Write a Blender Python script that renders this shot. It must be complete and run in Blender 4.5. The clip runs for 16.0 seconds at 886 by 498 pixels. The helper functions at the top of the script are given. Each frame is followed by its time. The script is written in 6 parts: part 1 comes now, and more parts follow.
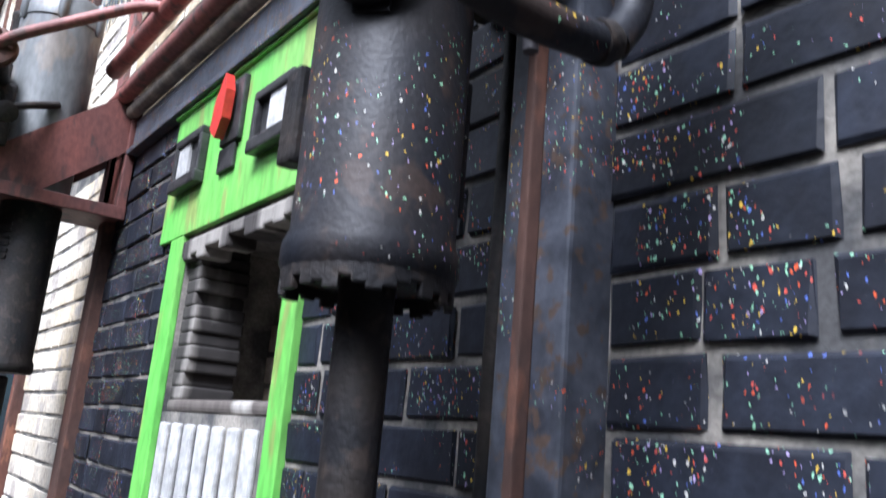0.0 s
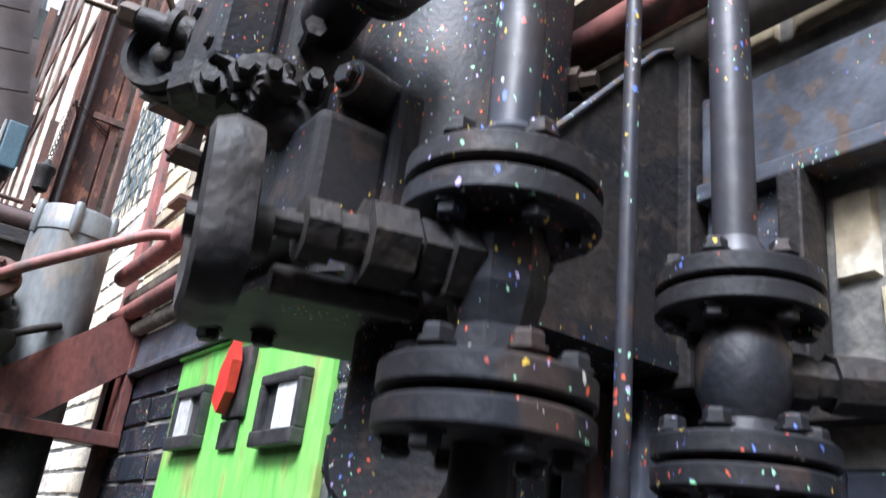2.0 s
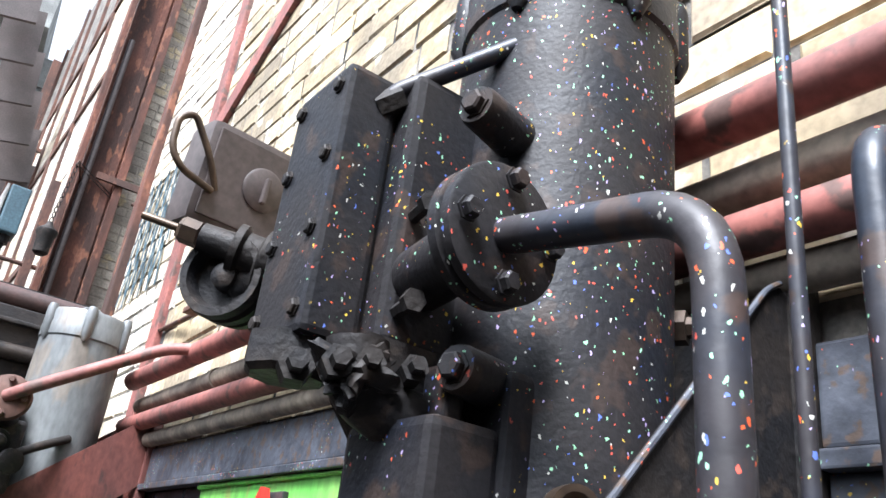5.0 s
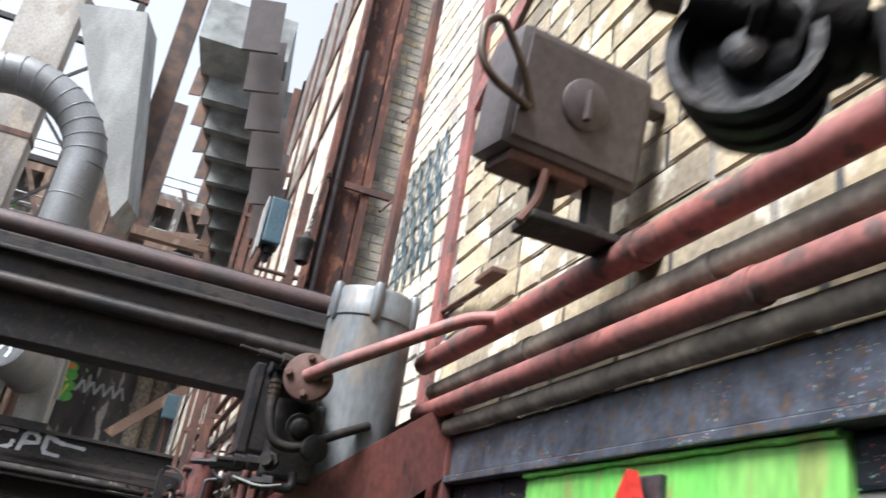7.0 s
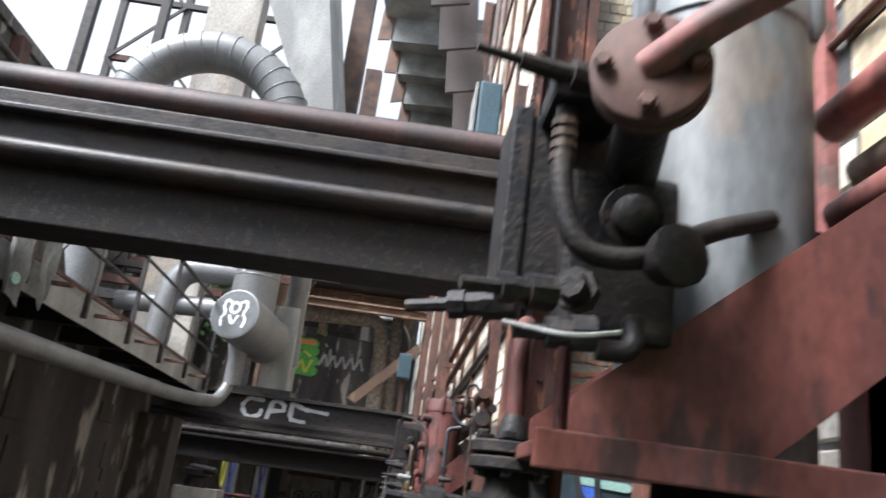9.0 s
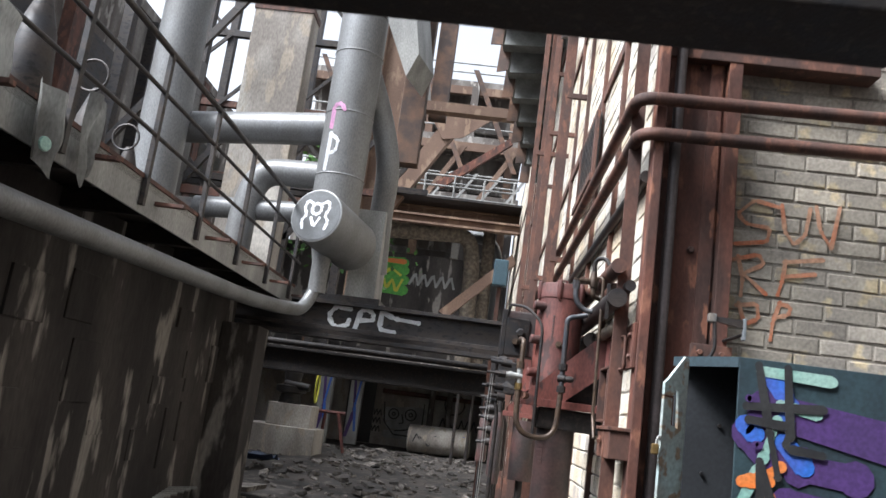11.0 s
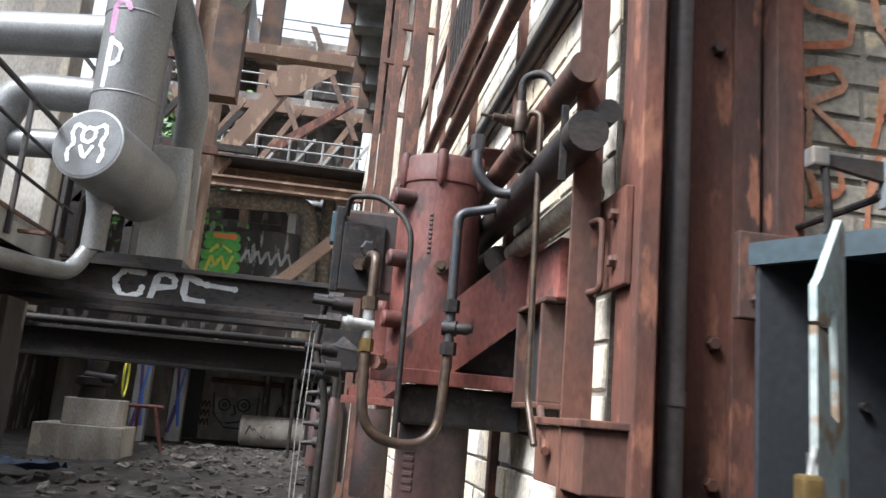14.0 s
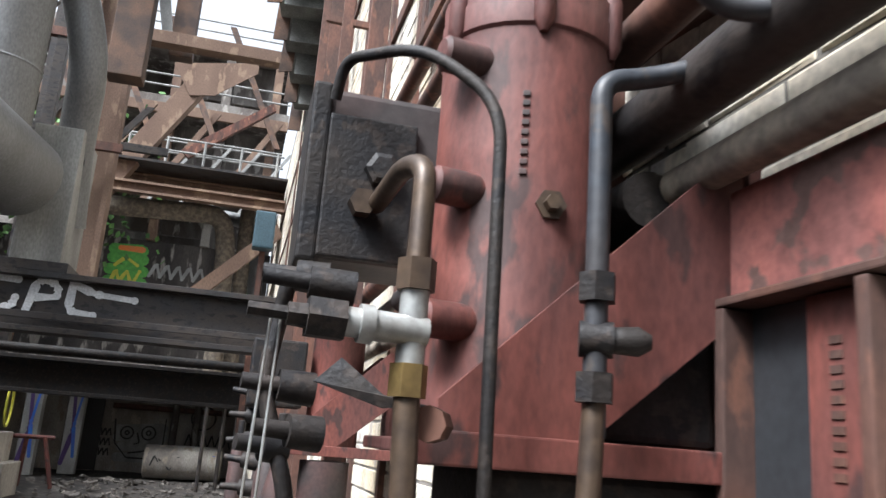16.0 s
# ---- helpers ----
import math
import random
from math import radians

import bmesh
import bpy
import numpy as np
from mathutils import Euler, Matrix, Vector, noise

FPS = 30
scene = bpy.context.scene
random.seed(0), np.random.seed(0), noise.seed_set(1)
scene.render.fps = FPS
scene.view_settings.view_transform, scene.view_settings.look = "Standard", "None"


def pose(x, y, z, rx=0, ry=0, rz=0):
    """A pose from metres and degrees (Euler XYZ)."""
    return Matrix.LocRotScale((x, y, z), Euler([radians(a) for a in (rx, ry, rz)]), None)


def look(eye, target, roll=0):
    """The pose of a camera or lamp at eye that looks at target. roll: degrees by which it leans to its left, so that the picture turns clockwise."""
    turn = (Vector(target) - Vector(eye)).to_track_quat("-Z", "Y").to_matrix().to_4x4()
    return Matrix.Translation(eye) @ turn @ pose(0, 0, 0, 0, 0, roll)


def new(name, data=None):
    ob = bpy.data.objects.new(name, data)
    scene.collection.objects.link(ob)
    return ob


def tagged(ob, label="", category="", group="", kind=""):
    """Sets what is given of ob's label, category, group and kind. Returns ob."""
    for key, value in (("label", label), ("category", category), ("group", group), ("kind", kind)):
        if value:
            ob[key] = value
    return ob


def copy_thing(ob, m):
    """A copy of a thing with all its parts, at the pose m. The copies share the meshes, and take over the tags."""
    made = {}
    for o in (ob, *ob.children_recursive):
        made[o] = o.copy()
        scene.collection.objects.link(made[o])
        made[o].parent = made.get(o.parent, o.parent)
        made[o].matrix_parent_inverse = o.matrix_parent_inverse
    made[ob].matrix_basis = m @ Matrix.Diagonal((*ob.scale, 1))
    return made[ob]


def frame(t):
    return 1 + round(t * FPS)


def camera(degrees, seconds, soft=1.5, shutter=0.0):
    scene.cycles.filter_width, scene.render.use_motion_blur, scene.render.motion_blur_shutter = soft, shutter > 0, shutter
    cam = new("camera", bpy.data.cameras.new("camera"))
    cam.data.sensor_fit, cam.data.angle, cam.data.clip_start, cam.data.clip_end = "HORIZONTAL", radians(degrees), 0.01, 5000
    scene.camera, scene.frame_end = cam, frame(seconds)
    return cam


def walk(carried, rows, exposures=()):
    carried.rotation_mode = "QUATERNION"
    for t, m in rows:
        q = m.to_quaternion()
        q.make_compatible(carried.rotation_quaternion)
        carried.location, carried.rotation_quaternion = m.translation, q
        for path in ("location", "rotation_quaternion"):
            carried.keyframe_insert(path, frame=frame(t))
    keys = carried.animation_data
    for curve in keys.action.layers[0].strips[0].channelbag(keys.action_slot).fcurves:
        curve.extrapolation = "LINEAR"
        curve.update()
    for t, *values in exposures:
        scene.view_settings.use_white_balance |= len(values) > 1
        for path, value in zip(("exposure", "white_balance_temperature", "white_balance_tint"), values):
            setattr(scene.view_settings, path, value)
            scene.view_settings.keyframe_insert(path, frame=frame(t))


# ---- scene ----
cam = camera(57.6, 16.0, shutter=0.35)
PATH = [
    (0, (0.196, 0.181, 1.059), (1.328, 1.762, 1.528), 4.9),
    (0.5, (0.192, 0.196, 1.163), (1.274, 1.771, 1.751), 6.0),
    (1, (0.183, 0.201, 1.252), (1.24, 1.773, 1.894), 6.5),
    (1.5, (0.17, 0.22, 1.345), (1.214, 1.78, 2.037), 7.1),
    (2, (0.163, 0.237, 1.455), (1.202, 1.782, 2.184), 7.0),
    (2.5, (0.147, 0.251, 1.533), (1.187, 1.782, 2.293), 7.1),
    (3, (0.13, 0.264, 1.586), (1.171, 1.795, 2.343), 7.2),
    (3.5, (0.117, 0.279, 1.623), (1.154, 1.811, 2.385), 7.3),
    (3.7, (0.112, 0.283, 1.637), (1.145, 1.813, 2.407), 7.2),
    (5.8, (0.034, 0.343, 1.679), (1.028, 1.863, 2.517), 8.5),
    (6, (0.049, 0.397, 1.682), (1.021, 1.93, 2.521), 8.7),
    (6.5, (0.024, 0.507, 1.666), (0.822, 2.153, 2.474), 8.8),
    (7, (0.048, 0.769, 1.641), (0.593, 2.534, 2.407), 9.8),
    (7.5, (0.085, 1.019, 1.616), (0.522, 2.826, 2.354), 11.9),
    (8, (0.124, 1.333, 1.625), (0.507, 3.171, 2.313), 11.1),
    (8.5, (0.145, 1.628, 1.635), (0.407, 3.493, 2.309), 11.5),
    (9, (0.158, 1.984, 1.625), (0.224, 3.891, 2.226), 7.6),
    (9.5, (0.158, 2.261, 1.614), (0.066, 4.189, 2.14), 10.0),
    (11.8, (0.082, 3.68, 1.455), (-0.024, 5.644, 1.819), 5.9),
    (12, (0.084, 3.809, 1.445), (0.024, 5.776, 1.805), 5.4),
    (12.5, (0.121, 4.227, 1.481), (0.167, 6.196, 1.83), 4.9),
    (13, (0.146, 4.599, 1.488), (0.334, 6.558, 1.843), 3.9),
    (13.5, (0.186, 4.987, 1.518), (0.438, 6.937, 1.886), 3.2),
    (14, (0.208, 5.379, 1.546), (0.473, 7.32, 1.949), 5.0),
    (14.5, (0.2, 5.786, 1.571), (0.572, 7.707, 1.981), 5.3),
    (15, (0.165, 6.136, 1.613), (0.569, 8.04, 2.074), 6.2),
    (15.5, (0.159, 6.464, 1.623), (0.601, 8.354, 2.107), 4.5),
    (16, (0.144, 6.743, 1.653), (0.601, 8.633, 2.123), 4.4),
]
walk(cam, [(t, look(eye, aim, roll)) for t, eye, aim, roll in PATH], [(0, 1.75, 5500, 14), (1.5, 1.8, 5550, 13), (3.2, 2.15, 5700, 10), (6.2, 2.0, 5850, 10), (7, 1.62, 5900, 10), (9.5, 1.8, 5900, 10), (12, 1.62, 5900, 10), (14.6, 1.86, 5900, 9), (16, 1.82, 5900, 9)])

# ---- world and light ----
world = bpy.data.worlds.new("sky")
scene.world = world
world.use_nodes = True
wn = world.node_tree
sky = wn.nodes.new("ShaderNodeTexSky")
sky.sky_type, sky.sun_disc = "NISHITA", False
sky.sun_elevation, sky.sun_rotation = radians(58), radians(250)
sky.air_density, sky.dust_density, sky.ozone_density = 1.0, 4.5, 0.5
haze = wn.nodes.new("ShaderNodeHueSaturation")
haze.inputs["Saturation"].default_value, haze.inputs["Value"].default_value = 0.12, 1.0
wn.links.new(sky.outputs[0], haze.inputs["Color"])
wn.links.new(haze.outputs[0], wn.nodes["Background"].inputs[0])
wn.nodes["Background"].inputs[1].default_value = 0.11
sun_data = bpy.data.lights.new("sun", "SUN")
sun_data.energy, sun_data.angle, sun_data.color = 2.6, radians(20), (1.0, 0.96, 0.91)
sun = new("sun", sun_data)
sun.matrix_world = look((-14, -5, 24), (0.8, 5, 1))


# ---- materials ----
def material(name, base, rough=0.6, metal=0.0, second=None, scale=6.0, amount=0.5, bump=0.25, fine=60.0,
             specks=0.0, vary=0.0, third=None, streak=1.0, speck_scale=55.0, sharp=0.12, spec=0.5):
    """A surface with stains at two scales, fine relief, piece-to-piece variation and splashes of paint."""
    m = bpy.data.materials.new(name)
    m.use_nodes = True
    nt = m.node_tree
    b = nt.nodes["Principled BSDF"]
    n, l = nt.nodes.new, nt.links.new
    geo = n("ShaderNodeNewGeometry")
    squash = n("ShaderNodeMapping")
    squash.inputs["Scale"].default_value = (1, 1, streak)
    l(geo.outputs["Position"], squash.inputs[0])

    def nz(s, detail=5, vec=None):
        t = n("ShaderNodeTexNoise")
        t.inputs["Scale"].default_value, t.inputs["Detail"].default_value = s, detail
        l(vec or squash.outputs[0], t.inputs["Vector"])
        return t

    def ramp(src, a, c):
        r = n("ShaderNodeMapRange")
        r.inputs["From Min"].default_value, r.inputs["From Max"].default_value = a, c
        l(src, r.inputs["Value"])
        return r.outputs["Result"]

    def mix(f, a, c, mode="MIX"):
        x = n("ShaderNodeMix")
        x.data_type, x.blend_type = "RGBA", mode
        if isinstance(f, float):
            x.inputs[0].default_value = f
        else:
            l(f, x.inputs[0])
        for i, v in ((6, a), (7, c)):
            if isinstance(v, tuple):
                x.inputs[i].default_value = (*v, 1)
            else:
                l(v, x.inputs[i])
        return x.outputs[2]

    big, small = nz(scale), nz(fine, 4)
    second = second or tuple(c * 0.6 for c in base)
    col = mix(ramp(big.outputs["Fac"], 0.62 - amount * 0.3 - sharp, 0.62 - amount * 0.3 + sharp), base, second)
    if third:
        patch = nz(scale * 2.7, 6)
        col = mix(ramp(patch.outputs["Fac"], 0.56, 0.62), col, third)
    grain = ramp(small.outputs["Fac"], 0.3, 0.7)
    shade = mix(grain, (0.72, 0.72, 0.72), (1.15, 1.15, 1.15))
    col = mix(1.0, col, shade, "MULTIPLY")
    if vary:
        info = n("ShaderNodeObjectInfo")
        isl = n("ShaderNodeNewGeometry")
        add = n("ShaderNodeMath")
        l(info.outputs["Random"], add.inputs[0])
        l(isl.outputs["Random Per Island"], add.inputs[1])
        fr = n("ShaderNodeMath")
        fr.operation = "FRACT"
        l(add.outputs[0], fr.inputs[0])
        mr = n("ShaderNodeMapRange")
        mr.inputs["To Min"].default_value, mr.inputs["To Max"].default_value = 1 - vary, 1 + vary * 0.6
        l(fr.outputs[0], mr.inputs["Value"])
        cc = n("ShaderNodeCombineColor")
        for i in range(3):
            l(mr.outputs["Result"], cc.inputs[i])
        col = mix(1.0, col, cc.outputs[0], "MULTIPLY")
    if specks:
        warp = nz(7.0, 2, geo.outputs["Position"])
        for k, sc in enumerate((speck_scale * 3.3, speck_scale * 1.7)):
            stretch = n("ShaderNodeMapping")
            stretch.inputs["Scale"].default_value = (1, 1, 0.6)
            stretch.inputs["Location"].default_value = (0.37 * k, 0.11 * k, 0.53 * k)
            ragged = nz(170.0, 2, geo.outputs["Position"])
            push = n("ShaderNodeVectorMath")
            push.operation = "MULTIPLY_ADD"
            push.inputs[1].default_value = (0.007, 0.007, 0.007)
            l(ragged.outputs["Color"], push.inputs[0])
            l(geo.outputs["Position"], push.inputs[2])
            l(push.outputs[0], stretch.inputs[0])
            v = n("ShaderNodeTexVoronoi")
            v.inputs["Scale"].default_value = sc
            l(stretch.outputs[0], v.inputs["Vector"])
            sep = n("ShaderNodeSeparateColor")
            l(v.outputs["Color"], sep.inputs[0])
            pal = n("ShaderNodeValToRGB")
            pal.color_ramp.interpolation = "CONSTANT"
            hues = ((0.62, 0.10, 0.03), (0.30, 0.62, 0.38), (0.62, 0.42, 0.05), (0.55, 0.09, 0.06), (0.10, 0.16, 0.50), (0.33, 0.66, 0.44), (0.42, 0.34, 0.60), (0.55, 0.55, 0.50))
            while len(pal.color_ramp.elements) < len(hues):
                pal.color_ramp.elements.new(0.5)
            for q, hue in enumerate(hues):
                pal.color_ramp.elements[q].position = q / len(hues)
                pal.color_ramp.elements[q].color = (*hue, 1)
            l(sep.outputs[1], pal.inputs[0])
            lim = n("ShaderNodeMath")
            lim.operation = "SUBTRACT"
            lim.inputs[1].default_value = 0.52
            l(sep.outputs[0], lim.inputs[0])
            size = n("ShaderNodeMath")
            size.operation = "MULTIPLY"
            size.inputs[1].default_value = specks * (0.85 if k == 0 else 0.55)
            l(lim.outputs[0], size.inputs[0])
            inside = n("ShaderNodeMath")
            inside.operation = "LESS_THAN"
            l(v.outputs["Distance"], inside.inputs[0])
            l(size.outputs[0], inside.inputs[1])
            zone = n("ShaderNodeMath")
            zone.operation = "MULTIPLY"
            l(inside.outputs[0], zone.inputs[0])
            l(ramp(warp.outputs["Fac"], 0.47, 0.50), zone.inputs[1])
            col = mix(zone.outputs[0], col, pal.outputs[0])
    l(col, b.inputs["Base Color"])
    b.inputs["Metallic"].default_value = metal
    b.inputs["Specular IOR Level"].default_value = spec
    rr = n("ShaderNodeMapRange")
    rr.inputs["To Min"].default_value, rr.inputs["To Max"].default_value = max(rough - 0.15, 0.05), min(rough + 0.15, 1)
    l(big.outputs["Fac"], rr.inputs["Value"])
    l(rr.outputs["Result"], b.inputs["Roughness"])
    both = n("ShaderNodeMath")
    l(small.outputs["Fac"], both.inputs[0])
    both.operation = "MULTIPLY_ADD"
    both.inputs[1].default_value = 0.5
    l(small.outputs["Fac"], both.inputs[0])
    coarse = n("ShaderNodeMath")
    coarse.operation = "MULTIPLY"
    coarse.inputs[1].default_value = 0.4
    l(big.outputs["Fac"], coarse.inputs[0])
    l(coarse.outputs[0], both.inputs[2])
    bp = n("ShaderNodeBump")
    bp.inputs["Strength"].default_value, bp.inputs["Distance"].default_value = bump, 0.004
    l(both.outputs[0], bp.inputs["Height"])
    l(bp.outputs[0], b.inputs["Normal"])
    return m


DARK_BRICK = material("blue_black_brick", (0.019, 0.023, 0.035), 0.55, second=(0.010, 0.0115, 0.018), scale=9, bump=0.6, specks=1.0, vary=0.45, speck_scale=80, spec=0.3)
DARK_MORTAR = material("grey_mortar", (0.30, 0.275, 0.235), 0.9, second=(0.06, 0.06, 0.06), scale=8, amount=0.5, bump=0.8, fine=120, sharp=0.12)
CREAM_BRICK = material("cream_brick", (0.56, 0.45, 0.28), 0.85, second=(0.30, 0.25, 0.18), scale=3.5, bump=0.4, vary=0.35, third=(0.66, 0.60, 0.48))
GREY_BRICK = material("greyed_limewashed_brick", (0.46, 0.41, 0.33), 0.85, second=(0.30, 0.27, 0.23), scale=2.4, amount=0.55, bump=0.4, vary=0.3, third=(0.52, 0.43, 0.28))
YELLOW_BRICK = material("sooty_yellow_brick", (0.50, 0.39, 0.21), 0.85, second=(0.34, 0.29, 0.25), scale=2.2, amount=0.6, bump=0.4, vary=0.4, third=(0.50, 0.46, 0.39))
PALE_BRICK = material("whitewashed_brick", (0.68, 0.65, 0.58), 0.85, second=(0.55, 0.46, 0.33), scale=2.2, amount=0.42, bump=0.35, vary=0.2, third=(0.38, 0.34, 0.30))
MORTAR = material("dirty_mortar", (0.26, 0.24, 0.21), 0.95, second=(0.12, 0.11, 0.10), scale=6, bump=0.6, fine=130)
BLACK_IRON = material("black_cast_iron", (0.010, 0.0115, 0.0165), 0.55, second=(0.016, 0.0145, 0.016), third=(0.034, 0.024, 0.021), scale=9, bump=0.4, specks=0.8, fine=150, metal=0.05, speck_scale=74, spec=0.3)
BLACK_PLAIN = material("sooty_black_iron", (0.010, 0.010, 0.012), 0.62, second=(0.020, 0.016, 0.014), third=(0.034, 0.026, 0.022), scale=13, bump=0.8, fine=120, metal=0.1, spec=0.35)
PIPE_BLUE = material("blue_black_painted_pipe", (0.020, 0.027, 0.042), 0.45, second=(0.030, 0.027, 0.031), scale=9, bump=0.35, specks=0.95, metal=0.05, speck_scale=70, third=(0.050, 0.034, 0.030), spec=0.45)
PIPE_SLATE = material("slate_painted_pipe", (0.028, 0.034, 0.043), 0.5, second=(0.036, 0.034, 0.036), scale=9, bump=0.35, third=(0.055, 0.045, 0.040), spec=0.4)
LINTEL = material("chipped_black_paint", (0.03, 0.034, 0.046), 0.55, second=(0.075, 0.083, 0.105), scale=16, amount=0.45, bump=0.6, specks=0.9, speck_scale=75, third=(0.085, 0.058, 0.044))
GREEN = material("lime_green_paint", (0.15, 0.50, 0.085), 0.55, second=(0.20, 0.45, 0.10), scale=5, amount=0.3, bump=0.2, streak=0.3, third=(0.24, 0.33, 0.09))
RED_PAINT = material("dull_red_paint", (0.155, 0.050, 0.039), 0.62, second=(0.095, 0.036, 0.031), scale=6, amount=0.45, bump=0.5, third=(0.055, 0.028, 0.025), fine=90, streak=0.45, spec=0.4)
RED_PIPE = material("faded_red_paint", (0.33, 0.115, 0.095), 0.6, second=(0.20, 0.08, 0.07), scale=6, bump=0.3, third=(0.12, 0.07, 0.06))
RUST = material("rusted_steel", (0.12, 0.05, 0.032), 0.75, second=(0.06, 0.032, 0.025), scale=5, bump=0.4, third=(0.14, 0.062, 0.04), fine=80, streak=0.5)
RUST_RED = material("peeling_red_lead", (0.145, 0.058, 0.040), 0.75, second=(0.060, 0.034, 0.028), scale=5, amount=0.46, bump=0.7, third=(0.22, 0.098, 0.062), fine=80, streak=0.4, spec=0.3)
TAN_PIPE = material("dusty_lagged_pipe", (0.33, 0.28, 0.215), 0.9, second=(0.17, 0.145, 0.12), scale=9, bump=0.7)
GREY_PAINT = material("grey_painted_steel", (0.185, 0.20, 0.21), 0.45, second=(0.10, 0.105, 0.105), scale=4, bump=0.15, third=(0.16, 0.14, 0.12), streak=0.4)
DUCT = material("galvanised_lagging", (0.19, 0.195, 0.198), 0.45, second=(0.15, 0.15, 0.148), scale=2.5, bump=0.15, metal=0.15, streak=0.5)
PALE_GREY = material("pale_grey_sheet", (0.36, 0.36, 0.34), 0.55, second=(0.22, 0.22, 0.21), scale=2.5, bump=0.1, streak=0.4)
DARK_STEEL = material("oily_dark_steel", (0.028, 0.027, 0.029), 0.5, second=(0.045, 0.036, 0.031), scale=4, bump=0.5, metal=0.15, streak=2.0, spec=0.4, third=(0.016, 0.015, 0.015))
CONCRETE = material("stained_concrete", (0.26, 0.245, 0.225), 0.9, second=(0.10, 0.085, 0.075), scale=1.3, amount=0.62, bump=0.6, third=(0.34, 0.32, 0.29), streak=0.35, fine=40)
# Stained plaster, its colours also lowered to carry shade below the walkway.
DARK_PLASTER = material("sooty_shaded_plaster", (0.085, 0.074, 0.066), 0.92, second=(0.022, 0.019, 0.018), scale=1.1, amount=0.60, bump=0.9, third=(0.26, 0.24, 0.215), streak=0.28, fine=26, sharp=0.2)
DIRT = material("oily_earth", (0.036, 0.028, 0.023), 0.9, second=(0.016, 0.014, 0.013), scale=1.6, bump=1.0, fine=22, third=(0.08, 0.07, 0.06))
RUBBLE = material("rubble_and_litter", (0.16, 0.145, 0.13), 0.9, second=(0.07, 0.06, 0.052), scale=12, bump=0.5, vary=0.75)
WHITE_TILE = material("white_glazed_strip", (0.60, 0.60, 0.59), 0.35, second=(0.42, 0.42, 0.41), scale=14, bump=0.1)
RED_KNOB = material("bright_red_plastic", (0.55, 0.03, 0.025), 0.4, second=(0.45, 0.03, 0.02), bump=0.1)
BLACK_PLASTIC = material("black_plastic", (0.018, 0.018, 0.02), 0.45, second=(0.035, 0.034, 0.034), scale=30, bump=0.4)
BROWN_BOX = material("brown_grey_enamel", (0.085, 0.068, 0.066), 0.5, second=(0.065, 0.052, 0.05), scale=6, bump=0.15)
TEAL_BOX = material("blue_grey_enamel", (0.06, 0.115, 0.145), 0.5, second=(0.045, 0.085, 0.11), scale=5, bump=0.1)
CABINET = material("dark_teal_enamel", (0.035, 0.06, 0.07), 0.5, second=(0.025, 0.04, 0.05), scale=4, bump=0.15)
# Tone for box insides; their shade is put into the colour.
SHADED_INSIDE = material("shaded_box_inside", (0.03, 0.033, 0.037), 0.55, second=(0.02, 0.022, 0.025), scale=4, bump=0.1)
PALE_TEAL = material("pale_teal_enamel", (0.42, 0.54, 0.54), 0.5, second=(0.36, 0.40, 0.38), scale=6, bump=0.15, third=(0.30, 0.22, 0.15))
BRASS = material("dull_brass", (0.42, 0.30, 0.11), 0.4, metal=0.7, second=(0.25, 0.17, 0.07), bump=0.1)
BRONZE = material("greased_bronze", (0.10, 0.068, 0.045), 0.45, metal=0.4, second=(0.055, 0.038, 0.028), scale=20)
ZINC = material("zinc_fitting", (0.42, 0.43, 0.42), 0.4, metal=0.5, second=(0.30, 0.29, 0.27), scale=20)
BOARD_GREY = material("weathered_grey_sheet", (0.33, 0.345, 0.33), 0.8, second=(0.19, 0.195, 0.19), scale=3, bump=0.3, vary=0.25)
DISC_GREY = material("dull_grey_plate", (0.075, 0.08, 0.085), 0.6, second=(0.055, 0.058, 0.06), scale=5, bump=0.2)
DUSTY_BROWN = material("dusty_brown_steel", (0.19, 0.12, 0.08), 0.85, second=(0.12, 0.075, 0.055), scale=1.6, bump=0.3, third=(0.23, 0.155, 0.105), streak=0.4, sharp=0.25)
# Whitewash made paler to stand in for sky light at the far end.
BRIGHTENED_LIMEWASH = material("brightened_old_limewash", (0.50, 0.47, 0.42), 0.9, second=(0.24, 0.215, 0.19), scale=1.2, amount=0.5, bump=0.6, third=(0.36, 0.31, 0.25), streak=0.4, fine=35)
LIGHT_MORTAR = material("pale_mortar", (0.37, 0.335, 0.28), 0.95, second=(0.25, 0.225, 0.19), scale=5, bump=0.6, fine=130)
BOARD_BROWN = material("rusty_sheet", (0.16, 0.085, 0.05), 0.8, second=(0.07, 0.048, 0.04), scale=3, bump=0.3, vary=0.3)
ORANGE_PAINT = material("orange_spray_paint", (0.50, 0.15, 0.065), 0.7, second=(0.48, 0.27, 0.17), bump=0.1)
WHITE_PAINT = material("white_spray_paint", (0.72, 0.74, 0.76), 0.7, second=(0.55, 0.57, 0.6), bump=0.1)
BLACK_PAINT = material("black_spray_paint", (0.02, 0.02, 0.022), 0.6, second=(0.03, 0.03, 0.03), bump=0.1)
VIOLET_PAINT = material("violet_spray_paint", (0.075, 0.035, 0.15), 0.6, second=(0.06, 0.03, 0.12), bump=0.1)
BLUE_PAINT = material("blue_spray_paint", (0.03, 0.15, 0.55), 0.6, second=(0.06, 0.12, 0.48), bump=0.1)
CYAN_PAINT = material("mint_spray_paint", (0.22, 0.42, 0.36), 0.6, second=(0.30, 0.46, 0.40), bump=0.1)
FLAME_PAINT = material("bright_orange_spray_paint", (0.75, 0.19, 0.03), 0.6, second=(0.65, 0.22, 0.06), bump=0.1)
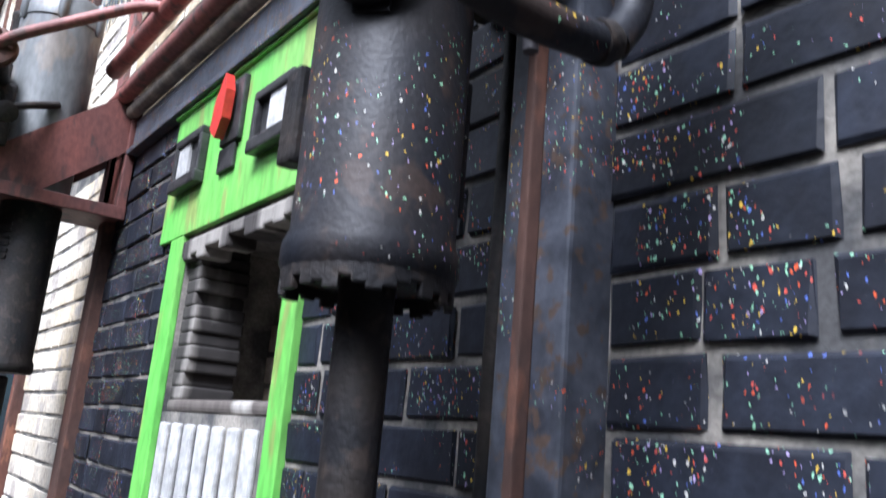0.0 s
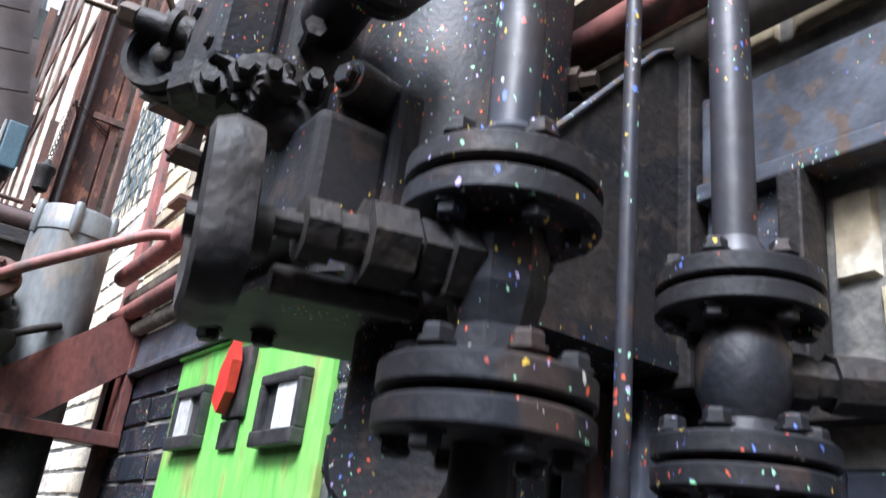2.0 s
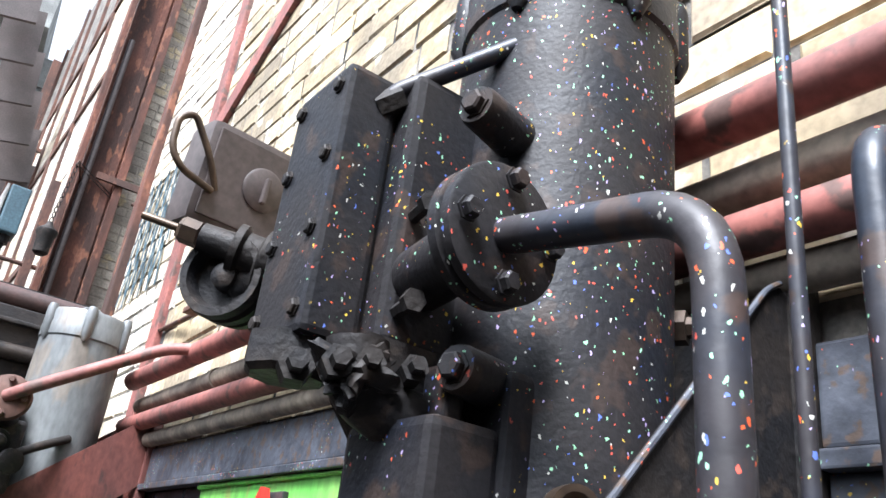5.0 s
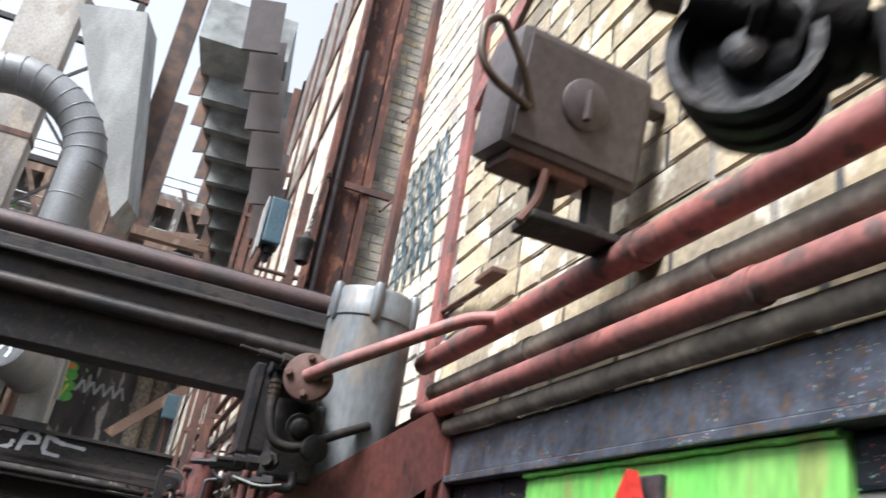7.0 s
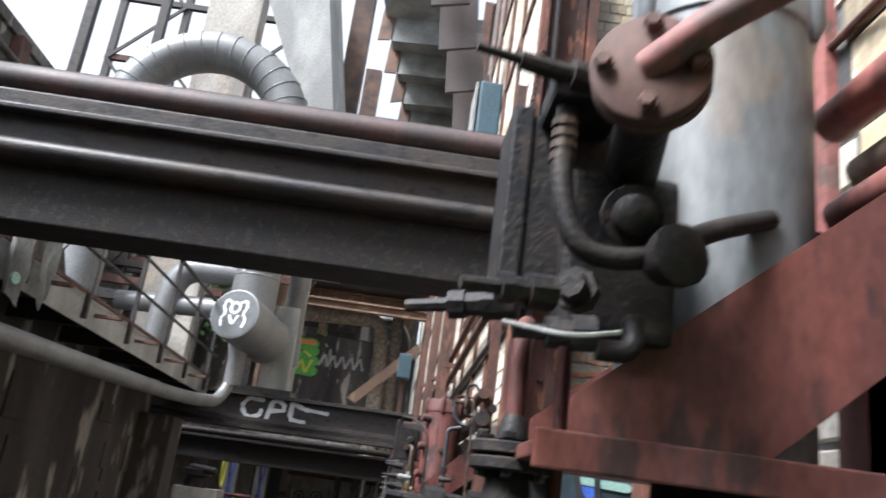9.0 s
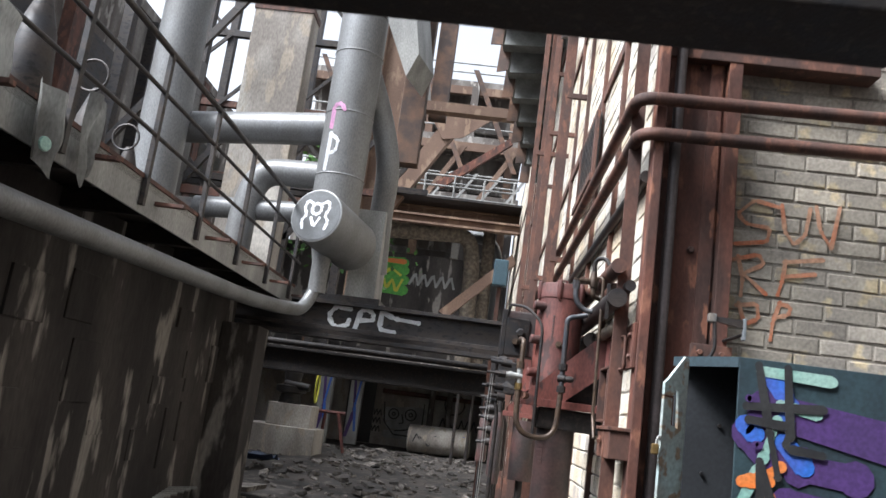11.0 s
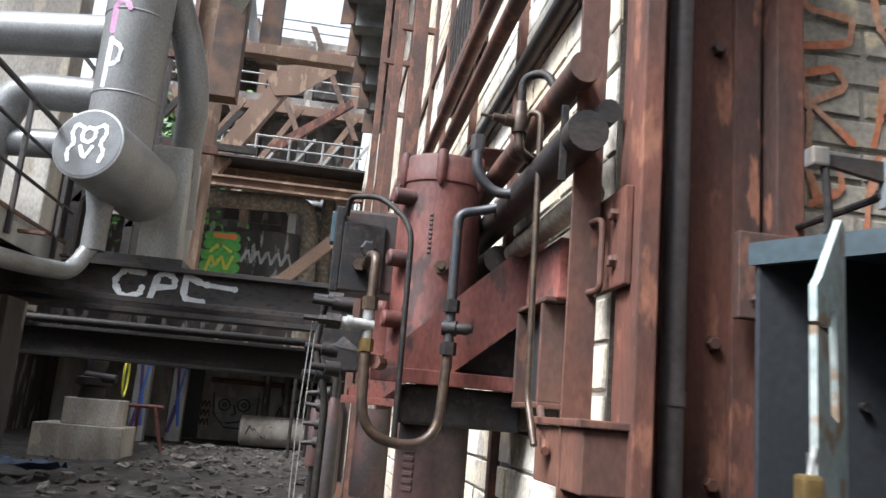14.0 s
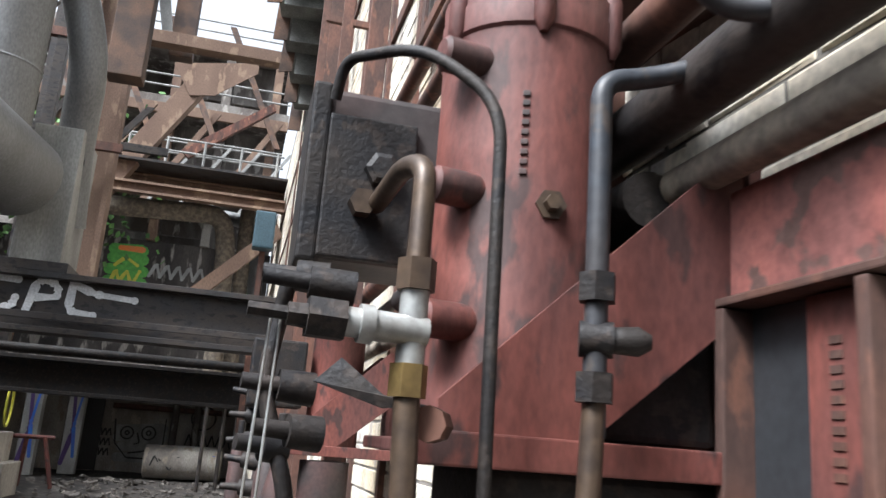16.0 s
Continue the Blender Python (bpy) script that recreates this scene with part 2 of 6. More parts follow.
YELLOW_PAINT = material("yellow_spray_paint", (0.62, 0.55, 0.05), 0.6, second=(0.5, 0.5, 0.06), bump=0.1)
GREEN_SPRAY = material("green_spray_paint", (0.12, 0.42, 0.06), 0.6, second=(0.08, 0.3, 0.05), bump=0.1)
PINK_PAINT = material("pink_spray_paint", (0.55, 0.25, 0.42), 0.6, second=(0.45, 0.22, 0.38), bump=0.1)
SOOTY_RED = material("sooty_red_iron", (0.075, 0.038, 0.034), 0.6, second=(0.035, 0.027, 0.026), scale=5, bump=0.4)
BLUE_TARP = material("blue_plastic_sheet", (0.03, 0.06, 0.12), 0.5, second=(0.02, 0.03, 0.06), bump=0.3)
LEAF = material("young_green_leaves", (0.10, 0.22, 0.04), 0.6, second=(0.05, 0.13, 0.03), scale=3, vary=0.5)


# ---- building helpers ----
def part(name, bm, mat, parent=None, label="", smooth=False):
    me = bpy.data.meshes.new(name)
    bm.normal_update()
    bm.to_mesh(me)
    bm.free()
    me.materials.append(mat)
    if smooth:
        me.polygons.foreach_set("use_smooth", [True] * len(me.polygons))
        me.set_sharp_from_angle(angle=radians(38))
    ob = new(name, me)
    if parent:
        ob.parent = parent
        ob.matrix_parent_inverse = parent.matrix_world.inverted()
    if label:
        tagged(ob, label)
    return ob


def base(name, at, label, category, group="", kind=""):
    e = new(name)
    e.matrix_world = Matrix.Translation(at)
    e.matrix_basis = Matrix.Translation(at)
    bpy.context.view_layer.update()
    return tagged(e, label, category, group, kind)


def solid(bm, lo, hi, bevel=0.0, m=None):
    c = [(a + b) / 2 for a, b in zip(lo, hi)]
    s = [abs(b - a) for a, b in zip(lo, hi)]
    k = bmesh.ops.create_cube(bm, size=1, matrix=Matrix.Translation(c) @ Matrix.Diagonal((*s, 1)))
    if m is not None:
        bmesh.ops.transform(bm, matrix=m, verts=k["verts"])
    if bevel:
        edges = list({e for v in k["verts"] for e in v.link_edges})
        bmesh.ops.bevel(bm, geom=edges, offset=min(bevel, min(s) * 0.45), segments=2, affect="EDGES", profile=0.6)
    return bm


def B(lo, hi, bevel=0.0, m=None):
    return solid(bmesh.new(), lo, hi, bevel, m)


def axis_turn(d):
    return Vector(d).normalized().to_track_quat("Z", "Y").to_matrix().to_4x4()


def lathe(bm, origin, direction, profile, seg=28):
    """A turned body: profile rows are (distance along the axis, radius)."""
    t = Matrix.Translation(origin) @ axis_turn(direction)
    rings = []
    for h, r in profile:
        rings.append([bm.verts.new(t @ Vector((r * math.cos(a), r * math.sin(a), h)))
                      for a in (2 * math.pi * i / seg for i in range(seg))])
    for p, q in zip(rings, rings[1:]):
        for i in range(seg):
            bm.faces.new((p[i], p[(i + 1) % seg], q[(i + 1) % seg], q[i]))
    bm.faces.new(rings[0][::-1])
    bm.faces.new(rings[-1])
    return bm


def C(origin, direction, profile, seg=28):
    return lathe(bmesh.new(), origin, direction, profile, seg)


def rod(a, b, r, seg=14, edge=0.0):
    d = Vector(b) - Vector(a)
    n = d.length
    e = edge or min(r * 0.18, n * 0.2)
    return C(a, d, [(0, r - e), (e, r), (n - e, r), (n, r - e)], seg)


def rounded(points, bend, steps=7):
    pts = [Vector(p) for p in points]
    out = [pts[0]]
    for a, b, c in zip(pts, pts[1:], pts[2:]):
        u, v = (a - b), (c - b)
        k = min(bend, u.length * 0.49, v.length * 0.49)
        p, q = b + u.normalized() * k, b + v.normalized() * k
        for i in range(steps + 1):
            s = i / steps
            out.append(p * (1 - s) ** 2 + b * 2 * s * (1 - s) + q * s * s)
    return out + [pts[-1]]


def sweep(bm, points, r, bend=0.06, seg=14, wobble=0.0):
    pts = rounded(points, bend)
    up = None
    rings = []
    for i, p in enumerate(pts):
        d = (pts[min(i + 1, len(pts) - 1)] - pts[max(i - 1, 0)]).normalized()
        if up is None:
            up = d.orthogonal().normalized()
        up = (up - d * up.dot(d)).normalized()
        side = d.cross(up)
        rr = r * (1 + wobble * noise.noise(p * 9))
        rings.append([bm.verts.new(p + rr * (up * math.cos(a) + side * math.sin(a))) for a in (2 * math.pi * k / seg for k in range(seg))])
    for p, q in zip(rings, rings[1:]):
        for i in range(seg):
            bm.faces.new((p[i], p[(i + 1) % seg], q[(i + 1) % seg], q[i]))
    bm.faces.new(rings[0][::-1])
    bm.faces.new(rings[-1])
    return bm


def S(points, r, bend=0.06, seg=14, wobble=0.0):
    return sweep(bmesh.new(), points, r, bend, seg, wobble)


def prism(points, extrude):
    """A plate from an outline, pushed along extrude."""
    bm = bmesh.new()
    a = [bm.verts.new(p) for p in points]
    b = [bm.verts.new(Vector(p) + Vector(extrude)) for p in points]
    n = len(a)
    bm.faces.new(a[::-1])
    bm.faces.new(b)
    for i in range(n):
        bm.faces.new((a[i], a[(i + 1) % n], b[(i + 1) % n], b[i]))
    bmesh.ops.recalc_face_normals(bm, faces=bm.faces[:])
    return bm


def moved(bm, v):
    bmesh.ops.translate(bm, vec=v, verts=bm.verts)
    return bm


def scalloped(origin, direction, profile, lobes, depth, seg=48):
    """A turned shape whose rim swells and shrinks round the axis, as on a cast hand wheel."""
    bm = C(origin, direction, profile, seg)
    d = Vector(direction).normalized()
    u = d.orthogonal().normalized()
    w = d.cross(u)
    far = max(r for _, r in profile)
    for v in bm.verts:
        off = v.co - Vector(origin)
        flat = off - d * off.dot(d)
        a = math.atan2(flat.dot(w), flat.dot(u))
        v.co += flat * depth * math.cos(lobes * a) * min(1.0, flat.length / far)
    return bm


def hexbolt(bm, at, d, r=0.011, h=0.012):
    lathe(bm, at, d, [(0, r * 1.25), (0.002, r * 1.25), (0.002, r), (h * 0.8, r), (h, r * 0.8)], 6)


def flange(parent, at, d, r, thick, mat, bolts=6, name="flange", pair=True):
    d = Vector(d).normalized()
    n = 2 if pair else 1
    for i in range(n):
        o = Vector(at) + d * (i - n / 2) * (thick + 0.004)
        part(name, C(o, d, [(0, r * 0.96), (thick * 0.12, r), (thick * 0.88, r), (thick, r * 0.96)], 36), mat, parent, smooth=True)
    u = d.orthogonal().normalized()
    v = d.cross(u)
    half = n / 2 * (thick + 0.004)
    for k in range(bolts):
        a = 2 * math.pi * (k + 0.5) / bolts
        p = Vector(at) + (u * math.cos(a) + v * math.sin(a)) * r * 0.76
        bm = bmesh.new()
        hexbolt(bm, p + d * half, d, r * 0.15, r * 0.17)
        part("bolt", bm, mat, parent)
        bm = bmesh.new()
        hexbolt(bm, p - d * half, -d, r * 0.15, r * 0.17)
        part("nut", bm, mat, parent)


def i_beam(x0, x1, y, z0, z1, width, web=0.02, fl=0.03, axis="x"):
    bm = bmesh.new()
    rows = [((-width / 2, z0), (width / 2, z0 + fl)), ((-width / 2, z1 - fl), (width / 2, z1)), ((-web / 2, z0 + fl), (web / 2, z1 - fl))]
    for (a, c), (b, d) in rows:
        if axis == "x":
            solid(bm, (x0, y + a, c), (x1, y + b, d), 0.004)
        else:
            solid(bm, (y + a, x0, c), (y + b, x1, d), 0.004)
    return bm


def strokes(name, parent, mat, lines, place, width, label=""):
    """Hand-drawn paint lines: polylines in the plane's own coordinates, place(u, v) puts them on it."""
    bm = bmesh.new()
    nrm = (place(0.01, 0) - place(0, 0)).cross(place(0, 0.01) - place(0, 0)).normalized()
    for row, line in enumerate(lines):
        pts = [p + nrm * 0.0003 * row for p in rounded([place(*p) for p in line], width * 0.8, 5)]
        prev = None
        for i, p in enumerate(pts):
            d = (pts[min(i + 1, len(pts) - 1)] - pts[max(i - 1, 0)])
            side = d.cross(nrm).normalized() * width * (0.42 + 0.12 * math.sin(i * 1.7))
            cur = (bm.verts.new(p - side), bm.verts.new(p + side))
            if prev:
                bm.faces.new((prev[0], prev[1], cur[1], cur[0]))
            prev = cur
        across = (pts[1] - pts[0]).cross(nrm).normalized()
        along = nrm.cross(across)
        for p in (pts[0], pts[-1]):
            bm.faces.new([bm.verts.new(p + nrm * 0.00012 + width * 0.46 * (across * math.cos(a) + along * math.sin(a))) for a in (2 * math.pi * k / 10 for k in range(10))])
    return part(name, bm, mat, parent, label)


def courses(u0, u1, v0, v1, holes=(), length=0.24, header=0.115, height=0.071, joint=0.012, seed=1, mixed=True, upright=1.0):
    """Rectangles of a brick bond: rows of stretchers and headers, without those that fall into a hole."""
    rnd = random.Random(seed)
    v, row = v0, 0
    while v + height <= v1 + 1e-6:
        u = u0 - rnd.random() * length * 0.25 - (row % 2) * length * 0.5
        while u < u1:
            w = length if not mixed or rnd.random() < 0.58 else header
            spans = [(max(u, u0), min(u + w, u1))]
            for h in holes:
                if h[2] < v + height and h[3] > v:
                    spans = [q for a, b in spans for q in (((a, b),) if h[1] <= a or h[0] >= b else ((a, h[0] - 0.004), (h[1] + 0.004, b)))]
            for a, b in spans:
                if b - a > 0.03:
                    yield a, b, v, v + height
            u += w + joint * upright
        v += height + joint
        row += 1


def brick_mesh(w, h, depth, chip, seed):
    rnd = random.Random(seed)
    bm = B((0, -depth, 0), (w, 0, h), 0.0)
    front = [e for e in bm.edges if all(v.co.y < -depth / 2 for v in e.verts)]
    bmesh.ops.bevel(bm, geom=front, offset=0.004, segments=1, affect="EDGES")
    for v in bm.verts:
        v.co += Vector((rnd.uniform(-chip, chip), rnd.uniform(-chip, chip) * 0.6, rnd.uniform(-chip, chip)))
    return bm


BRICKS = {}


def brick_piece(w, h, mat, seed):
    key = (round(w, 2), round(h, 3), mat.name, seed % 3)
    if key not in BRICKS:
        bm = brick_mesh(key[0] if key[0] > 0.02 else w, h, 0.0055, 0.0028, seed)
        me = bpy.data.meshes.new("brick")
        bm.to_mesh(me)
        bm.free()
        me.materials.append(mat)
        BRICKS[key] = me
    return BRICKS[key]


def lay_singly(parent, rects, mat, to_world):
    rnd = random.Random(5)
    for i, (a, b, v0, v1) in enumerate(rects):
        ob = new("brick", brick_piece(b - a, v1 - v0, mat, i))
        ob.parent = parent
        ob.matrix_parent_inverse = parent.matrix_world.inverted()
        ob.matrix_basis = to_world(a, b, v0) @ pose(0, rnd.uniform(-0.003, 0.001), 0, rnd.uniform(-0.8, 0.8), rnd.uniform(-0.5, 0.5), rnd.uniform(-0.6, 0.6))


def lay_joined(name, parent, rects, mat, to_world, label=""):
    verts, faces = [], []
    rnd = random.Random(9)
    for a, b, v0, v1 in rects:
        m = to_world(a, b, v0)
        w, h, d = b - a, v1 - v0, 0.0055 + rnd.uniform(-0.003, 0.002)
        k = len(verts)
        for x, y, z in ((0, 0, 0), (w, 0, 0), (w, 0, h), (0, 0, h), (0.004, -d, 0.004), (w - 0.004, -d, 0.004), (w - 0.004, -d, h - 0.004), (0.004, -d, h - 0.004)):
            verts.append(m @ Vector((x + rnd.uniform(-0.002, 0.002), y, z + rnd.uniform(-0.002, 0.002))))
        faces += [(k + 4, k + 5, k + 6, k + 7), (k, k + 1, k + 5, k + 4), (k + 1, k + 2, k + 6, k + 5), (k + 2, k + 3, k + 7, k + 6), (k + 3, k, k + 4, k + 7)]
    me = bpy.data.meshes.new(name)
    me.from_pydata(verts, [], faces)
    me.materials.append(mat)
    ob = new(name, me)
    ob.parent = parent
    ob.matrix_parent_inverse = parent.matrix_world.inverted()
    return tagged(ob, label, kind="stuff")


def on_long_wall(x):
    """Brick frame on a wall that faces -x: the length runs against y."""
    return lambda a, b, v: Matrix.Translation((x, b, v)) @ pose(0, 0, 0, 0, 0, -90)


def on_cross_wall(y):
    return lambda a, b, v: Matrix.Translation((a, y, v))


# ---- setting ----
WX = 0.84          # face of the long walls
CROSS_Y = 7.12     # face of the graffiti wall


def uneven_ground():
    bm = bmesh.new()
    n = 70
    g = [[None] * (n + 1) for _ in range(n + 1)]
    for i in range(n + 1):
        for j in range(n + 1):
            s, t = 2 * i / n - 1, 2 * j / n - 1
            x = -2 + 8 * s + 80 * s ** 5
            y = 14 + 18 * t + 120 * t ** 5
            z = 0.10 * noise.noise((x * 0.7, y * 0.5, 0)) + 0.05 * noise.noise((x * 2.3, y * 2.3, 3)) if abs(s) < 0.8 else 0
            if -2.6 < x < 0.6 and y > 15:
                z *= 0.4
            g[i][j] = bm.verts.new((x, y, min(z, 0.1) - 0.02))
    for i in range(n):
        for j in range(n):
            bm.faces.new((g[i][j], g[i + 1][j], g[i + 1][j + 1], g[i][j + 1]))
    return tagged(part("ground", bm, DIRT, smooth=True), "oily black earth floor strewn with rubble", "ground", kind="structure")


uneven_ground()

wall_near = tagged(part("wall_near", B((WX, -2.5, -0.1), (1.14, 1.55, 6.0)), DARK_MORTAR), "dark painted brick wall with grey joints", "wall", kind="structure")
# the wall round the hatch
bm = bmesh.new()
for lo, hi in (((WX, 1.55, -0.1), (1.14, 2.19, 1.08)), ((WX, 1.55, 1.505), (1.14, 2.19, 6.0)), ((WX, 2.19, -0.1), (1.14, 4.12, 6.0)), ((1.10, 1.55, 1.08), (1.14, 2.19, 1.505))):
    solid(bm, lo, hi)
wall_hatch = tagged(part("wall_hatch", bm, DARK_MORTAR), "dark brick wall with a small deep hatch", "wall", kind="structure")
wall_return = tagged(part("wall_return", B((1.14, 3.9, -0.1), (3.2, 4.12, 6.0)), MORTAR), "plain brick return wall", "wall", kind="structure")
wall_cross = tagged(part("wall_cross", B((WX, CROSS_Y, -0.1), (3.2, CROSS_Y + 0.3, 9.0)), LIGHT_MORTAR), "yellow brick cross wall with orange graffiti", "wall", kind="structure")
wall_recess = tagged(part("wall_recess", B((3.2, 3.9, -0.1), (3.4, 7.42, 9.0)), MORTAR), "plain brick wall at the back of the recess", "wall", kind="structure")
wall_long = tagged(part("wall_long", B((WX, CROSS_Y + 0.3, -0.1), (1.14, 36.3, 9.0)), MORTAR), "whitewashed brick wall between rusty steel studs", "wall", kind="structure")
wall_end = tagged(part("wall_end", B((-9.0, 36.0, -0.1), (1.14, 36.3, 3.3)), BRIGHTENED_LIMEWASH), "stained concrete end wall", "wall", kind="structure")

# ---- near wall: lintel, studs, panel ----
lintel = tagged(part("lintel", B((0.815, 0.90, 1.915), (WX + 0.02, 2.98, 2.02), 0.004), LINTEL), "black painted steel lintel with chipped paint", "lintel", kind="structure")
part("flange", B((0.80, 0.90, 1.895), (WX, 2.98, 1.913), 0.003), LINTEL, lintel)
lintel_near = tagged(part("lintel_near", B((0.806, -2.0, 1.858), (WX + 0.02, 0.72, 1.965), 0.004), LINTEL), "black painted steel lintel flecked with pale paint", "lintel", kind="structure")
part("flange", B((0.796, -2.0, 1.836), (WX, 0.72, 1.856), 0.003), LINTEL, lintel_near)


def stud(name, lo, hi, mat, label, bolts=0):
    e = tagged(part(name, B(lo, hi, 0.005), mat), label, "steel stud", kind="structure")
    return e


stud("trim_corner", (0.775, 0.765, -0.1), (WX + 0.01, 0.875, 1.64), LINTEL, "blue-black chipped steel stud")
part("web", B((0.755, 0.812, -0.1), (0.775, 0.826, 1.64), 0.003), RUST, bpy.data.objects["trim_corner"], "rusty edge plate")
stud("trim_end", (0.80, 2.97, -0.1), (WX + 0.01, 3.06, 2.05), RUST, "rusty steel stud at the end of the dark bricks")
stud("trim_upper", (0.815, 3.18, 2.02), (WX + 0.01, 3.27, 6.0), RED_PIPE, "faded red steel stud in the brick wall")
stud("trim_edge", (0.80, 4.04, 0.0), (WX + 0.02, 4.13, 6.0), RUST_RED, "rusty red steel stud at the wall's end")
stud("trim_mid", (0.815, 1.02, 2.02), (WX + 0.01, 1.12, 6.0), RUST_RED, "orange-red peeling steel stud")
brace = tagged(part("trim_brace", prism([(0.815, 3.17, 3.25), (0.815, 3.17, 3.36), (0.815, 1.12, 4.6), (0.815, 1.12, 4.5)], (0.03, 0, 0)), RED_PIPE), "faded red diagonal steel brace", "steel stud", kind="structure")

panel = base("green_switchboard", (0.83, 1.95, 0.8), "lime green painted switchboard frame on dark bricks", "switchboard")
part("plate", B((0.822, 1.525, 1.520), (WX, 2.385, 1.893), 0.003), GREEN, panel)
part("side_strip", B((0.822, 2.19, 0.30), (WX, 2.285, 1.518), 0.003), GREEN, panel)
part("side_strip", B((0.822, 1.49, 0.30), (WX, 1.555, 1.518), 0.003), GREEN, panel)
part("top_rim", S([(0.818, 1.53 + 0.045 * k, 1.889 + 0.0015 * math.sin(k * 2.3)) for k in range(20)], 0.006, 0.01, 8, 0.6), GREEN, panel, "crumbling putty edge")


def meter(y, z, w, h, far_side):
    e = base("switch_window", (0.82, y, z), "black framed inspection window with a white card behind it", "switch window", "windows on the green panel")
    for lo, hi in (((0.798, y - w / 2, z + h / 2 - 0.022), (0.822, y + w / 2, z + h / 2)), ((0.793, y - w / 2, z - h / 2 - 0.01), (0.822, y + w / 2, z - h / 2 + 0.022)),
                   ((0.798, y - w / 2, z - h / 2 + 0.02), (0.822, y - w / 2 + 0.02, z + h / 2 - 0.02)), ((0.798, y + w / 2 - 0.02, z - h / 2 + 0.02), (0.822, y + w / 2, z + h / 2 - 0.02))):
        part("frame_bar", B(lo, hi, 0.005), BLACK_PLASTIC, e)
    a, b = (y + 0.0, y + w / 2 - 0.02) if far_side else (y - w / 2 + 0.028, y + 0.022)
    part("card", B((0.806, a, z - h / 2 + 0.02), (0.814, b, z + h / 2 - 0.022)), WHITE_TILE, e, "white card")
    part("dark_back", B((0.8145, y - w / 2 + 0.018, z - h / 2 + 0.018), (0.8205, y + w / 2 - 0.018, z + h / 2 - 0.018)), BLACK_PLASTIC, e)


meter(2.205, 1.722, 0.20, 0.140, True)
meter(1.685, 1.705, 0.19, 0.135, False)
knob = base("rotary_switch", (0.82, 1.945, 1.72), "red rotary switch on a black base plate", "switch")
part("base_plate", B((0.808, 1.88, 1.70), (0.822, 1.99, 1.86), 0.004), BLACK_PLASTIC, knob)
part("label_plate", B((0.812, 1.90, 1.635), (0.822, 1.995, 1.695), 0.003), BLACK_PLASTIC, knob)
part("knob", prism([(0.80, 1.93, 1.865), (0.80, 1.975, 1.80), (0.80, 1.985, 1.735), (0.80, 1.945, 1.705), (0.80, 1.915, 1.75), (0.80, 1.91, 1.82)], (-0.022, 0, 0)), RED_KNOB, knob, "red pointer knob")

hatch = base("hatch_lining", (0.86, 1.87, 0.98), "broken sooty brick lining of the hatch", "hatch")
bm = bmesh.new()
rnd = random.Random(3)
for i in range(14):
    y = 1.56 + 0.62 * i / 13
    solid(bm, (0.826, y, 1.475 - rnd.random() * 0.03), (0.90, y + 0.05, 1.503), 0.006)
for i in range(12):
    z = 1.11 + 0.36 * i / 11
    solid(bm, (0.85, 2.12 - rnd.random() * 0.03, z), (0.98, 2.188, z + 0.032), 0.006)
part("broken_edge", bm, DARK_PLASTER, hatch)
lay_joined("rear_bricks", hatch, courses(1.55, 2.19, 1.09, 1.49, seed=4), YELLOW_BRICK, on_long_wall(1.098), "sooty yellow bricks")
part("ledge", B((0.845, 1.56, 1.082), (1.09, 2.185, 1.11), 0.01), CONCRETE, hatch)
vent = base("vent_strips", (0.82, 1.85, 0.7), "row of upright white glazed strips under the hatch", "vent")
for i in range(7):
    y = 1.605 + i * 0.083
    part("strip", B((0.826, y, 0.60), (WX, y + 0.05, 1.055), 0.006), WHITE_TILE, vent)

hookbar = base("wall_hook", (0.82, 2.66, 2.45), "small rusty steel hook bar on the wall", "hook")
part("arm", S([(0.83, 3.203, 2.473), (0.79, 2.651, 2.419)], 0.008, 0.03, 10), RUST, hookbar)
part("tip", B((0.755, 2.601, 2.415), (0.80, 2.721, 2.433), 0.004), RUST, hookbar)


# ---- pipes along the near wall ----
def run(name, pts, r, mat, label, group="", bend=0.08, joints=(), wobble=0.0, category="pipe"):
    e = base(name, pts[0], label, category, group)
    part("tube", S(pts, r, bend, 18, wobble), mat, e, smooth=True)
    for p, d in joints:
        part("collar", C(Vector(p) - Vector(d) * r * 0.6, d, [(0, r * 1.12), (r * 1.2, r * 1.12)], 18), mat, e, smooth=True)
    return e


Y = (0, 1, 0)
run("wall_pipe", [(0.755, -2, 2.222), (0.755, 3.05, 2.245)], 0.031, RED_PIPE, "faded red pipe running along the wall", "pipes on the near wall", joints=[((0.755, 1.9, 2.24), Y)])
run("wall_pipe", [(0.80, -2, 2.165), (0.80, 3.05, 2.17)], 0.027, TAN_PIPE, "dusty lagged grey-brown pipe on the wall", "pipes on the near wall", joints=[((0.80, 1.75, 2.167), Y), ((0.80, 2.4, 2.169), Y)], wobble=0.12)
run("wall_pipe", [(0.765, -2, 2.075), (0.765, 3.05, 2.095)], 0.027, RED_PIPE, "faded red pipe running along the wall", "pipes on the near wall", joints=[((0.765, 1.62, 2.088), Y)])
run("wall_pipe", [(0.80, -2, 2.038), (0.80, 3.05, 2.045)], 0.023, TAN_PIPE, "dark lagged pipe low on the wall", "pipes on the near wall", wobble=0.12)
run("branch_pipe", [(0.752, 2.46, 2.248), (0.68, 2.50, 2.24), (0.40, 2.60, 2.075), (0.352, 2.655, 2.045)], 0.017, RED_PIPE, "thin red branch pipe to the valve flange", bend=0.12)


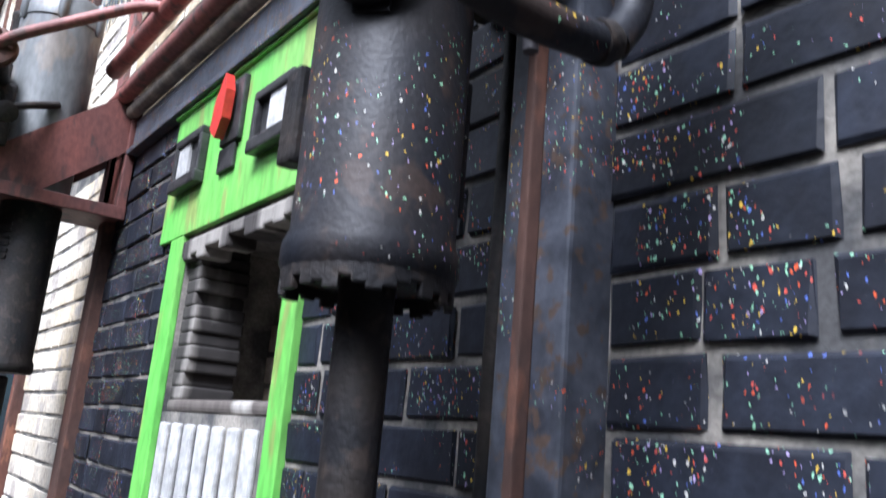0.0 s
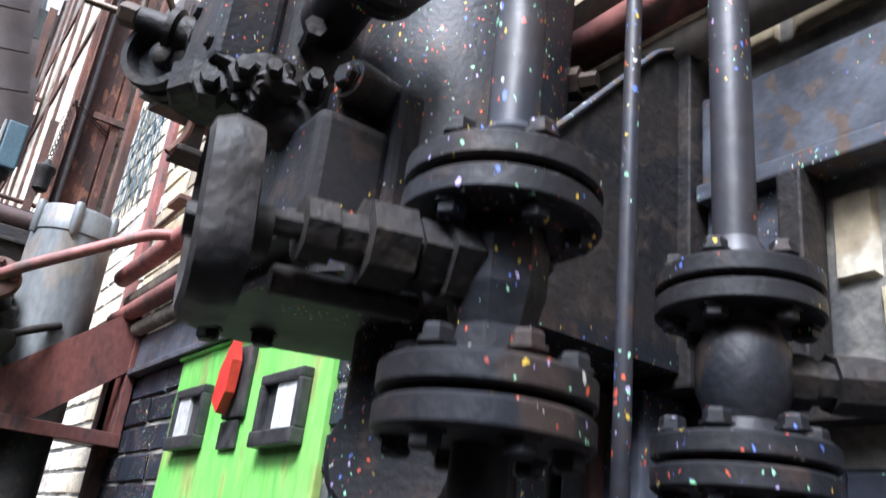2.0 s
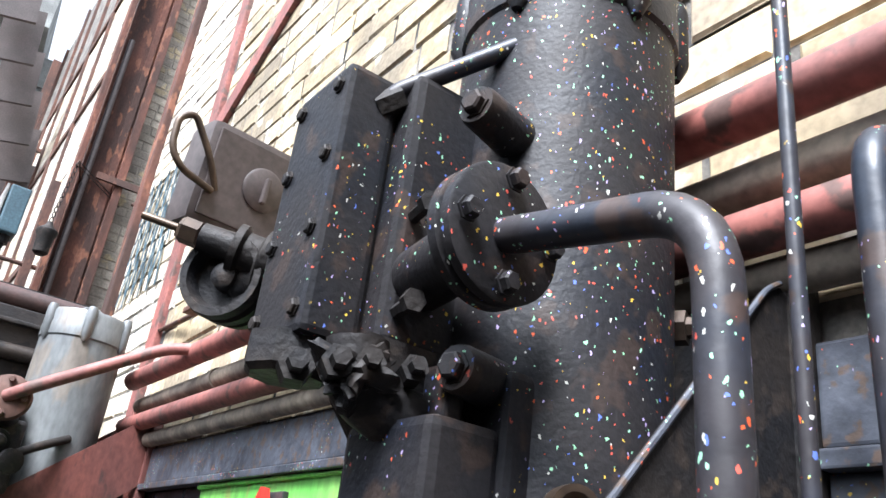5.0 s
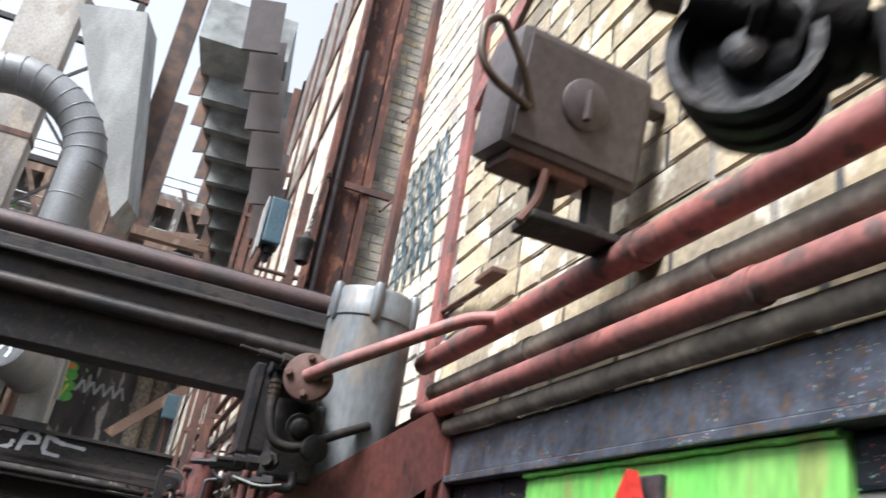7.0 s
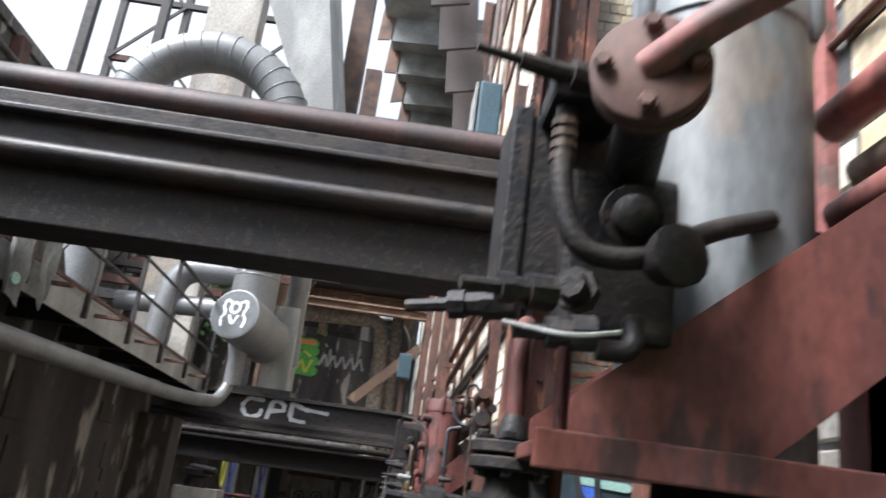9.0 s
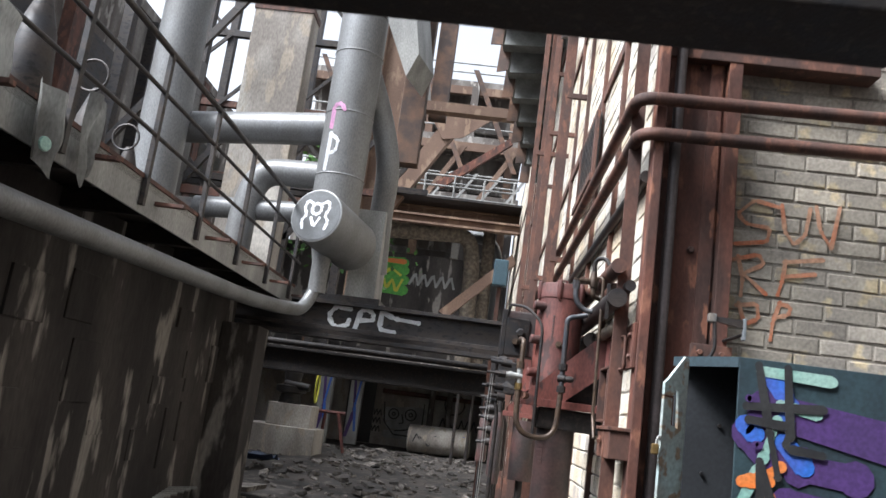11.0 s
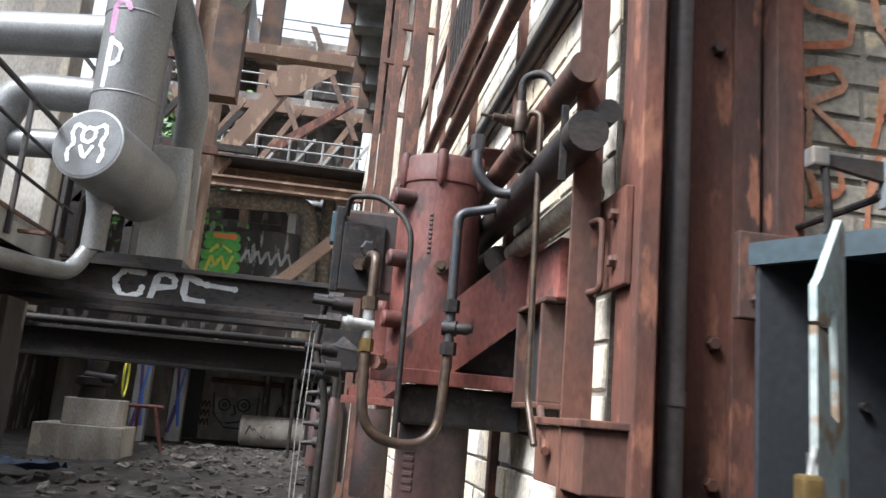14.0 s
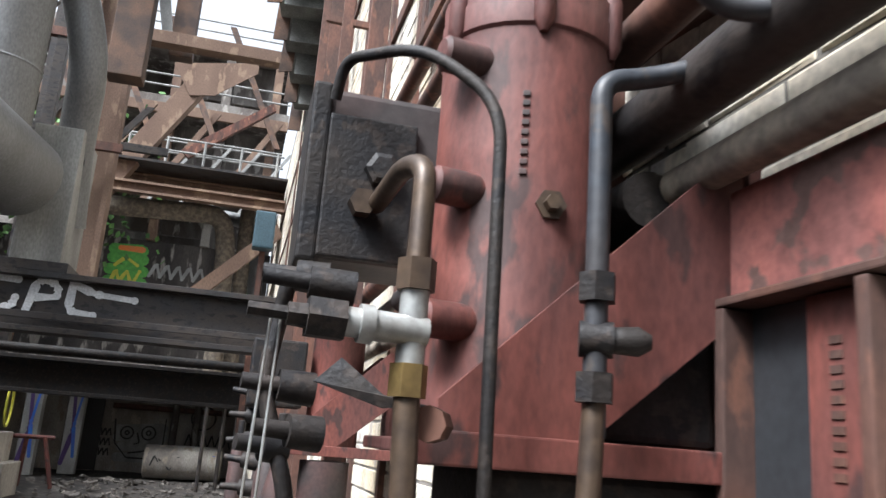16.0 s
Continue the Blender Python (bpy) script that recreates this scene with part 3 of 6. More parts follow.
# ---- the three lubricating units ----
def bracket(e, cx, y0, y1, z, ztop, mat, foot=0.36, glossy_edge=None):
    part("shelf", B((foot - 0.02, y0 - 0.01, z - 0.018), (WX - 0.01, y1 + 0.01, z), 0.003), mat, e)
    part("lip", B((foot - 0.02, y0 - 0.014, z - 0.03), (WX - 0.01, y0 - 0.002, z + 0.012), 0.003), mat, e)
    for y in (y0, y1 - 0.008):
        # a triangular cheek with a triangular cut-out near the wall
        out = [(foot + 0.02, y, z), (0.56, y, z), (0.80, y, z + 0.20), (0.80, y, ztop), (0.765, y, ztop + 0.01), (foot + 0.02, y, z + 0.05)]
        part("cheek", prism(out, (0, 0.008, 0)), mat, e)
    part("back_plate", B((0.80, y0 - 0.012, z - 0.02), (0.828, y1 + 0.012, ztop + 0.02), 0.003), mat, e)


def barrel(e, cx, cy, z0, z1, r, mat, lugs=True):
    part("barrel", C((cx, cy, z0), (0, 0, 1), [(0, r), (0.012, r * 1.02), (0.02, r), (z1 - z0 - 0.09, r), (z1 - z0 - 0.085, r * 1.035), (z1 - z0 - 0.045, r * 1.035),
                                               (z1 - z0 - 0.04, r * 1.015), (z1 - z0 - 0.012, r * 1.03), (z1 - z0, r * 0.98)], 44), mat, e, smooth=True)
    if lugs:
        for k in range(6):
            a = radians(60 * k + 20)
            bm = bmesh.new()
            x, y = cx + r * 1.02 * math.cos(a), cy + r * 1.02 * math.sin(a)
            lathe(bm, (x, y, z1 - 0.10), (0, 0, 1), [(0, 0.006), (0.02, 0.016), (0.095, 0.016), (0.11, 0.012)], 12)
            part("lug", bm, mat, e, smooth=True)
    ring = S([(cx - 0.03, cy, z1 - 0.005), (cx - 0.03, cy, z1 + 0.035), (cx + 0.03, cy, z1 + 0.035), (cx + 0.03, cy, z1 - 0.005)], 0.006, 0.03, 8)
    part("lifting_eye", ring, mat, e, smooth=True)


def cast_marks(e, cx, cy, z0, z1, r, angle, mat, n=7, size=0.02):
    """Raised bars where cast lettering stands."""
    for k in range(n):
        z = z1 - (z1 - z0) * k / n
        a = radians(angle)
        m = Matrix.Translation((cx, cy, z)) @ pose(0, 0, 0, 0, 0, angle)
        part("raised_mark", B((r - 0.002, -size, 0), (r + 0.003, size, (z1 - z0) / n * 0.55), 0.001, m), mat, e)


def pot(e, cx, cy, z0, z1, r, mat, rim=True, marks=True):
    prof = [(0, r * 1.02), (0.01, r * 1.08), (0.03, r * 1.07), (0.045, r)] if rim else [(0, r * 0.97), (0.006, r)]
    part("pot", C((cx, cy, z0), (0, 0, 1), prof + [(z1 - z0, r)], 40), mat, e, smooth=True)
    if marks:
        cast_marks(e, cx, cy, z1 - 0.21, z1 - 0.06, r, 222, mat)


# unit one: black iron, splashed with paint
U1X, U1Y = 0.585, 0.875
u1 = base("grease_pump", (U1X, U1Y, 0), "black cast iron pump unit splashed with coloured paint", "pump", "pump units on the wall")
barrel(u1, U1X, U1Y, 1.68, 2.36, 0.122, BLACK_IRON)
shelf_edge = [(0.80, 0.735), (0.47, 0.735), (0.425, 0.76), (0.402, 0.80), (0.398, 0.99), (0.408, 1.05), (0.43, 1.066), (0.50, 1.055), (0.62, 1.01), (0.80, 1.0)]
part("shelf", prism([(x, y, 1.655) for x, y in shelf_edge], (0, 0, 0.018)), BLACK_IRON, u1)
for x, y in ((0.425, 1.035), (0.47, 1.0), (0.425, 0.79)):
    bm = bmesh.new()
    hexbolt(bm, (x, y, 1.655), (0, 0, -1), 0.012, 0.014)
    part("shelf_bolt", bm, BLACK_PLAIN, u1)
for y in (0.738, 0.985):
    part("cheek", prism([(0.476, y, 1.673), (0.476, y, 1.70), (0.752, y, 2.008), (0.775, y, 2.022), (0.80, y, 2.012), (0.80, y, 1.673)], (0, 0.008, 0)), BLACK_PLAIN, u1)
part("cheek_lip", S([(0.474, 0.736, 1.672), (0.474, 0.736, 1.70), (0.752, 0.736, 2.010), (0.776, 0.736, 2.024)], 0.0035, 0.012, 8), LINTEL, u1, "worn pale edge of the bracket")
part("back_plate", B((0.79, 0.722, 1.64), (0.828, 1.01, 2.03), 0.003), BLACK_PLAIN, u1)
pot(u1, 0.605, 0.877, 1.21, 1.655, 0.085, BLACK_IRON)
bm = bmesh.new()
rnd = random.Random(17)
for k in range(40):
    a = 2 * math.pi * k / 40
    h = 0.008 + 0.016 * rnd.random()
    solid(bm, (-0.008, -0.004, -h), (0.008, 0.004, 0.004), 0.002, Matrix.Translation((0.605 + 0.084 * math.cos(a), 0.877 + 0.084 * math.sin(a), 1.212)) @ pose(0, 0, 0, 0, 0, 90 + math.degrees(a)))
part("tar_drips", bm, BLACK_PLAIN, u1, "ragged fringe of dried tar")
part("stem", rod((0.605, 0.877, 0.0), (0.605, 0.877, 1.22), 0.029, 20), BLACK_PLAIN, u1, smooth=True)
part("cheek_boss", C((0.535, 0.825, 1.53), (-0.68, -0.72, 0), [(0, 0.056), (0.016, 0.056), (0.022, 0.05)], 30), BLACK_IRON, u1, smooth=True)
part("side_rib", B((0.688, 0.86, 1.30), (0.706, 0.90, 1.46), 0.004), BLACK_IRON, u1)
part("side_rib", B((0.52, 0.92, 1.33), (0.545, 0.955, 1.44), 0.006), BLACK_PLAIN, u1)
# lower neck of the casting, its foot and pilaster
part("neck", B((0.402, 0.80, 1.685), (0.474, 0.93, 1.81), 0.010), BLACK_IRON, u1)
part("pilaster", B((0.470, 0.792, 1.69), (0.522, 0.86, 1.86), 0.008), BLACK_IRON, u1)
part("foot", B((0.378, 0.775, 1.673), (0.60, 0.97, 1.700), 0.008), BLACK_IRON, u1)
# valve chest with its cover
chest = part("valve_chest", B((0.388, 0.874, 1.872), (0.50, 1.00, 2.158), 0.010), BLACK_IRON, u1)
cover = part("cover", B((0.326, 0.902, 1.872), (0.384, 1.012, 2.152), 0.007), BLACK_IRON, chest)
part("gasket", B((0.384, 0.908, 1.878), (0.388, 1.006, 2.146), 0.001), BLACK_PLAIN, chest)
for k in range(4):
    for y in (0.918, 0.996):
        bm = bmesh.new()
        hexbolt(bm, (0.326, y, 1.895 + k * 0.078), (-1, 0, 0), 0.0075, 0.006)
        part("bolt", bm, BLACK_PLAIN, chest)
part("bottom_cover", C((0.345, 0.95, 1.876), (0, 0, -1), [(0, 0.040), (0.03, 0.040), (0.036, 0.034)], 8), BLACK_PLAIN, u1)
under = S([(0.375, 0.885, 1.872), (0.378, 0.885, 1.835), (0.41, 0.875, 1.815), (0.47, 0.87, 1.81), (0.53, 0.87, 1.81)], 0.027, 0.03, 18, 0.05)
part("under_casting", under, BLACK_PLAIN, u1, smooth=True)
part("under_web", prism([(0.375, 0.868, 1.878), (0.50, 0.868, 1.878), (0.50, 0.868, 1.79), (0.46, 0.868, 1.785), (0.41, 0.868, 1.80), (0.385, 0.868, 1.83)], (0, 0.07, 0)), BLACK_PLAIN, u1)
for x, y, z, r in ((0.352, 0.872, 1.842, 0.015), (0.375, 0.862, 1.846, 0.013), (0.41, 0.85, 1.848, 0.012), (0.336, 0.915, 1.842, 0.016)):
    part("clamp_nut", C((x, y, z), (-0.35, -0.9, 0.05), [(-0.01, r), (0.016, r), (0.016, r * 0.6), (0.03, r * 0.55)], 6), BLACK_PLAIN, u1)
for x, z in ((0.414, 2.10), (0.425, 1.851)):
    bm = bmesh.new()
    lathe(bm, (x, 0.81, z), (0.92, 0.25, 0), [(0, 0.019), (0.006, 0.021), (0.15, 0.026)], 20)
    part("stay_boss", bm, BLACK_IRON, u1, smooth=True)
    bm = bmesh.new()
    hexbolt(bm, (x, 0.81, z), (-0.92, -0.25, 0), 0.012, 0.010)
    part("bolt", bm, BLACK_IRON, u1)
part("stay_web", B((0.43, 0.825, 1.78), (0.45, 0.86, 1.86), 0.004), BLACK_IRON, u1)
# side flange with pipe
flange(u1, (0.405, 0.748, 1.942), (0.05, -1, 0), 0.058, 0.012, BLACK_IRON, 4)
part("flange_neck", rod((0.405, 0.76, 1.942), (0.425, 0.90, 1.942), 0.03, 20), BLACK_IRON, u1, smooth=True)
for z, x in ((2.0, 0.405), (1.905, 0.402)):
    part("chest_stud", C((x, 0.874, z), (-0.2, -1, 0), [(-0.01, 0.007), (0.03, 0.007), (0.03, 0.011), (0.04, 0.011)], 6), BLACK_PLAIN, u1)
part("drain_plug", C((0.52, 0.765, 1.752), (-0.35, -1, 0), [(-0.02, 0.022), (0.008, 0.022), (0.008, 0.016), (0.004, 0.011), (0.012, 0.010)], 20), BRONZE, u1, smooth=True)
part("side_plug", C((0.675, 0.79, 1.955), (0.5, -1, 0), [(-0.02, 0.018), (0.012, 0.018), (0.012, 0.011), (0.03, 0.010)], 6), BRONZE, u1)
# the float valve on the far side of the chest
FV = Vector((-0.022, -0.08, -0.022))
part("float_arm", S([(0.47, 0.96, 1.95), (0.43, 1.04, 1.965), (0.365, 1.082, 1.99)], 0.020, 0.05, 16), BLACK_PLAIN, u1, smooth=True)
part("float_body", moved(C((0.40, 1.155, 2.012), (-0.86, 0.42, 0.2), [(0, 0.03), (0.02, 0.034), (0.03, 0.034), (0.034, 0.024), (0.05, 0.024), (0.054, 0.03), (0.062, 0.03), (0.062, 0.018), (0.10, 0.016)], 22), FV), BLACK_PLAIN, u1, smooth=True)
part("valve_nut", moved(C((0.309, 1.199, 2.033), (-0.86, 0.42, 0.2), [(0, 0.015), (0.018, 0.015), (0.022, 0.012)], 6), FV), BRONZE, u1)
part("valve_spindle", moved(rod((0.292, 1.208, 2.037), (0.253, 1.229, 2.046), 0.0045, 10), FV), BRONZE, u1, smooth=True)
part("cam_disc", moved(C((0.345, 1.185, 1.992), (-0.75, -0.65, -0.06), [(-0.06, 0.03), (-0.05, 0.044), (-0.035, 0.046), (-0.032, 0.041), (-0.026, 0.041), (-0.022, 0.048), (-0.010, 0.048), (-0.007, 0.043), (0.0, 0.043), (0.003, 0.049), (0.014, 0.047), (0.014, 0.039), (-0.004, 0.034), (-0.004, 0.016), (0.008, 0.014), (0.012, 0.008)], 28), FV), BLACK_PLAIN, u1, smooth=True)
part("cam_arm", moved(rod((0.40, 1.16, 2.01), (0.36, 1.20, 1.987), 0.026, 14), FV), BLACK_PLAIN, u1, smooth=True)
part("top_rod", S([(0.372, 0.91, 2.125), (0.38, 0.90, 2.14), (0.54, 0.80, 2.27), (0.64, 0.76, 2.40)], 0.010, 0.04, 12), PIPE_BLUE, u1, smooth=True)
part("rod_nut", C((0.366, 0.912, 2.118), (0.6, -0.4, 0.5), [(0, 0.015), (0.03, 0.015)], 6), BLACK_PLAIN, u1)
bm = bmesh.new()
bmesh.ops.create_icosphere(bm, subdivisions=4, radius=1.0)
for v in bm.verts:
    k = 0.75 + 0.8 * noise.noise(v.co * 1.6 + Vector((3, 1, 0))) + 0.35 * noise.noise(v.co * 5.0)
    v.co = Vector((0.372 + v.co.x * 0.040 * k, 0.868 + v.co.y * 0.024 * k, 1.838 + v.co.z * 0.03 * k))
part("grease_lump", bm, BLACK_PLAIN, u1, smooth=True)

# delivery pipes with valves in front of unit one
P1, P2 = (0.405, 0.546), (0.638, 0.563)
line = base("delivery_pipe", (P1[0], P1[1], 1.28), "black flanged pipe loop with two shut-off valves", "pipe")
part("elbow_pipe", S([(0.406, 0.742, 1.940), (0.408, 0.66, 1.924), (P1[0] + 0.004, P1[1] + 0.006, 1.904), (P1[0] + 0.003, P1[1], 1.66)], 0.0148, 0.062, 22), PIPE_BLUE, line, smooth=True)
part("pipe_collar", C((P1[0] + 0.003, P1[1], 1.657), (0, 0, 1), [(0, 0.021), (0.008, 0.021), (0.012, 0.018), (0.02, 0.020), (0.026, 0.015)], 22), PIPE_BLUE, line, smooth=True)
flange(line, (P1[0], P1[1], 1.640), (0, 0, 1), 0.0535, 0.0145, BLACK_IRON, 6)
part("valve_body", C((P1[0] - 0.002, P1[1] - 0.004, 1.545), (0, 0, 1), [(0, 0.024), (0.02, 0.021), (0.04, 0.026), (0.065, 0.026), (0.085, 0.021), (0.10, 0.024)], 8), BLACK_IRON, line)
part("bonnet_flange", C((P1[0] - 0.018, P1[1] + 0.002, 1.598), (-1, 0.17, -0.06), [(0, 0.024), (0.016, 0.024), (0.016, 0.018), (0.03, 0.018)], 6), BLACK_PLAIN, line)
part("bonnet", C((P1[0] - 0.04, P1[1] + 0.006, 1.597), (-1, 0.17, -0.06), [(0, 0.015), (0.012, 0.015), (0.012, 0.022), (0.035, 0.022), (0.035, 0.013), (0.05, 0.013), (0.05, 0.016), (0.065, 0.016), (0.065, 0.007), (0.10, 0.007)], 8), BLACK_PLAIN, line)
part("stuffing_rod", rod((P1[0] - 0.03, P1[1] + 0.025, 1.575), (P1[0] - 0.105, P1[1] + 0.038, 1.572), 0.0075, 10), BLACK_PLAIN, line, smooth=True)
flange(line, (P1[0] - 0.008, P1[1] - 0.012, 1.527), (0, 0, 1), 0.0525, 0.0145, BLACK_IRON, 6)
part("loop_pipe", S([(P1[0] - 0.008, P1[1] - 0.012, 1.51), (P1[0] - 0.008, P1[1] - 0.012, 1.34), (0.50, 0.545, 1.335), (0.585, 0.548, 1.345)], 0.0145, 0.085, 20, 0.06), BLACK_IRON, line, smooth=True)
part("elbow_joint", C((0.575, 0.548, 1.344), (0.95, 0.05, 0.3), [(0, 0.0165), (0.012, 0.0175), (0.018, 0.015)], 16), BLACK_PLAIN, line, smooth=True)
part("loop_riser", S([(0.592, 0.548, 1.349), (P2[0] - 0.018, P2[1] - 0.012, 1.385), (P2[0] - 0.018, P2[1] - 0.012, 1.52)], 0.0145, 0.035, 20), BLACK_IRON, line, smooth=True)
flange(line, (P2[0] - 0.016, P2[1] - 0.012, 1.534), (0, 0, 1), 0.0575, 0.0150, BLACK_IRON, 6)
part("valve_body", C((P2[0] - 0.008, P2[1] - 0.008, 1.548), (0, 0, 1), [(0, 0.03), (0.016, 0.024), (0.035, 0.031), (0.065, 0.031), (0.08, 0.023), (0.095, 0.028)], 20), BLACK_IRON, line, smooth=True)
part("bonnet", C((P2[0] + 0.018, P2[1] - 0.016, 1.598), (0.80, -0.55, 0.04), [(0, 0.020), (0.02, 0.020), (0.02, 0.016), (0.035, 0.016), (0.035, 0.021), (0.07, 0.021), (0.07, 0.010), (0.13, 0.009)], 8), BLACK_PLAIN, line)
flange(line, (P2[0], P2[1], 1.655), (0, 0, 1), 0.0575, 0.0150, BLACK_IRON, 6)
part("hook_pipe", S([(P2[0] - 0.002, P2[1], 1.66), (P2[0] - 0.008, P2[1], 2.072), (0.775, 0.578, 2.076)], 0.0160, 0.055, 20), PIPE_BLUE, line, smooth=True)
part("pipe_collar", C((P2[0] - 0.002, P2[1], 1.672), (0, 0, 1), [(0, 0.026), (0.015, 0.022), (0.025, 0.017)], 22), PIPE_BLUE, line, smooth=True)
WA = Vector((-1, 0.25, -0.06)).normalized()
WO = Vector((0.270, 0.573, 1.586))
wheel = part("hand_wheel", scalloped(WO, WA, [(-0.010, 0.012), (-0.010, 0.030), (-0.004, 0.040), (-0.008, 0.044), (0.004, 0.047), (0.013, 0.044), (0.015, 0.039), (0.008, 0.034), (0.002, 0.026), (0.000, 0.013)], 4, 0.09), BLACK_PLAIN, line, smooth=True)
part("hub", C(WO, WA, [(-0.02, 0.012), (0.008, 0.013), (0.012, 0.009)], 16), BLACK_PLAIN, wheel, smooth=True)
part("spindle_nut", C(WO + WA * 0.010, WA, [(0, 0.008), (0.008, 0.008)], 6), BLACK_PLAIN, wheel)
run("riser_pipe", [(0.548, 0.585, 1.34), (0.540, 0.580, 1.7), (0.538, 0.579, 2.9)], 0.0060, PIPE_BLUE, "thin dark upright pipe flecked with paint", bend=0.2)
hang = base("conduit", (0.70, 0.70, 0.0), "thin black conduit down the wall behind the pump", "conduit")
part("tube", S([(0.81, 0.92, 0.0), (0.81, 0.92, 1.7)], 0.012, 0.02, 10), BLACK_PLAIN, hang, smooth=True)
steps_plate = base("wall_angle", (0.80, 0.5, 1.85), "black steel angle bars fixed to the wall", "angle bar")
part("upright_bar", B((0.79, 0.60, 1.63), (0.83, 0.625, 1.835), 0.003), BLACK_PLAIN, steps_plate)
part("level_bar", B((0.803, -1.2, 1.602), (0.835, 0.62, 1.63), 0.003), BLACK_PLAIN, steps_plate)
part("board", B((0.815, 0.632, 1.60), (0.834, 0.72, 1.835), 0.003), LINTEL, steps_plate, "chipped blue-black board")

# float switch box between the units
fbox = base("switch_box", (0.50, 1.94, 2.38), "brown-grey rounded switch box with a bent pipe handle", "switch box")
tilt = Matrix.Translation((0.62, 1.99, 2.51)) @ pose(0, 0, 0, 8, 0, 6)
part("housing", B((-0.15, -0.06, -0.125), (0.16, 0.07, 0.125), 0.022, tilt), BROWN_BOX, fbox, smooth=True)
part("lid_rim", B((-0.13, -0.066, -0.105), (0.14, -0.058, 0.105), 0.003, tilt), BROWN_BOX, fbox)
part("under_tray", B((-0.12, -0.05, -0.145), (0.05, 0.05, -0.12), 0.006, tilt), RUST, fbox)
part("bracket_leg", B((0.69, 1.98, 2.27), (0.74, 2.02, 2.42), 0.004), BLACK_PLAIN, fbox)
part("bracket_leg", B((0.58, 1.98, 2.27), (0.62, 2.02, 2.40), 0.004), BLACK_PLAIN, fbox)
part("bracket_foot", B((0.56, 1.94, 2.258), (0.84, 2.03, 2.275), 0.004), BLACK_PLAIN, fbox)
part("bracket_arm", B((0.70, 1.96, 2.58), (0.83, 2.0, 2.61), 0.004), BROWN_BOX, fbox)
bm = moved(C((0.0, 0, 0.0), (0, -1, 0), [(0, 0.052), (0.008, 0.052), (0.012, 0.046)], 32), Vector((0.005, -0.062, 0.005)))
bmesh.ops.transform(bm, matrix=tilt, verts=bm.verts)
dial = part("dial", bm, BROWN_BOX, fbox, smooth=True)
part("dial_pointer", B((0.0, -0.088, -0.03), (0.012, -0.070, 0.032), 0.003, tilt), BROWN_BOX, dial)
part("bent_handle", S([(0.515, 1.915, 2.452), (0.43, 1.885, 2.462), (0.400, 1.885, 2.50), (0.398, 1.885, 2.575), (0.43, 1.885, 2.60), (0.49, 1.90, 2.52), (0.525, 1.925, 2.46)], 0.008, 0.04, 10), BRONZE, fbox, smooth=True)
part("hanging_cable", S([(0.58, 1.95, 2.36), (0.575, 1.96, 2.30), (0.545, 1.96, 2.25)], 0.009, 0.03, 8), RUST, fbox)

# unit two: grey barrel on a red bracket
U2X, U2Y = 0.555, 2.99
u2 = base("grease_pump", (U2X, U2Y, 0), "grey painted barrel pump on a dull red bracket", "pump", "pump units on the wall")
barrel(u2, U2X, U2Y, 1.70, 2.385, 0.125, GREY_PAINT)
bracket(u2, U2X, 2.862, 3.12, 1.705, 2.085, RED_PAINT, foot=0.33)
pot(u2, 0.58, 3.0, 1.16, 1.685, 0.09, BLACK_PLAIN)
part("stem", rod((0.58, 3.0, 0.0), (0.58, 3.0, 1.15), 0.034, 16), BLACK_PLAIN, u2, smooth=True)
part("valve_chest", B((0.275, 2.862, 1.875), (0.43, 2.97, 2.09), 0.008), BLACK_PLAIN, u2)
part("chest_cover", B((0.252, 2.857, 1.868), (0.278, 2.975, 2.097), 0.004), BLACK_PLAIN, u2)
flange(u2, (0.358, 2.66, 2.044), (-0.35, -1, 0.05), 0.058, 0.014, RUST, 4)
part("flange_neck", rod((0.362, 2.67, 2.043), (0.40, 2.86, 2.02), 0.03, 18), BLACK_PLAIN, u2, smooth=True)
part("bent_hose", S([(0.305, 2.80, 2.075), (0.303, 2.79, 1.965), (0.325, 2.785, 1.895), (0.39, 2.785, 1.893), (0.47, 2.80, 1.945), (0.575, 2.87, 2.0)], 0.0125, 0.05, 12), BLACK_PLAIN, u2, smooth=True)
for k in range(4):
    part("hose_ferrule", C((0.304, 2.796, 2.0 + k * 0.014), (0, 0, 1), [(0, 0.015), (0.009, 0.015)], 14), BRONZE, u2, smooth=True)
part("top_valve", C((0.33, 2.78, 2.095), (-1, -0.2, 0.05), [(0, 0.02), (0.03, 0.02), (0.03, 0.012), (0.09, 0.011), (0.09, 0.006), (0.14, 0.005)], 10), BLACK_PLAIN, u2)
part("top_block", B((0.285, 2.77, 2.07), (0.37, 2.87, 2.11), 0.008), BLACK_PLAIN, u2)
for i, (x, y, z, l) in enumerate(((0.30, 2.76, 1.84, 0.10), (0.34, 2.74, 1.80, 0.08), (0.27, 2.80, 1.835, 0.12))):
    part("side_valve", C((x, y, z), (-1, -0.3 + 0.3 * i, -0.1), [(0, 0.018), (l * 0.3, 0.018), (l * 0.3, 0.013), (l * 0.45, 0.013), (l * 0.45, 0.016), (l * 0.6, 0.016), (l * 0.6, 0.008), (l, 0.007)], 8), BLACK_PLAIN, u2, smooth=True)
part("manifold", B((0.32, 2.84, 1.82), (0.455, 2.90, 2.02), 0.012), BLACK_PLAIN, u2)
part("manifold_cap", C((0.335, 2.80, 1.855), (-0.5, -1, 0), [(0, 0.024), (0.02, 0.024), (0.02, 0.017), (0.04, 0.015)], 8), BLACK_PLAIN, u2, smooth=True)
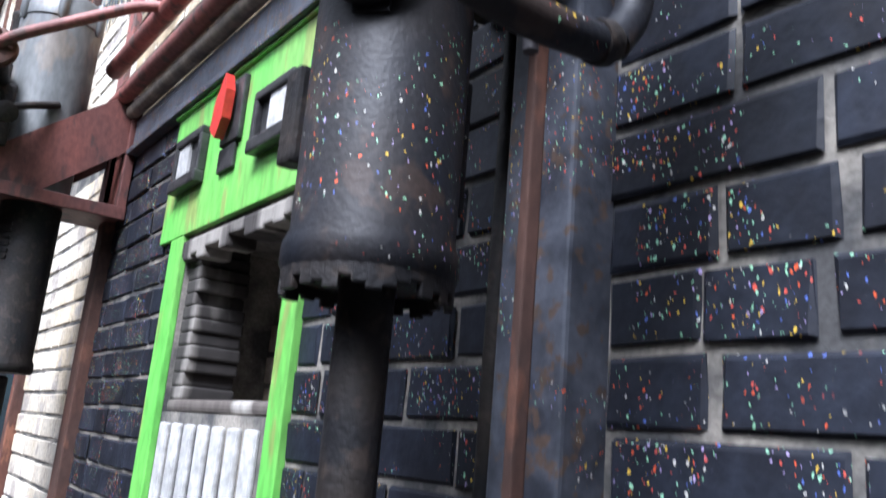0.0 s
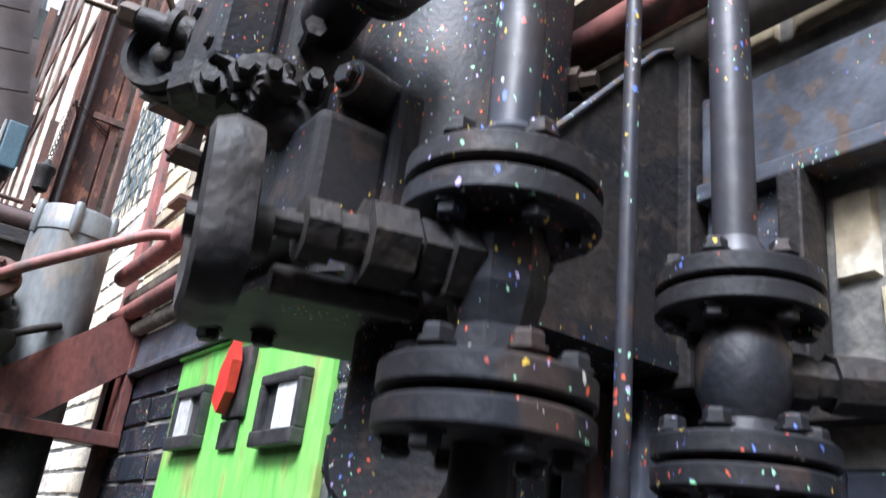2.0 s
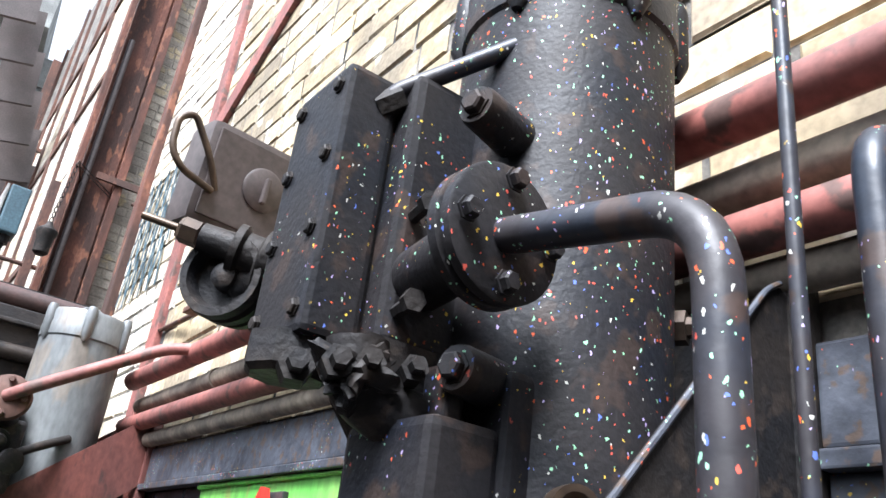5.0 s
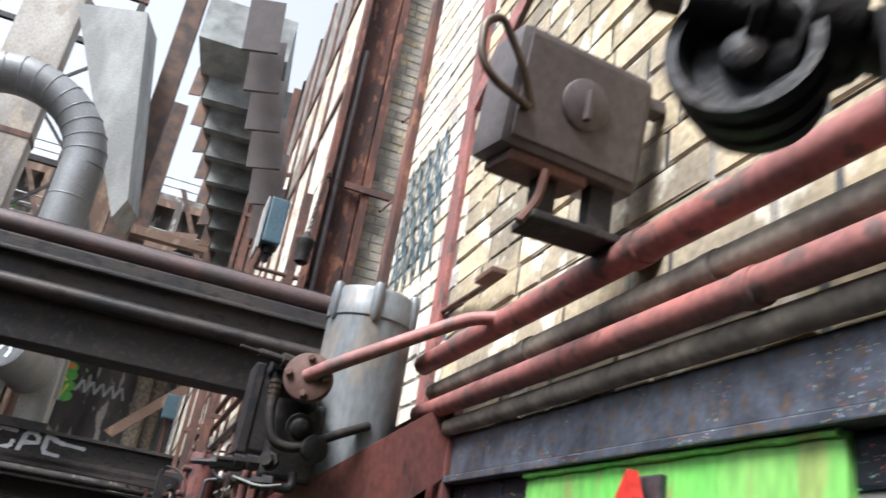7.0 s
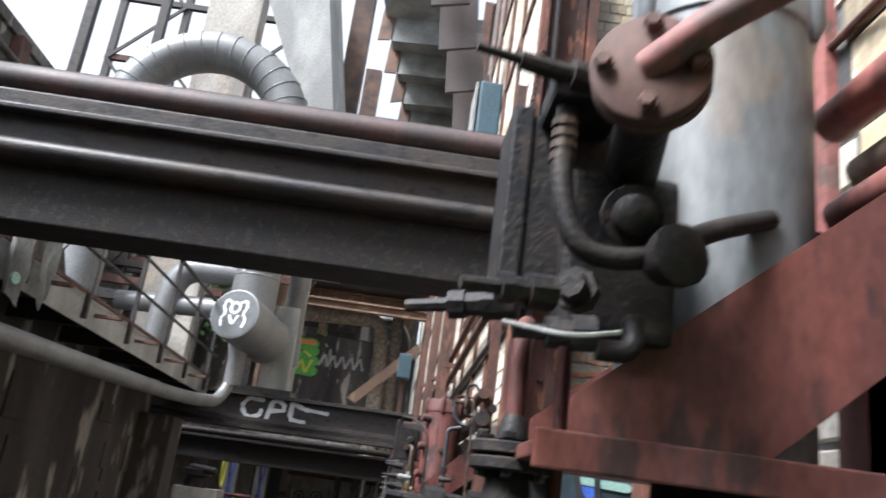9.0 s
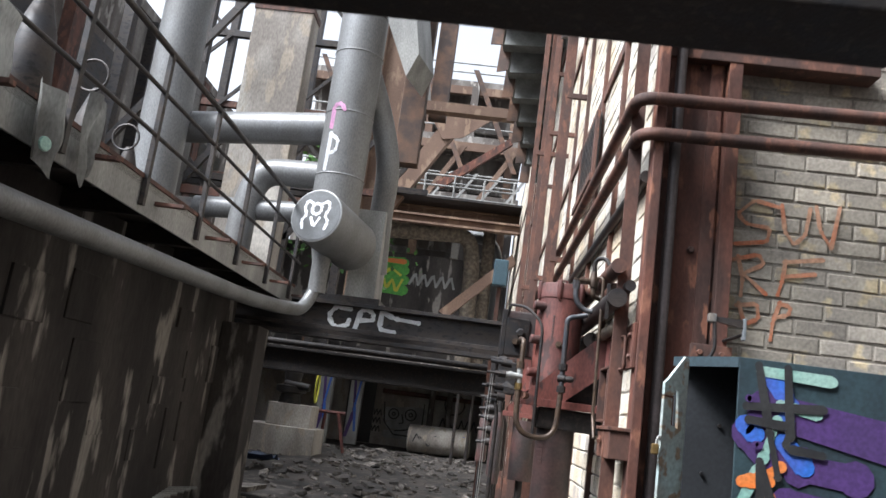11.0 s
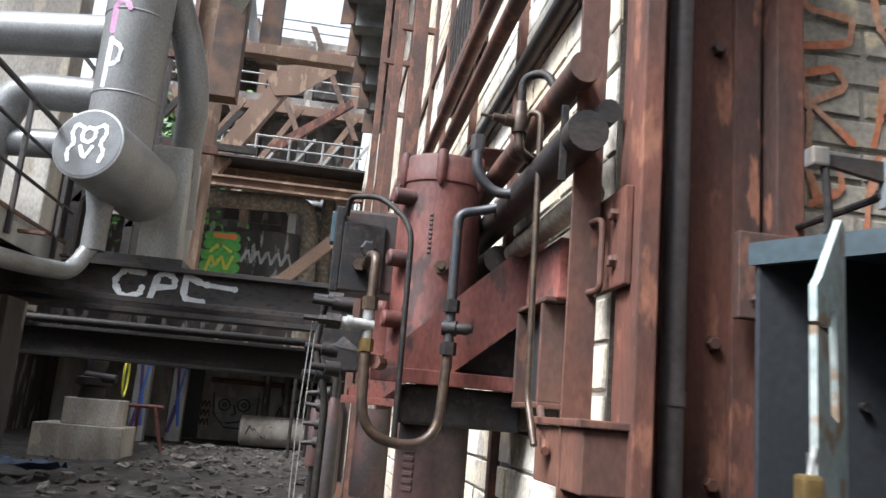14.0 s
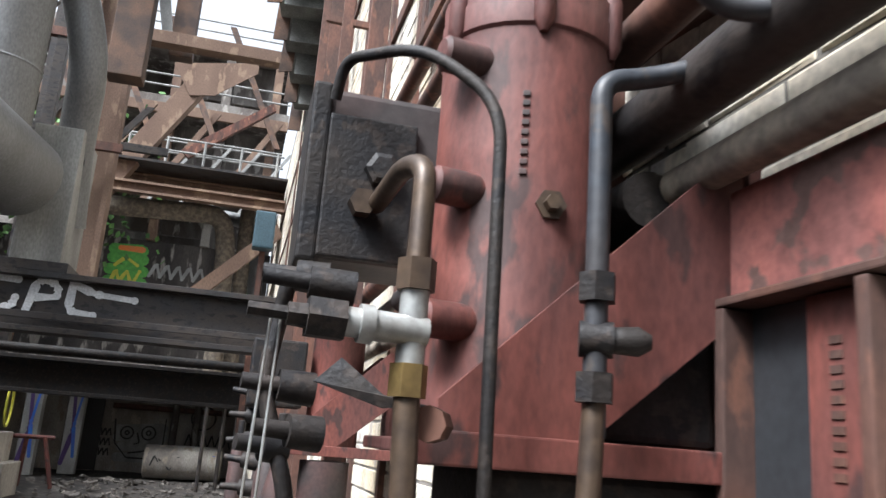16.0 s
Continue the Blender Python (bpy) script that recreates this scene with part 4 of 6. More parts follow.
part("manifold_cap", C((0.42, 2.79, 1.90), (0.3, -1, 0), [(0, 0.028), (0.022, 0.028), (0.022, 0.034), (0.034, 0.034), (0.04, 0.02)], 14), BLACK_PLAIN, u2, smooth=True)
part("manifold_leg", S([(0.40, 2.82, 1.84), (0.40, 2.81, 1.80), (0.36, 2.81, 1.80)], 0.012, 0.03, 10), BLACK_PLAIN, u2, smooth=True)
part("knuckle", C((0.385, 2.80, 1.95), (0, -1, -0.3), [(0, 0.034), (0.012, 0.034), (0.012, 0.024), (0.03, 0.022), (0.034, 0.015)], 16), BLACK_PLAIN, u2, smooth=True)
part("wire_loop", S([(0.25, 2.74, 1.80), (0.31, 2.70, 1.785), (0.36, 2.72, 1.80)], 0.0025, 0.03, 6), ZINC, u2)
FX, FY, FZ = 0.312, 3.012, 1.693
feed = base("feed_pipe", (FX, FY, 0.0), "upright red pipe into a black flanged valve", "pipe")
part("tube", S([(FX + 0.012, FY + 0.07, 1.875), (FX + 0.008, FY + 0.02, 1.868), (FX, FY, 1.83), (FX, FY, FZ + 0.02)], 0.0125, 0.03, 16), RED_PAINT, feed, smooth=True)
part("collar", C((FX, FY, FZ + 0.02), (0, 0, 1), [(0, 0.021), (0.02, 0.018), (0.03, 0.013)], 16), BLACK_PLAIN, feed, smooth=True)
flange(feed, (FX, FY, FZ), (0, 0, 1), 0.052, 0.015, BLACK_PLAIN, 6)
part("valve_body", C((FX, FY, FZ - 0.16), (0, 0, 1), [(0, 0.03), (0.03, 0.026), (0.06, 0.036), (0.10, 0.034), (0.15, 0.026)], 18), BLACK_PLAIN, feed, smooth=True)
part("valve_handle", C((FX - 0.02, FY, FZ - 0.07), (-1, -0.1, 0.05), [(0, 0.022), (0.03, 0.022), (0.03, 0.014), (0.06, 0.014), (0.06, 0.019), (0.085, 0.019), (0.085, 0.007), (0.13, 0.006)], 8), BLACK_PLAIN, feed)
flange(feed, (FX, FY, FZ - 0.17), (0, 0, 1), 0.052, 0.015, BLACK_PLAIN, 6)
part("lower_tube", rod((FX, FY, 0.0), (FX, FY, FZ - 0.18), 0.018, 14), BLACK_PLAIN, feed, smooth=True)
run("feed_pipe", [(0.368, 3.003, 1.87), (0.368, 3.003, 0.0)], 0.009, RED_PAINT, "thin upright red pipe beside the valve")

# unit three: dull red barrel
U3X, U3Y = 0.515, 7.865
u3 = base("grease_pump", (U3X, U3Y, 0), "dull red barrel pump on a triangular red bracket", "pump", "pump units on the wall")
barrel(u3, U3X, U3Y, 1.64, 2.32, 0.132, RED_PAINT)
bracket(u3, U3X, 7.715, 8.01, 1.645, 2.05, RED_PAINT, foot=0.355)
pot(u3, 0.555, 7.86, 1.085, 1.50, 0.105, SOOTY_RED, rim=False)
part("pot_lid", C((0.56, 7.86, 1.50), (0, 0, 1), [(0, 0.105), (0.02, 0.085), (0.12, 0.075)], 30), SOOTY_RED, u3, smooth=True)
part("stem", rod((0.56, 7.86, 0.0), (0.56, 7.86, 1.09), 0.03, 16), BLACK_PLAIN, u3, smooth=True)
cast_marks(u3, U3X, U3Y, 1.99, 2.12, 0.132, 252, SOOTY_RED, 9, 0.005)
part("plug", C((0.515, 7.74, 1.965), (-0.1, -1, 0), [(-0.01, 0.022), (0.012, 0.022), (0.012, 0.012), (0.026, 0.011)], 6), BRONZE, u3)
for z in (2.18, 1.985, 1.80):
    part("boss", C((0.43, 7.79, z), (-1, -0.2, 0), [(-0.03, 0.026), (0.07, 0.026), (0.076, 0.02)], 18), RED_PAINT, u3, smooth=True)
part("web", B((0.42, 7.80, 1.70), (0.47, 7.83, 2.24), 0.004), RED_PAINT, u3)
part("valve_chest", B((0.215, 7.88, 1.885), (0.43, 8.04, 2.145), 0.01), SOOTY_RED, u3)
part("chest_cover", B((0.19, 7.872, 1.878), (0.218, 8.048, 2.15), 0.005), BLACK_PLAIN, u3)
part("chest_front", B((0.218, 7.866, 1.885), (0.35, 7.879, 2.10), 0.003), BLACK_PLAIN, u3)
part("nut", C((0.30, 7.868, 2.02), (0, -1, 0), [(0, 0.026), (0.02, 0.026), (0.024, 0.018)], 6), BLACK_PLAIN, u3)
part("nut", C((0.275, 7.868, 1.965), (0, -1, 0), [(0, 0.02), (0.03, 0.02), (0.03, 0.014)], 6), BRONZE, u3)
# rusty down pipe, tee, bottom loop and riser of unit three
part("down_pipe", S([(0.295, 7.85, 1.965), (0.30, 7.68, 1.968), (0.315, 7.62, 1.955), (0.312, 7.61, 1.83)], 0.0135, 0.04, 14), BRONZE, u3, smooth=True)
part("tee_nut", C((0.31, 7.60, 1.80), (0, 0, 1), [(0, 0.022), (0.035, 0.022)], 6), BRONZE, u3)
part("tee", C((0.31, 7.60, 1.72), (0, 0, 1), [(0, 0.016), (0.08, 0.016)], 14), ZINC, u3, smooth=True)
part("tee_arm", C((0.325, 7.595, 1.755), (-1, -0.05, 0.03), [(0, 0.016), (0.06, 0.017), (0.06, 0.021), (0.075, 0.021), (0.075, 0.016), (0.09, 0.016)], 16), ZINC, u3, smooth=True)
part("arm_nut", C((0.235, 7.59, 1.757), (-1, -0.05, 0.03), [(0, 0.023), (0.04, 0.023), (0.04, 0.014), (0.06, 0.013), (0.06, 0.008), (0.10, 0.008)], 6), BLACK_PLAIN, u3)
part("tee_nut", C((0.31, 7.60, 1.685), (0, 0, 1), [(0, 0.021), (0.035, 0.021)], 6), BRASS, u3)
part("loop_pipe", S([(0.31, 7.60, 1.69), (0.315, 7.58, 1.455), (0.53, 7.63, 1.44), (0.542, 7.637, 1.70)], 0.0145, 0.13, 14), BRONZE, u3, smooth=True)
part("riser", S([(0.542, 7.637, 1.66), (0.54, 7.637, 2.11), (0.60, 7.64, 2.125), (0.70, 7.60, 2.15)], 0.0145, 0.06, 14), PIPE_SLATE, u3, smooth=True)
for z in (1.82, 1.70):
    part("union_nut", C((0.542, 7.637, z), (0, 0, 1), [(0, 0.024), (0.035, 0.024)], 6), BLACK_PLAIN, u3)
part("cock", C((0.542, 7.637, 1.775), (0.9, -0.35, 0), [(-0.02, 0.022), (0.02, 0.022), (0.02, 0.016), (0.05, 0.018), (0.065, 0.009)], 12), BLACK_PLAIN, u3, smooth=True)
part("gauge_pipe", S([(0.222, 7.865, 2.12), (0.228, 7.84, 2.175), (0.32, 7.72, 2.155), (0.41, 7.645, 2.06), (0.413, 7.63, 1.45)], 0.0085, 0.06, 12), BLACK_PLAIN, u3, smooth=True)
part("clamp_bar", S([(0.335, 7.60, 1.66), (0.36, 7.66, 1.66)], 0.02, 0.01, 8), RUST, u3)
part("wire", S([(0.17, 7.60, 1.76), (0.165, 7.60, 1.5), (0.16, 7.60, 0.9)], 0.0016, 0.05, 6), ZINC, u3)
part("wire", S([(0.16, 7.60, 1.76), (0.15, 7.60, 1.5), (0.155, 7.60, 0.9)], 0.0016, 0.05, 6), ZINC, u3)
for i, (x, y, z, l) in enumerate(((0.19, 7.86, 1.85, 0.09), (0.22, 7.80, 1.83, 0.12), (0.19, 7.9, 1.70, 0.10), (0.20, 7.85, 1.64, 0.09), (0.16, 7.9, 1.62, 0.07))):
    part("side_valve", C((x + 0.05, y, z), (-1, -0.1 * i + 0.1, 0.05), [(0, 0.024), (l * 0.5, 0.022), (l * 0.5, 0.012), (l, 0.011)], 12), BLACK_PLAIN, u3, smooth=True)
part("side_pipe", S([(0.19, 7.9, 1.86), (0.17, 7.9, 1.70), (0.22, 7.88, 1.55), (0.22, 7.9, 0.9)], 0.012, 0.04, 10), BLACK_PLAIN, u3, smooth=True)
part("spanner", prism([(0.22, 7.70, 1.70), (0.25, 7.70, 1.73), (0.30, 7.68, 1.69), (0.36, 7.66, 1.68), (0.30, 7.68, 1.675)], (0, 0.006, 0)), BLACK_PLAIN, u3)

part("inner_block", B((0.58, 7.765, 1.66), (0.785, 7.97, 1.88), 0.01), BLACK_PLAIN, u3)
# Added black box that stands in for the shadow below the shelf.
part("shelf_shade_box", B((0.44, 7.74, 1.50), (0.79, 7.99, 1.615), 0.01), BLACK_PLAIN, u3, "black box added for the shade under the shelf")
u3.location += Vector((0.012, -0.008, 0.013))

# unit four, farther along the wall
u4 = base("grease_pump", (0.56, 10.2, 0), "old red pump unit farther along the wall", "pump", "pump units on the wall")
barrel(u4, 0.56, 10.2, 1.6, 2.2, 0.11, RED_PAINT)
bracket(u4, 0.56, 10.08, 10.33, 1.6, 2.0, RED_PAINT)
pot(u4, 0.54, 10.15, 1.06, 1.55, 0.10, SOOTY_RED, rim=False, marks=False)
part("stem", rod((0.54, 10.15, 0.0), (0.54, 10.15, 1.08), 0.03, 14), BLACK_PLAIN, u4, smooth=True)
part("valve_chest", B((0.20, 10.1, 1.75), (0.42, 10.3, 2.02), 0.01), BLACK_PLAIN, u4)
for i in range(6):
    part("side_valve", C((0.28, 9.9 + 0.08 * i, 1.35 + 0.09 * i), (-1, 0.2, 0.1 * (i % 3 - 1)), [(0, 0.035), (0.07, 0.03), (0.07, 0.015), (0.14, 0.012)], 12), BLACK_PLAIN, u4, smooth=True)
for x, y, r in ((0.30, 9.7, 0.05), (0.34, 10.5, 0.07), (0.28, 8.9, 0.035), (0.22, 11.6, 0.05)):
    e = base("upright_pipe", (x, y, 0), "dark red upright pipe with a pot at its foot", "pipe", "upright pipes by the wall")
    part("tube", rod((x, y, 0), (x, y, 1.7), r * 0.4, 14), BLACK_PLAIN, e, smooth=True)
    part("pot", C((x, y, 1.1), (0, 0, 1), [(0, r), (0.02, r * 1.08), (0.4, r), (0.48, r * 0.5)], 20), SOOTY_RED, e, smooth=True)
# ---- corner column and graffiti wall ----
column = base("corner_column", (0.95, 6.78, 0), "rusty red steel column at the wall corner", "column", kind="structure")
part("flange", B((0.875, 6.995, -0.1), (0.905, 7.115, 9.0), 0.004), RUST_RED, column)
part("web", B((0.905, 7.05, -0.1), (1.165, 7.07, 9.0)), RUST_RED, column)
part("flange", B((1.165, 6.985, -0.1), (1.232, 7.115, 9.0), 0.004), RUST_RED, column)
part("cover_strip", B((1.085, 7.03, -0.1), (1.15, 7.049, 9.0), 0.003), RUST_RED, column)
for z in (1.45, 1.75, 2.45, 3.4):
    for x in (0.94, 1.05):
        bm = bmesh.new()
        hexbolt(bm, (x, 7.05, z), (0, -1, 0), 0.016, 0.018)
        part("bolt", bm, RUST, column)
run("stand_pipe", [(0.922, 6.965, 0.0), (0.922, 6.965, 6.0)], 0.026, BROWN_BOX, "brown-grey upright pipe in front of the column", joints=[((0.922, 6.965, 1.62), (0, 0, 1)), ((0.922, 6.965, 3.6), (0, 0, 1))])
splice = base("splice_plate", (1.15, 6.97, 1.9), "rusty bolted splice plate on the column", "plate")
part("plate", B((1.06, 6.955, 1.80), (1.25, 6.983, 1.99), 0.004), RUST, splice)
for x, z in ((1.10, 1.84), (1.20, 1.84), (1.10, 1.95), (1.20, 1.95)):
    bm = bmesh.new()
    hexbolt(bm, (x, 6.955, z), (0, -1, 0), 0.014, 0.016)
    part("bolt", bm, RUST, splice)
lamp = base("wall_lamp", (1.2, 6.8, 2.05), "small grey bracket lamp on the graffiti wall", "lamp")
part("arm", prism([(1.085, 6.70, 2.085), (1.085, 6.70, 2.066), (1.215, 6.70, 2.045), (1.215, 6.70, 2.085)], (0, 0.014, 0)), DARK_STEEL, lamp)
part("head", B((1.062, 6.69, 2.058), (1.096, 6.722, 2.096), 0.005), GREY_PAINT, lamp)
part("bracket", B((1.212, 6.695, 1.995), (1.226, 6.72, 2.09), 0.003), GREY_PAINT, lamp)
part("stay", rod((1.215, 6.71, 2.02), (1.215, CROSS_Y - 0.004, 2.02), 0.008, 8), BLACK_PLAIN, lamp, smooth=True)
part("cable", S([(1.09, 6.70, 2.06), (1.10, 6.70, 1.93), (1.04, 6.72, 1.86)], 0.008, 0.05, 8), BLACK_PLAIN, lamp)
run("cross_pipe", [(0.705, 34, 3.09), (0.705, 6.84, 3.12), (3.1, 6.84, 3.16)], 0.032, RUST, "rusty brown pipe round the corner under another", "pipes round the corner", bend=0.10)
run("cross_pipe", [(0.73, 34, 2.93), (0.73, 6.86, 2.95), (3.1, 6.86, 2.99)], 0.032, RUST, "rusty brown pipe round the corner", "pipes round the corner", bend=0.10)
run("cable_duct", [(0.80, 33, 2.78), (0.80, 7.0, 2.78)], 0.03, DARK_STEEL, "dark cable duct along the wall")
# orange tag on the cross wall
tag = lambda u, v: Vector((1.252 + u * 0.238, CROSS_Y - 0.0165, 2.728 - v * 0.245 + u * 0.017))
graffiti = strokes("graffiti", None, ORANGE_PAINT, [
    [(0.95, 0.05), (0.45, -0.08), (0.12, 0.22), (0.30, 0.42), (0.80, 0.50), (0.75, 0.78), (0.10, 0.85)],
    [(1.02, 0.0), (1.10, 0.55), (1.30, 0.82), (1.52, 0.60), (1.60, 0.05)],
    [(1.72, 0.0), (1.82, 0.50), (2.05, 0.85)], [(2.20, 0.0), (2.05, 0.85)],
    [(0.18, 1.10), (0.30, 1.55), (0.28, 1.90)], [(0.05, 1.18), (0.60, 1.05), (0.72, 1.25), (0.30, 1.45), (0.78, 1.85)],
    [(1.15, 1.15), (1.10, 1.55), (1.02, 1.85)], [(1.12, 1.18), (1.90, 1.10)], [(1.10, 1.48), (1.75, 1.40)],
    [(0.25, 2.05), (0.38, 2.45)], [(0.20, 2.10), (0.62, 2.05), (0.66, 2.35), (0.32, 2.50)],
    [(1.08, 2.0), (0.95, 2.40), (0.92, 2.75)], [(1.06, 2.02), (1.30, 2.08), (1.25, 2.25), (1.0, 2.30)]], tag, 0.022)
tagged(graffiti, "orange spray-painted tag on yellow bricks", "graffiti")

# ---- open switch cabinet ----
cab = base("switch_cabinet", (1.3, 6.45, 0), "dark teal steel switch cabinet, open, sprayed with graffiti", "cabinet")
CX0, CX1, CY0, CY1, CZ = 1.10, 1.95, 6.36, 6.66, 1.885
part("front", B((CX0, CY0, 0.3), (CX1, CY0 + 0.012, CZ), 0.003), CABINET, cab)
# The inner faces take the darker, shaded tone.
part("rear", B((0.93, CY1 - 0.012, 0.3), (CX1, CY1, CZ), 0.003), SHADED_INSIDE, cab)
part("top", prism([(CX0, CY0 + 0.013, CZ - 0.012), (CX1, CY0 + 0.013, CZ - 0.012), (CX1, CY1, CZ - 0.012), (0.92, CY1, CZ - 0.012)], (0, 0, 0.012)), CABINET, cab)
part("rim", prism([(CX0 - 0.004, CY0 + 0.002, CZ - 0.04), (CX0 - 0.004, CY0 + 0.002, CZ), (0.918, CY1, CZ), (0.918, CY1, CZ - 0.04)], (0.02, 0.0, 0)), CABINET, cab)
part("base_plate", B((0.93, CY0 + 0.013, 0.3), (CX1, CY1 - 0.013, 0.32)), SHADED_INSIDE, cab)
part("inner_wall", B((1.45, CY0 + 0.014, 0.32), (1.462, CY1 - 0.014, CZ - 0.014)), SHADED_INSIDE, cab)
for x, z in ((1.06, 1.42), (1.20, 1.5), (1.12, 1.62)):
    part("stud_bolt", C((x, CY1 - 0.012, z), (0, -1, 0), [(0, 0.008), (0.014, 0.008)], 10), BLACK_PLAIN, cab)
DH, DF = Vector((0.905, 6.395, 0)), Vector((0.800, 6.30, 0))
on_door = lambda u, z: DH + (DF - DH) * u + Vector((0, 0, z))
door = part("door", prism([on_door(0.0, 0.35), on_door(0.0, 1.855), on_door(0.12, 1.86), on_door(0.85, 1.76), on_door(1.0, 1.745), on_door(1.0, 1.70), on_door(0.55, 1.70), on_door(0.50, 1.72), on_door(0.36, 1.73),
                           on_door(0.30, 1.58), on_door(0.62, 1.59), on_door(0.62, 1.69), on_door(1.0, 1.695), on_door(1.0, 1.02), on_door(0.93, 0.95), on_door(0.95, 0.35)], (0.008, -0.004, 0)), PALE_TEAL, cab, "pale teal door with cut-outs, standing open")
part("door_edge", prism([on_door(0.0, 0.35), on_door(0.0, 1.855), on_door(0.1, 1.855), on_door(0.1, 0.35)], (0.014, 0.004, 0)), PALE_TEAL, door)
part("lock_strip", prism([on_door(0.1, 1.50), on_door(1.0, 1.51), on_door(1.0, 1.54), on_door(0.1, 1.54)], (-0.006, -0.002, 0)), PALE_GREY, door)
part("padlock", B((0.770, 6.265, 1.475), (0.797, 6.29, 1.515), 0.006), BRASS, door, "brass padlock")
part("shackle", S([(0.785, 6.278, 1.51), (0.792, 6.28, 1.54), (0.80, 6.29, 1.545), (0.805, 6.30, 1.53)], 0.004, 0.01, 8), ZINC, door)
for k in range(7):
    part("label_bar", prism([on_door(0.62, 1.40 - 0.022 * k), on_door(0.90, 1.40 - 0.022 * k), on_door(0.90, 1.412 - 0.022 * k), on_door(0.62, 1.412 - 0.022 * k)], (-0.002, -0.001, 0)), BLACK_PAINT, door)
front_face = lambda u, v: Vector((u, CY0 - 0.002, v))
lift = lambda k: (lambda u, v: Vector((u, CY0 - 0.003 - 0.002 * k, v)))
strokes("spray_fill", cab, VIOLET_PAINT, [[(1.15, 1.60), (1.30, 1.5), (1.55, 1.48)], [(1.30, 1.35), (1.60, 1.3)], [(1.2, 1.28), (1.5, 1.22)], [(1.2, 1.7), (1.7, 1.62)]], lift(1), 0.15)
strokes("spray_fill", cab, BLUE_PAINT, [[(1.22, 1.82), (1.30, 1.74), (1.28, 1.66)], [(1.28, 1.58), (1.36, 1.50)], [(1.13, 1.63), (1.17, 1.60)]], lift(2), 0.08)
strokes("spray_fill", cab, CYAN_PAINT, [[(1.13, 1.34), (1.20, 1.50), (1.25, 1.66)], [(1.16, 1.20), (1.24, 1.36)], [(1.18, 1.84), (1.45, 1.83)], [(1.26, 1.72), (1.4, 1.70)]], lift(3), 0.045)
strokes("spray_fill", cab, FLAME_PAINT, [[(1.13, 1.42), (1.20, 1.44), (1.27, 1.49)], [(1.19, 1.44), (1.22, 1.38), (1.27, 1.34)], [(1.16, 1.42), (1.23, 1.43)]], lift(4), 0.05)
strokes("spray_tag", cab, BLACK_PAINT, [[(1.17, 1.86), (1.22, 1.62), (1.26, 1.45)], [(1.28, 1.86), (1.30, 1.60)], [(1.13, 1.70), (1.42, 1.72)], [(1.14, 1.65), (1.30, 1.64), (1.28, 1.56), (1.42, 1.55)],
                                        [(1.19, 1.50), (1.26, 1.30), (1.34, 1.20)], [(1.19, 1.48), (1.21, 1.22)]], lift(5), 0.035)
strokes("spray_dots", cab, VIOLET_PAINT, [[(1.135, 1.73), (1.145, 1.73)], [(1.17, 1.56), (1.185, 1.56)], [(1.165, 1.32), (1.18, 1.32)]], lift(6), 0.03)

# ---- long wall: studs, plates, pipes ----
for y, w in ((6.88, 0.12), (8.13, 0.05), (9.15, 0.06), (10.35, 0.06), (11.3, 0.07), (12.6, 0.07), (14.0, 0.08), (15.6, 0.08), (17.5, 0.09), (19.8, 0.1), (22.5, 0.1)):
    stud("trim_stud", (0.805, y, -0.1), (WX + 0.01, y + w, 9.0), RUST_RED if y < 8 else RUST, "rusty steel stud in the whitewashed wall")
for z in (4.05, 5.6, 7.0):
    stud("trim_rail", (0.812, 7.1, z), (WX + 0.01, 33.9, z + 0.09), RUST, "rusty steel rail across the wall")
ang = base("angle_post", (0.69, 7.03, 0), "brown steel angle post standing before the wall", "post")
part("leg", B((0.710, 7.03, 0.0), (0.775, 7.04, 4.5), 0.002), RUST, ang)
part("leg", B((0.765, 7.04, 0.0), (0.775, 7.09, 4.5), 0.002), RUST, ang)
part("grab_bar", S([(0.755, 7.03, 1.985), (0.765, 6.985, 1.985), (0.765, 6.985, 1.83), (0.755, 7.03, 1.83)], 0.007, 0.02, 10), RUST, ang)
part("clamp", B((0.715, 6.90, 1.42), (0.83, 7.24, 1.545), 0.004), RUST, ang)
part("clamp_lip", B((0.705, 6.89, 1.546), (0.83, 7.25, 1.562), 0.003), RUST, ang)
wallplate = base("wall_plate", (0.82, 7.15, 1.84), "peeling red bolted steel plate on the wall", "plate", "plates on the long wall")
part("plate", B((0.786, 6.91, 1.835), (0.804, 7.13, 2.045), 0.004), RUST_RED, wallplate)
for y, z in ((6.96, 1.89), (6.96, 1.99), (7.08, 1.89), (7.08, 1.99)):
    bm = bmesh.new()
    hexbolt(bm, (0.786, y, z), (-1, 0, 0), 0.013, 0.016)
    part("bolt", bm, RUST, wallplate)
wallplate2 = base("wall_plate", (0.82, 7.7, 1.85), "stained red steel plate behind the pump", "plate", "plates on the long wall")
part("plate", B((0.79, 7.38, 1.87), (0.822, 7.72, 2.03), 0.004), RED_PIPE, wallplate2)
part("ledge", B((0.765, 7.40, 1.862), (0.822, 7.72, 1.874), 0.003), RUST, wallplate2)
hatchbox = base("fuse_box", (0.82, 7.55, 1.6), "open rusty red fuse box with a stamped cover", "box")
for lo, hi in (((0.765, 7.43, 1.60), (0.83, 7.45, 1.86)), ((0.765, 7.69, 1.60), (0.83, 7.71, 1.86)), ((0.765, 7.43, 1.585), (0.83, 7.71, 1.602))):
    part("frame_bar", B(lo, hi, 0.004), RUST, hatchbox)
part("cover", B((0.80, 7.46, 1.605), (0.81, 7.57, 1.86), 0.003), RED_PAINT, hatchbox)
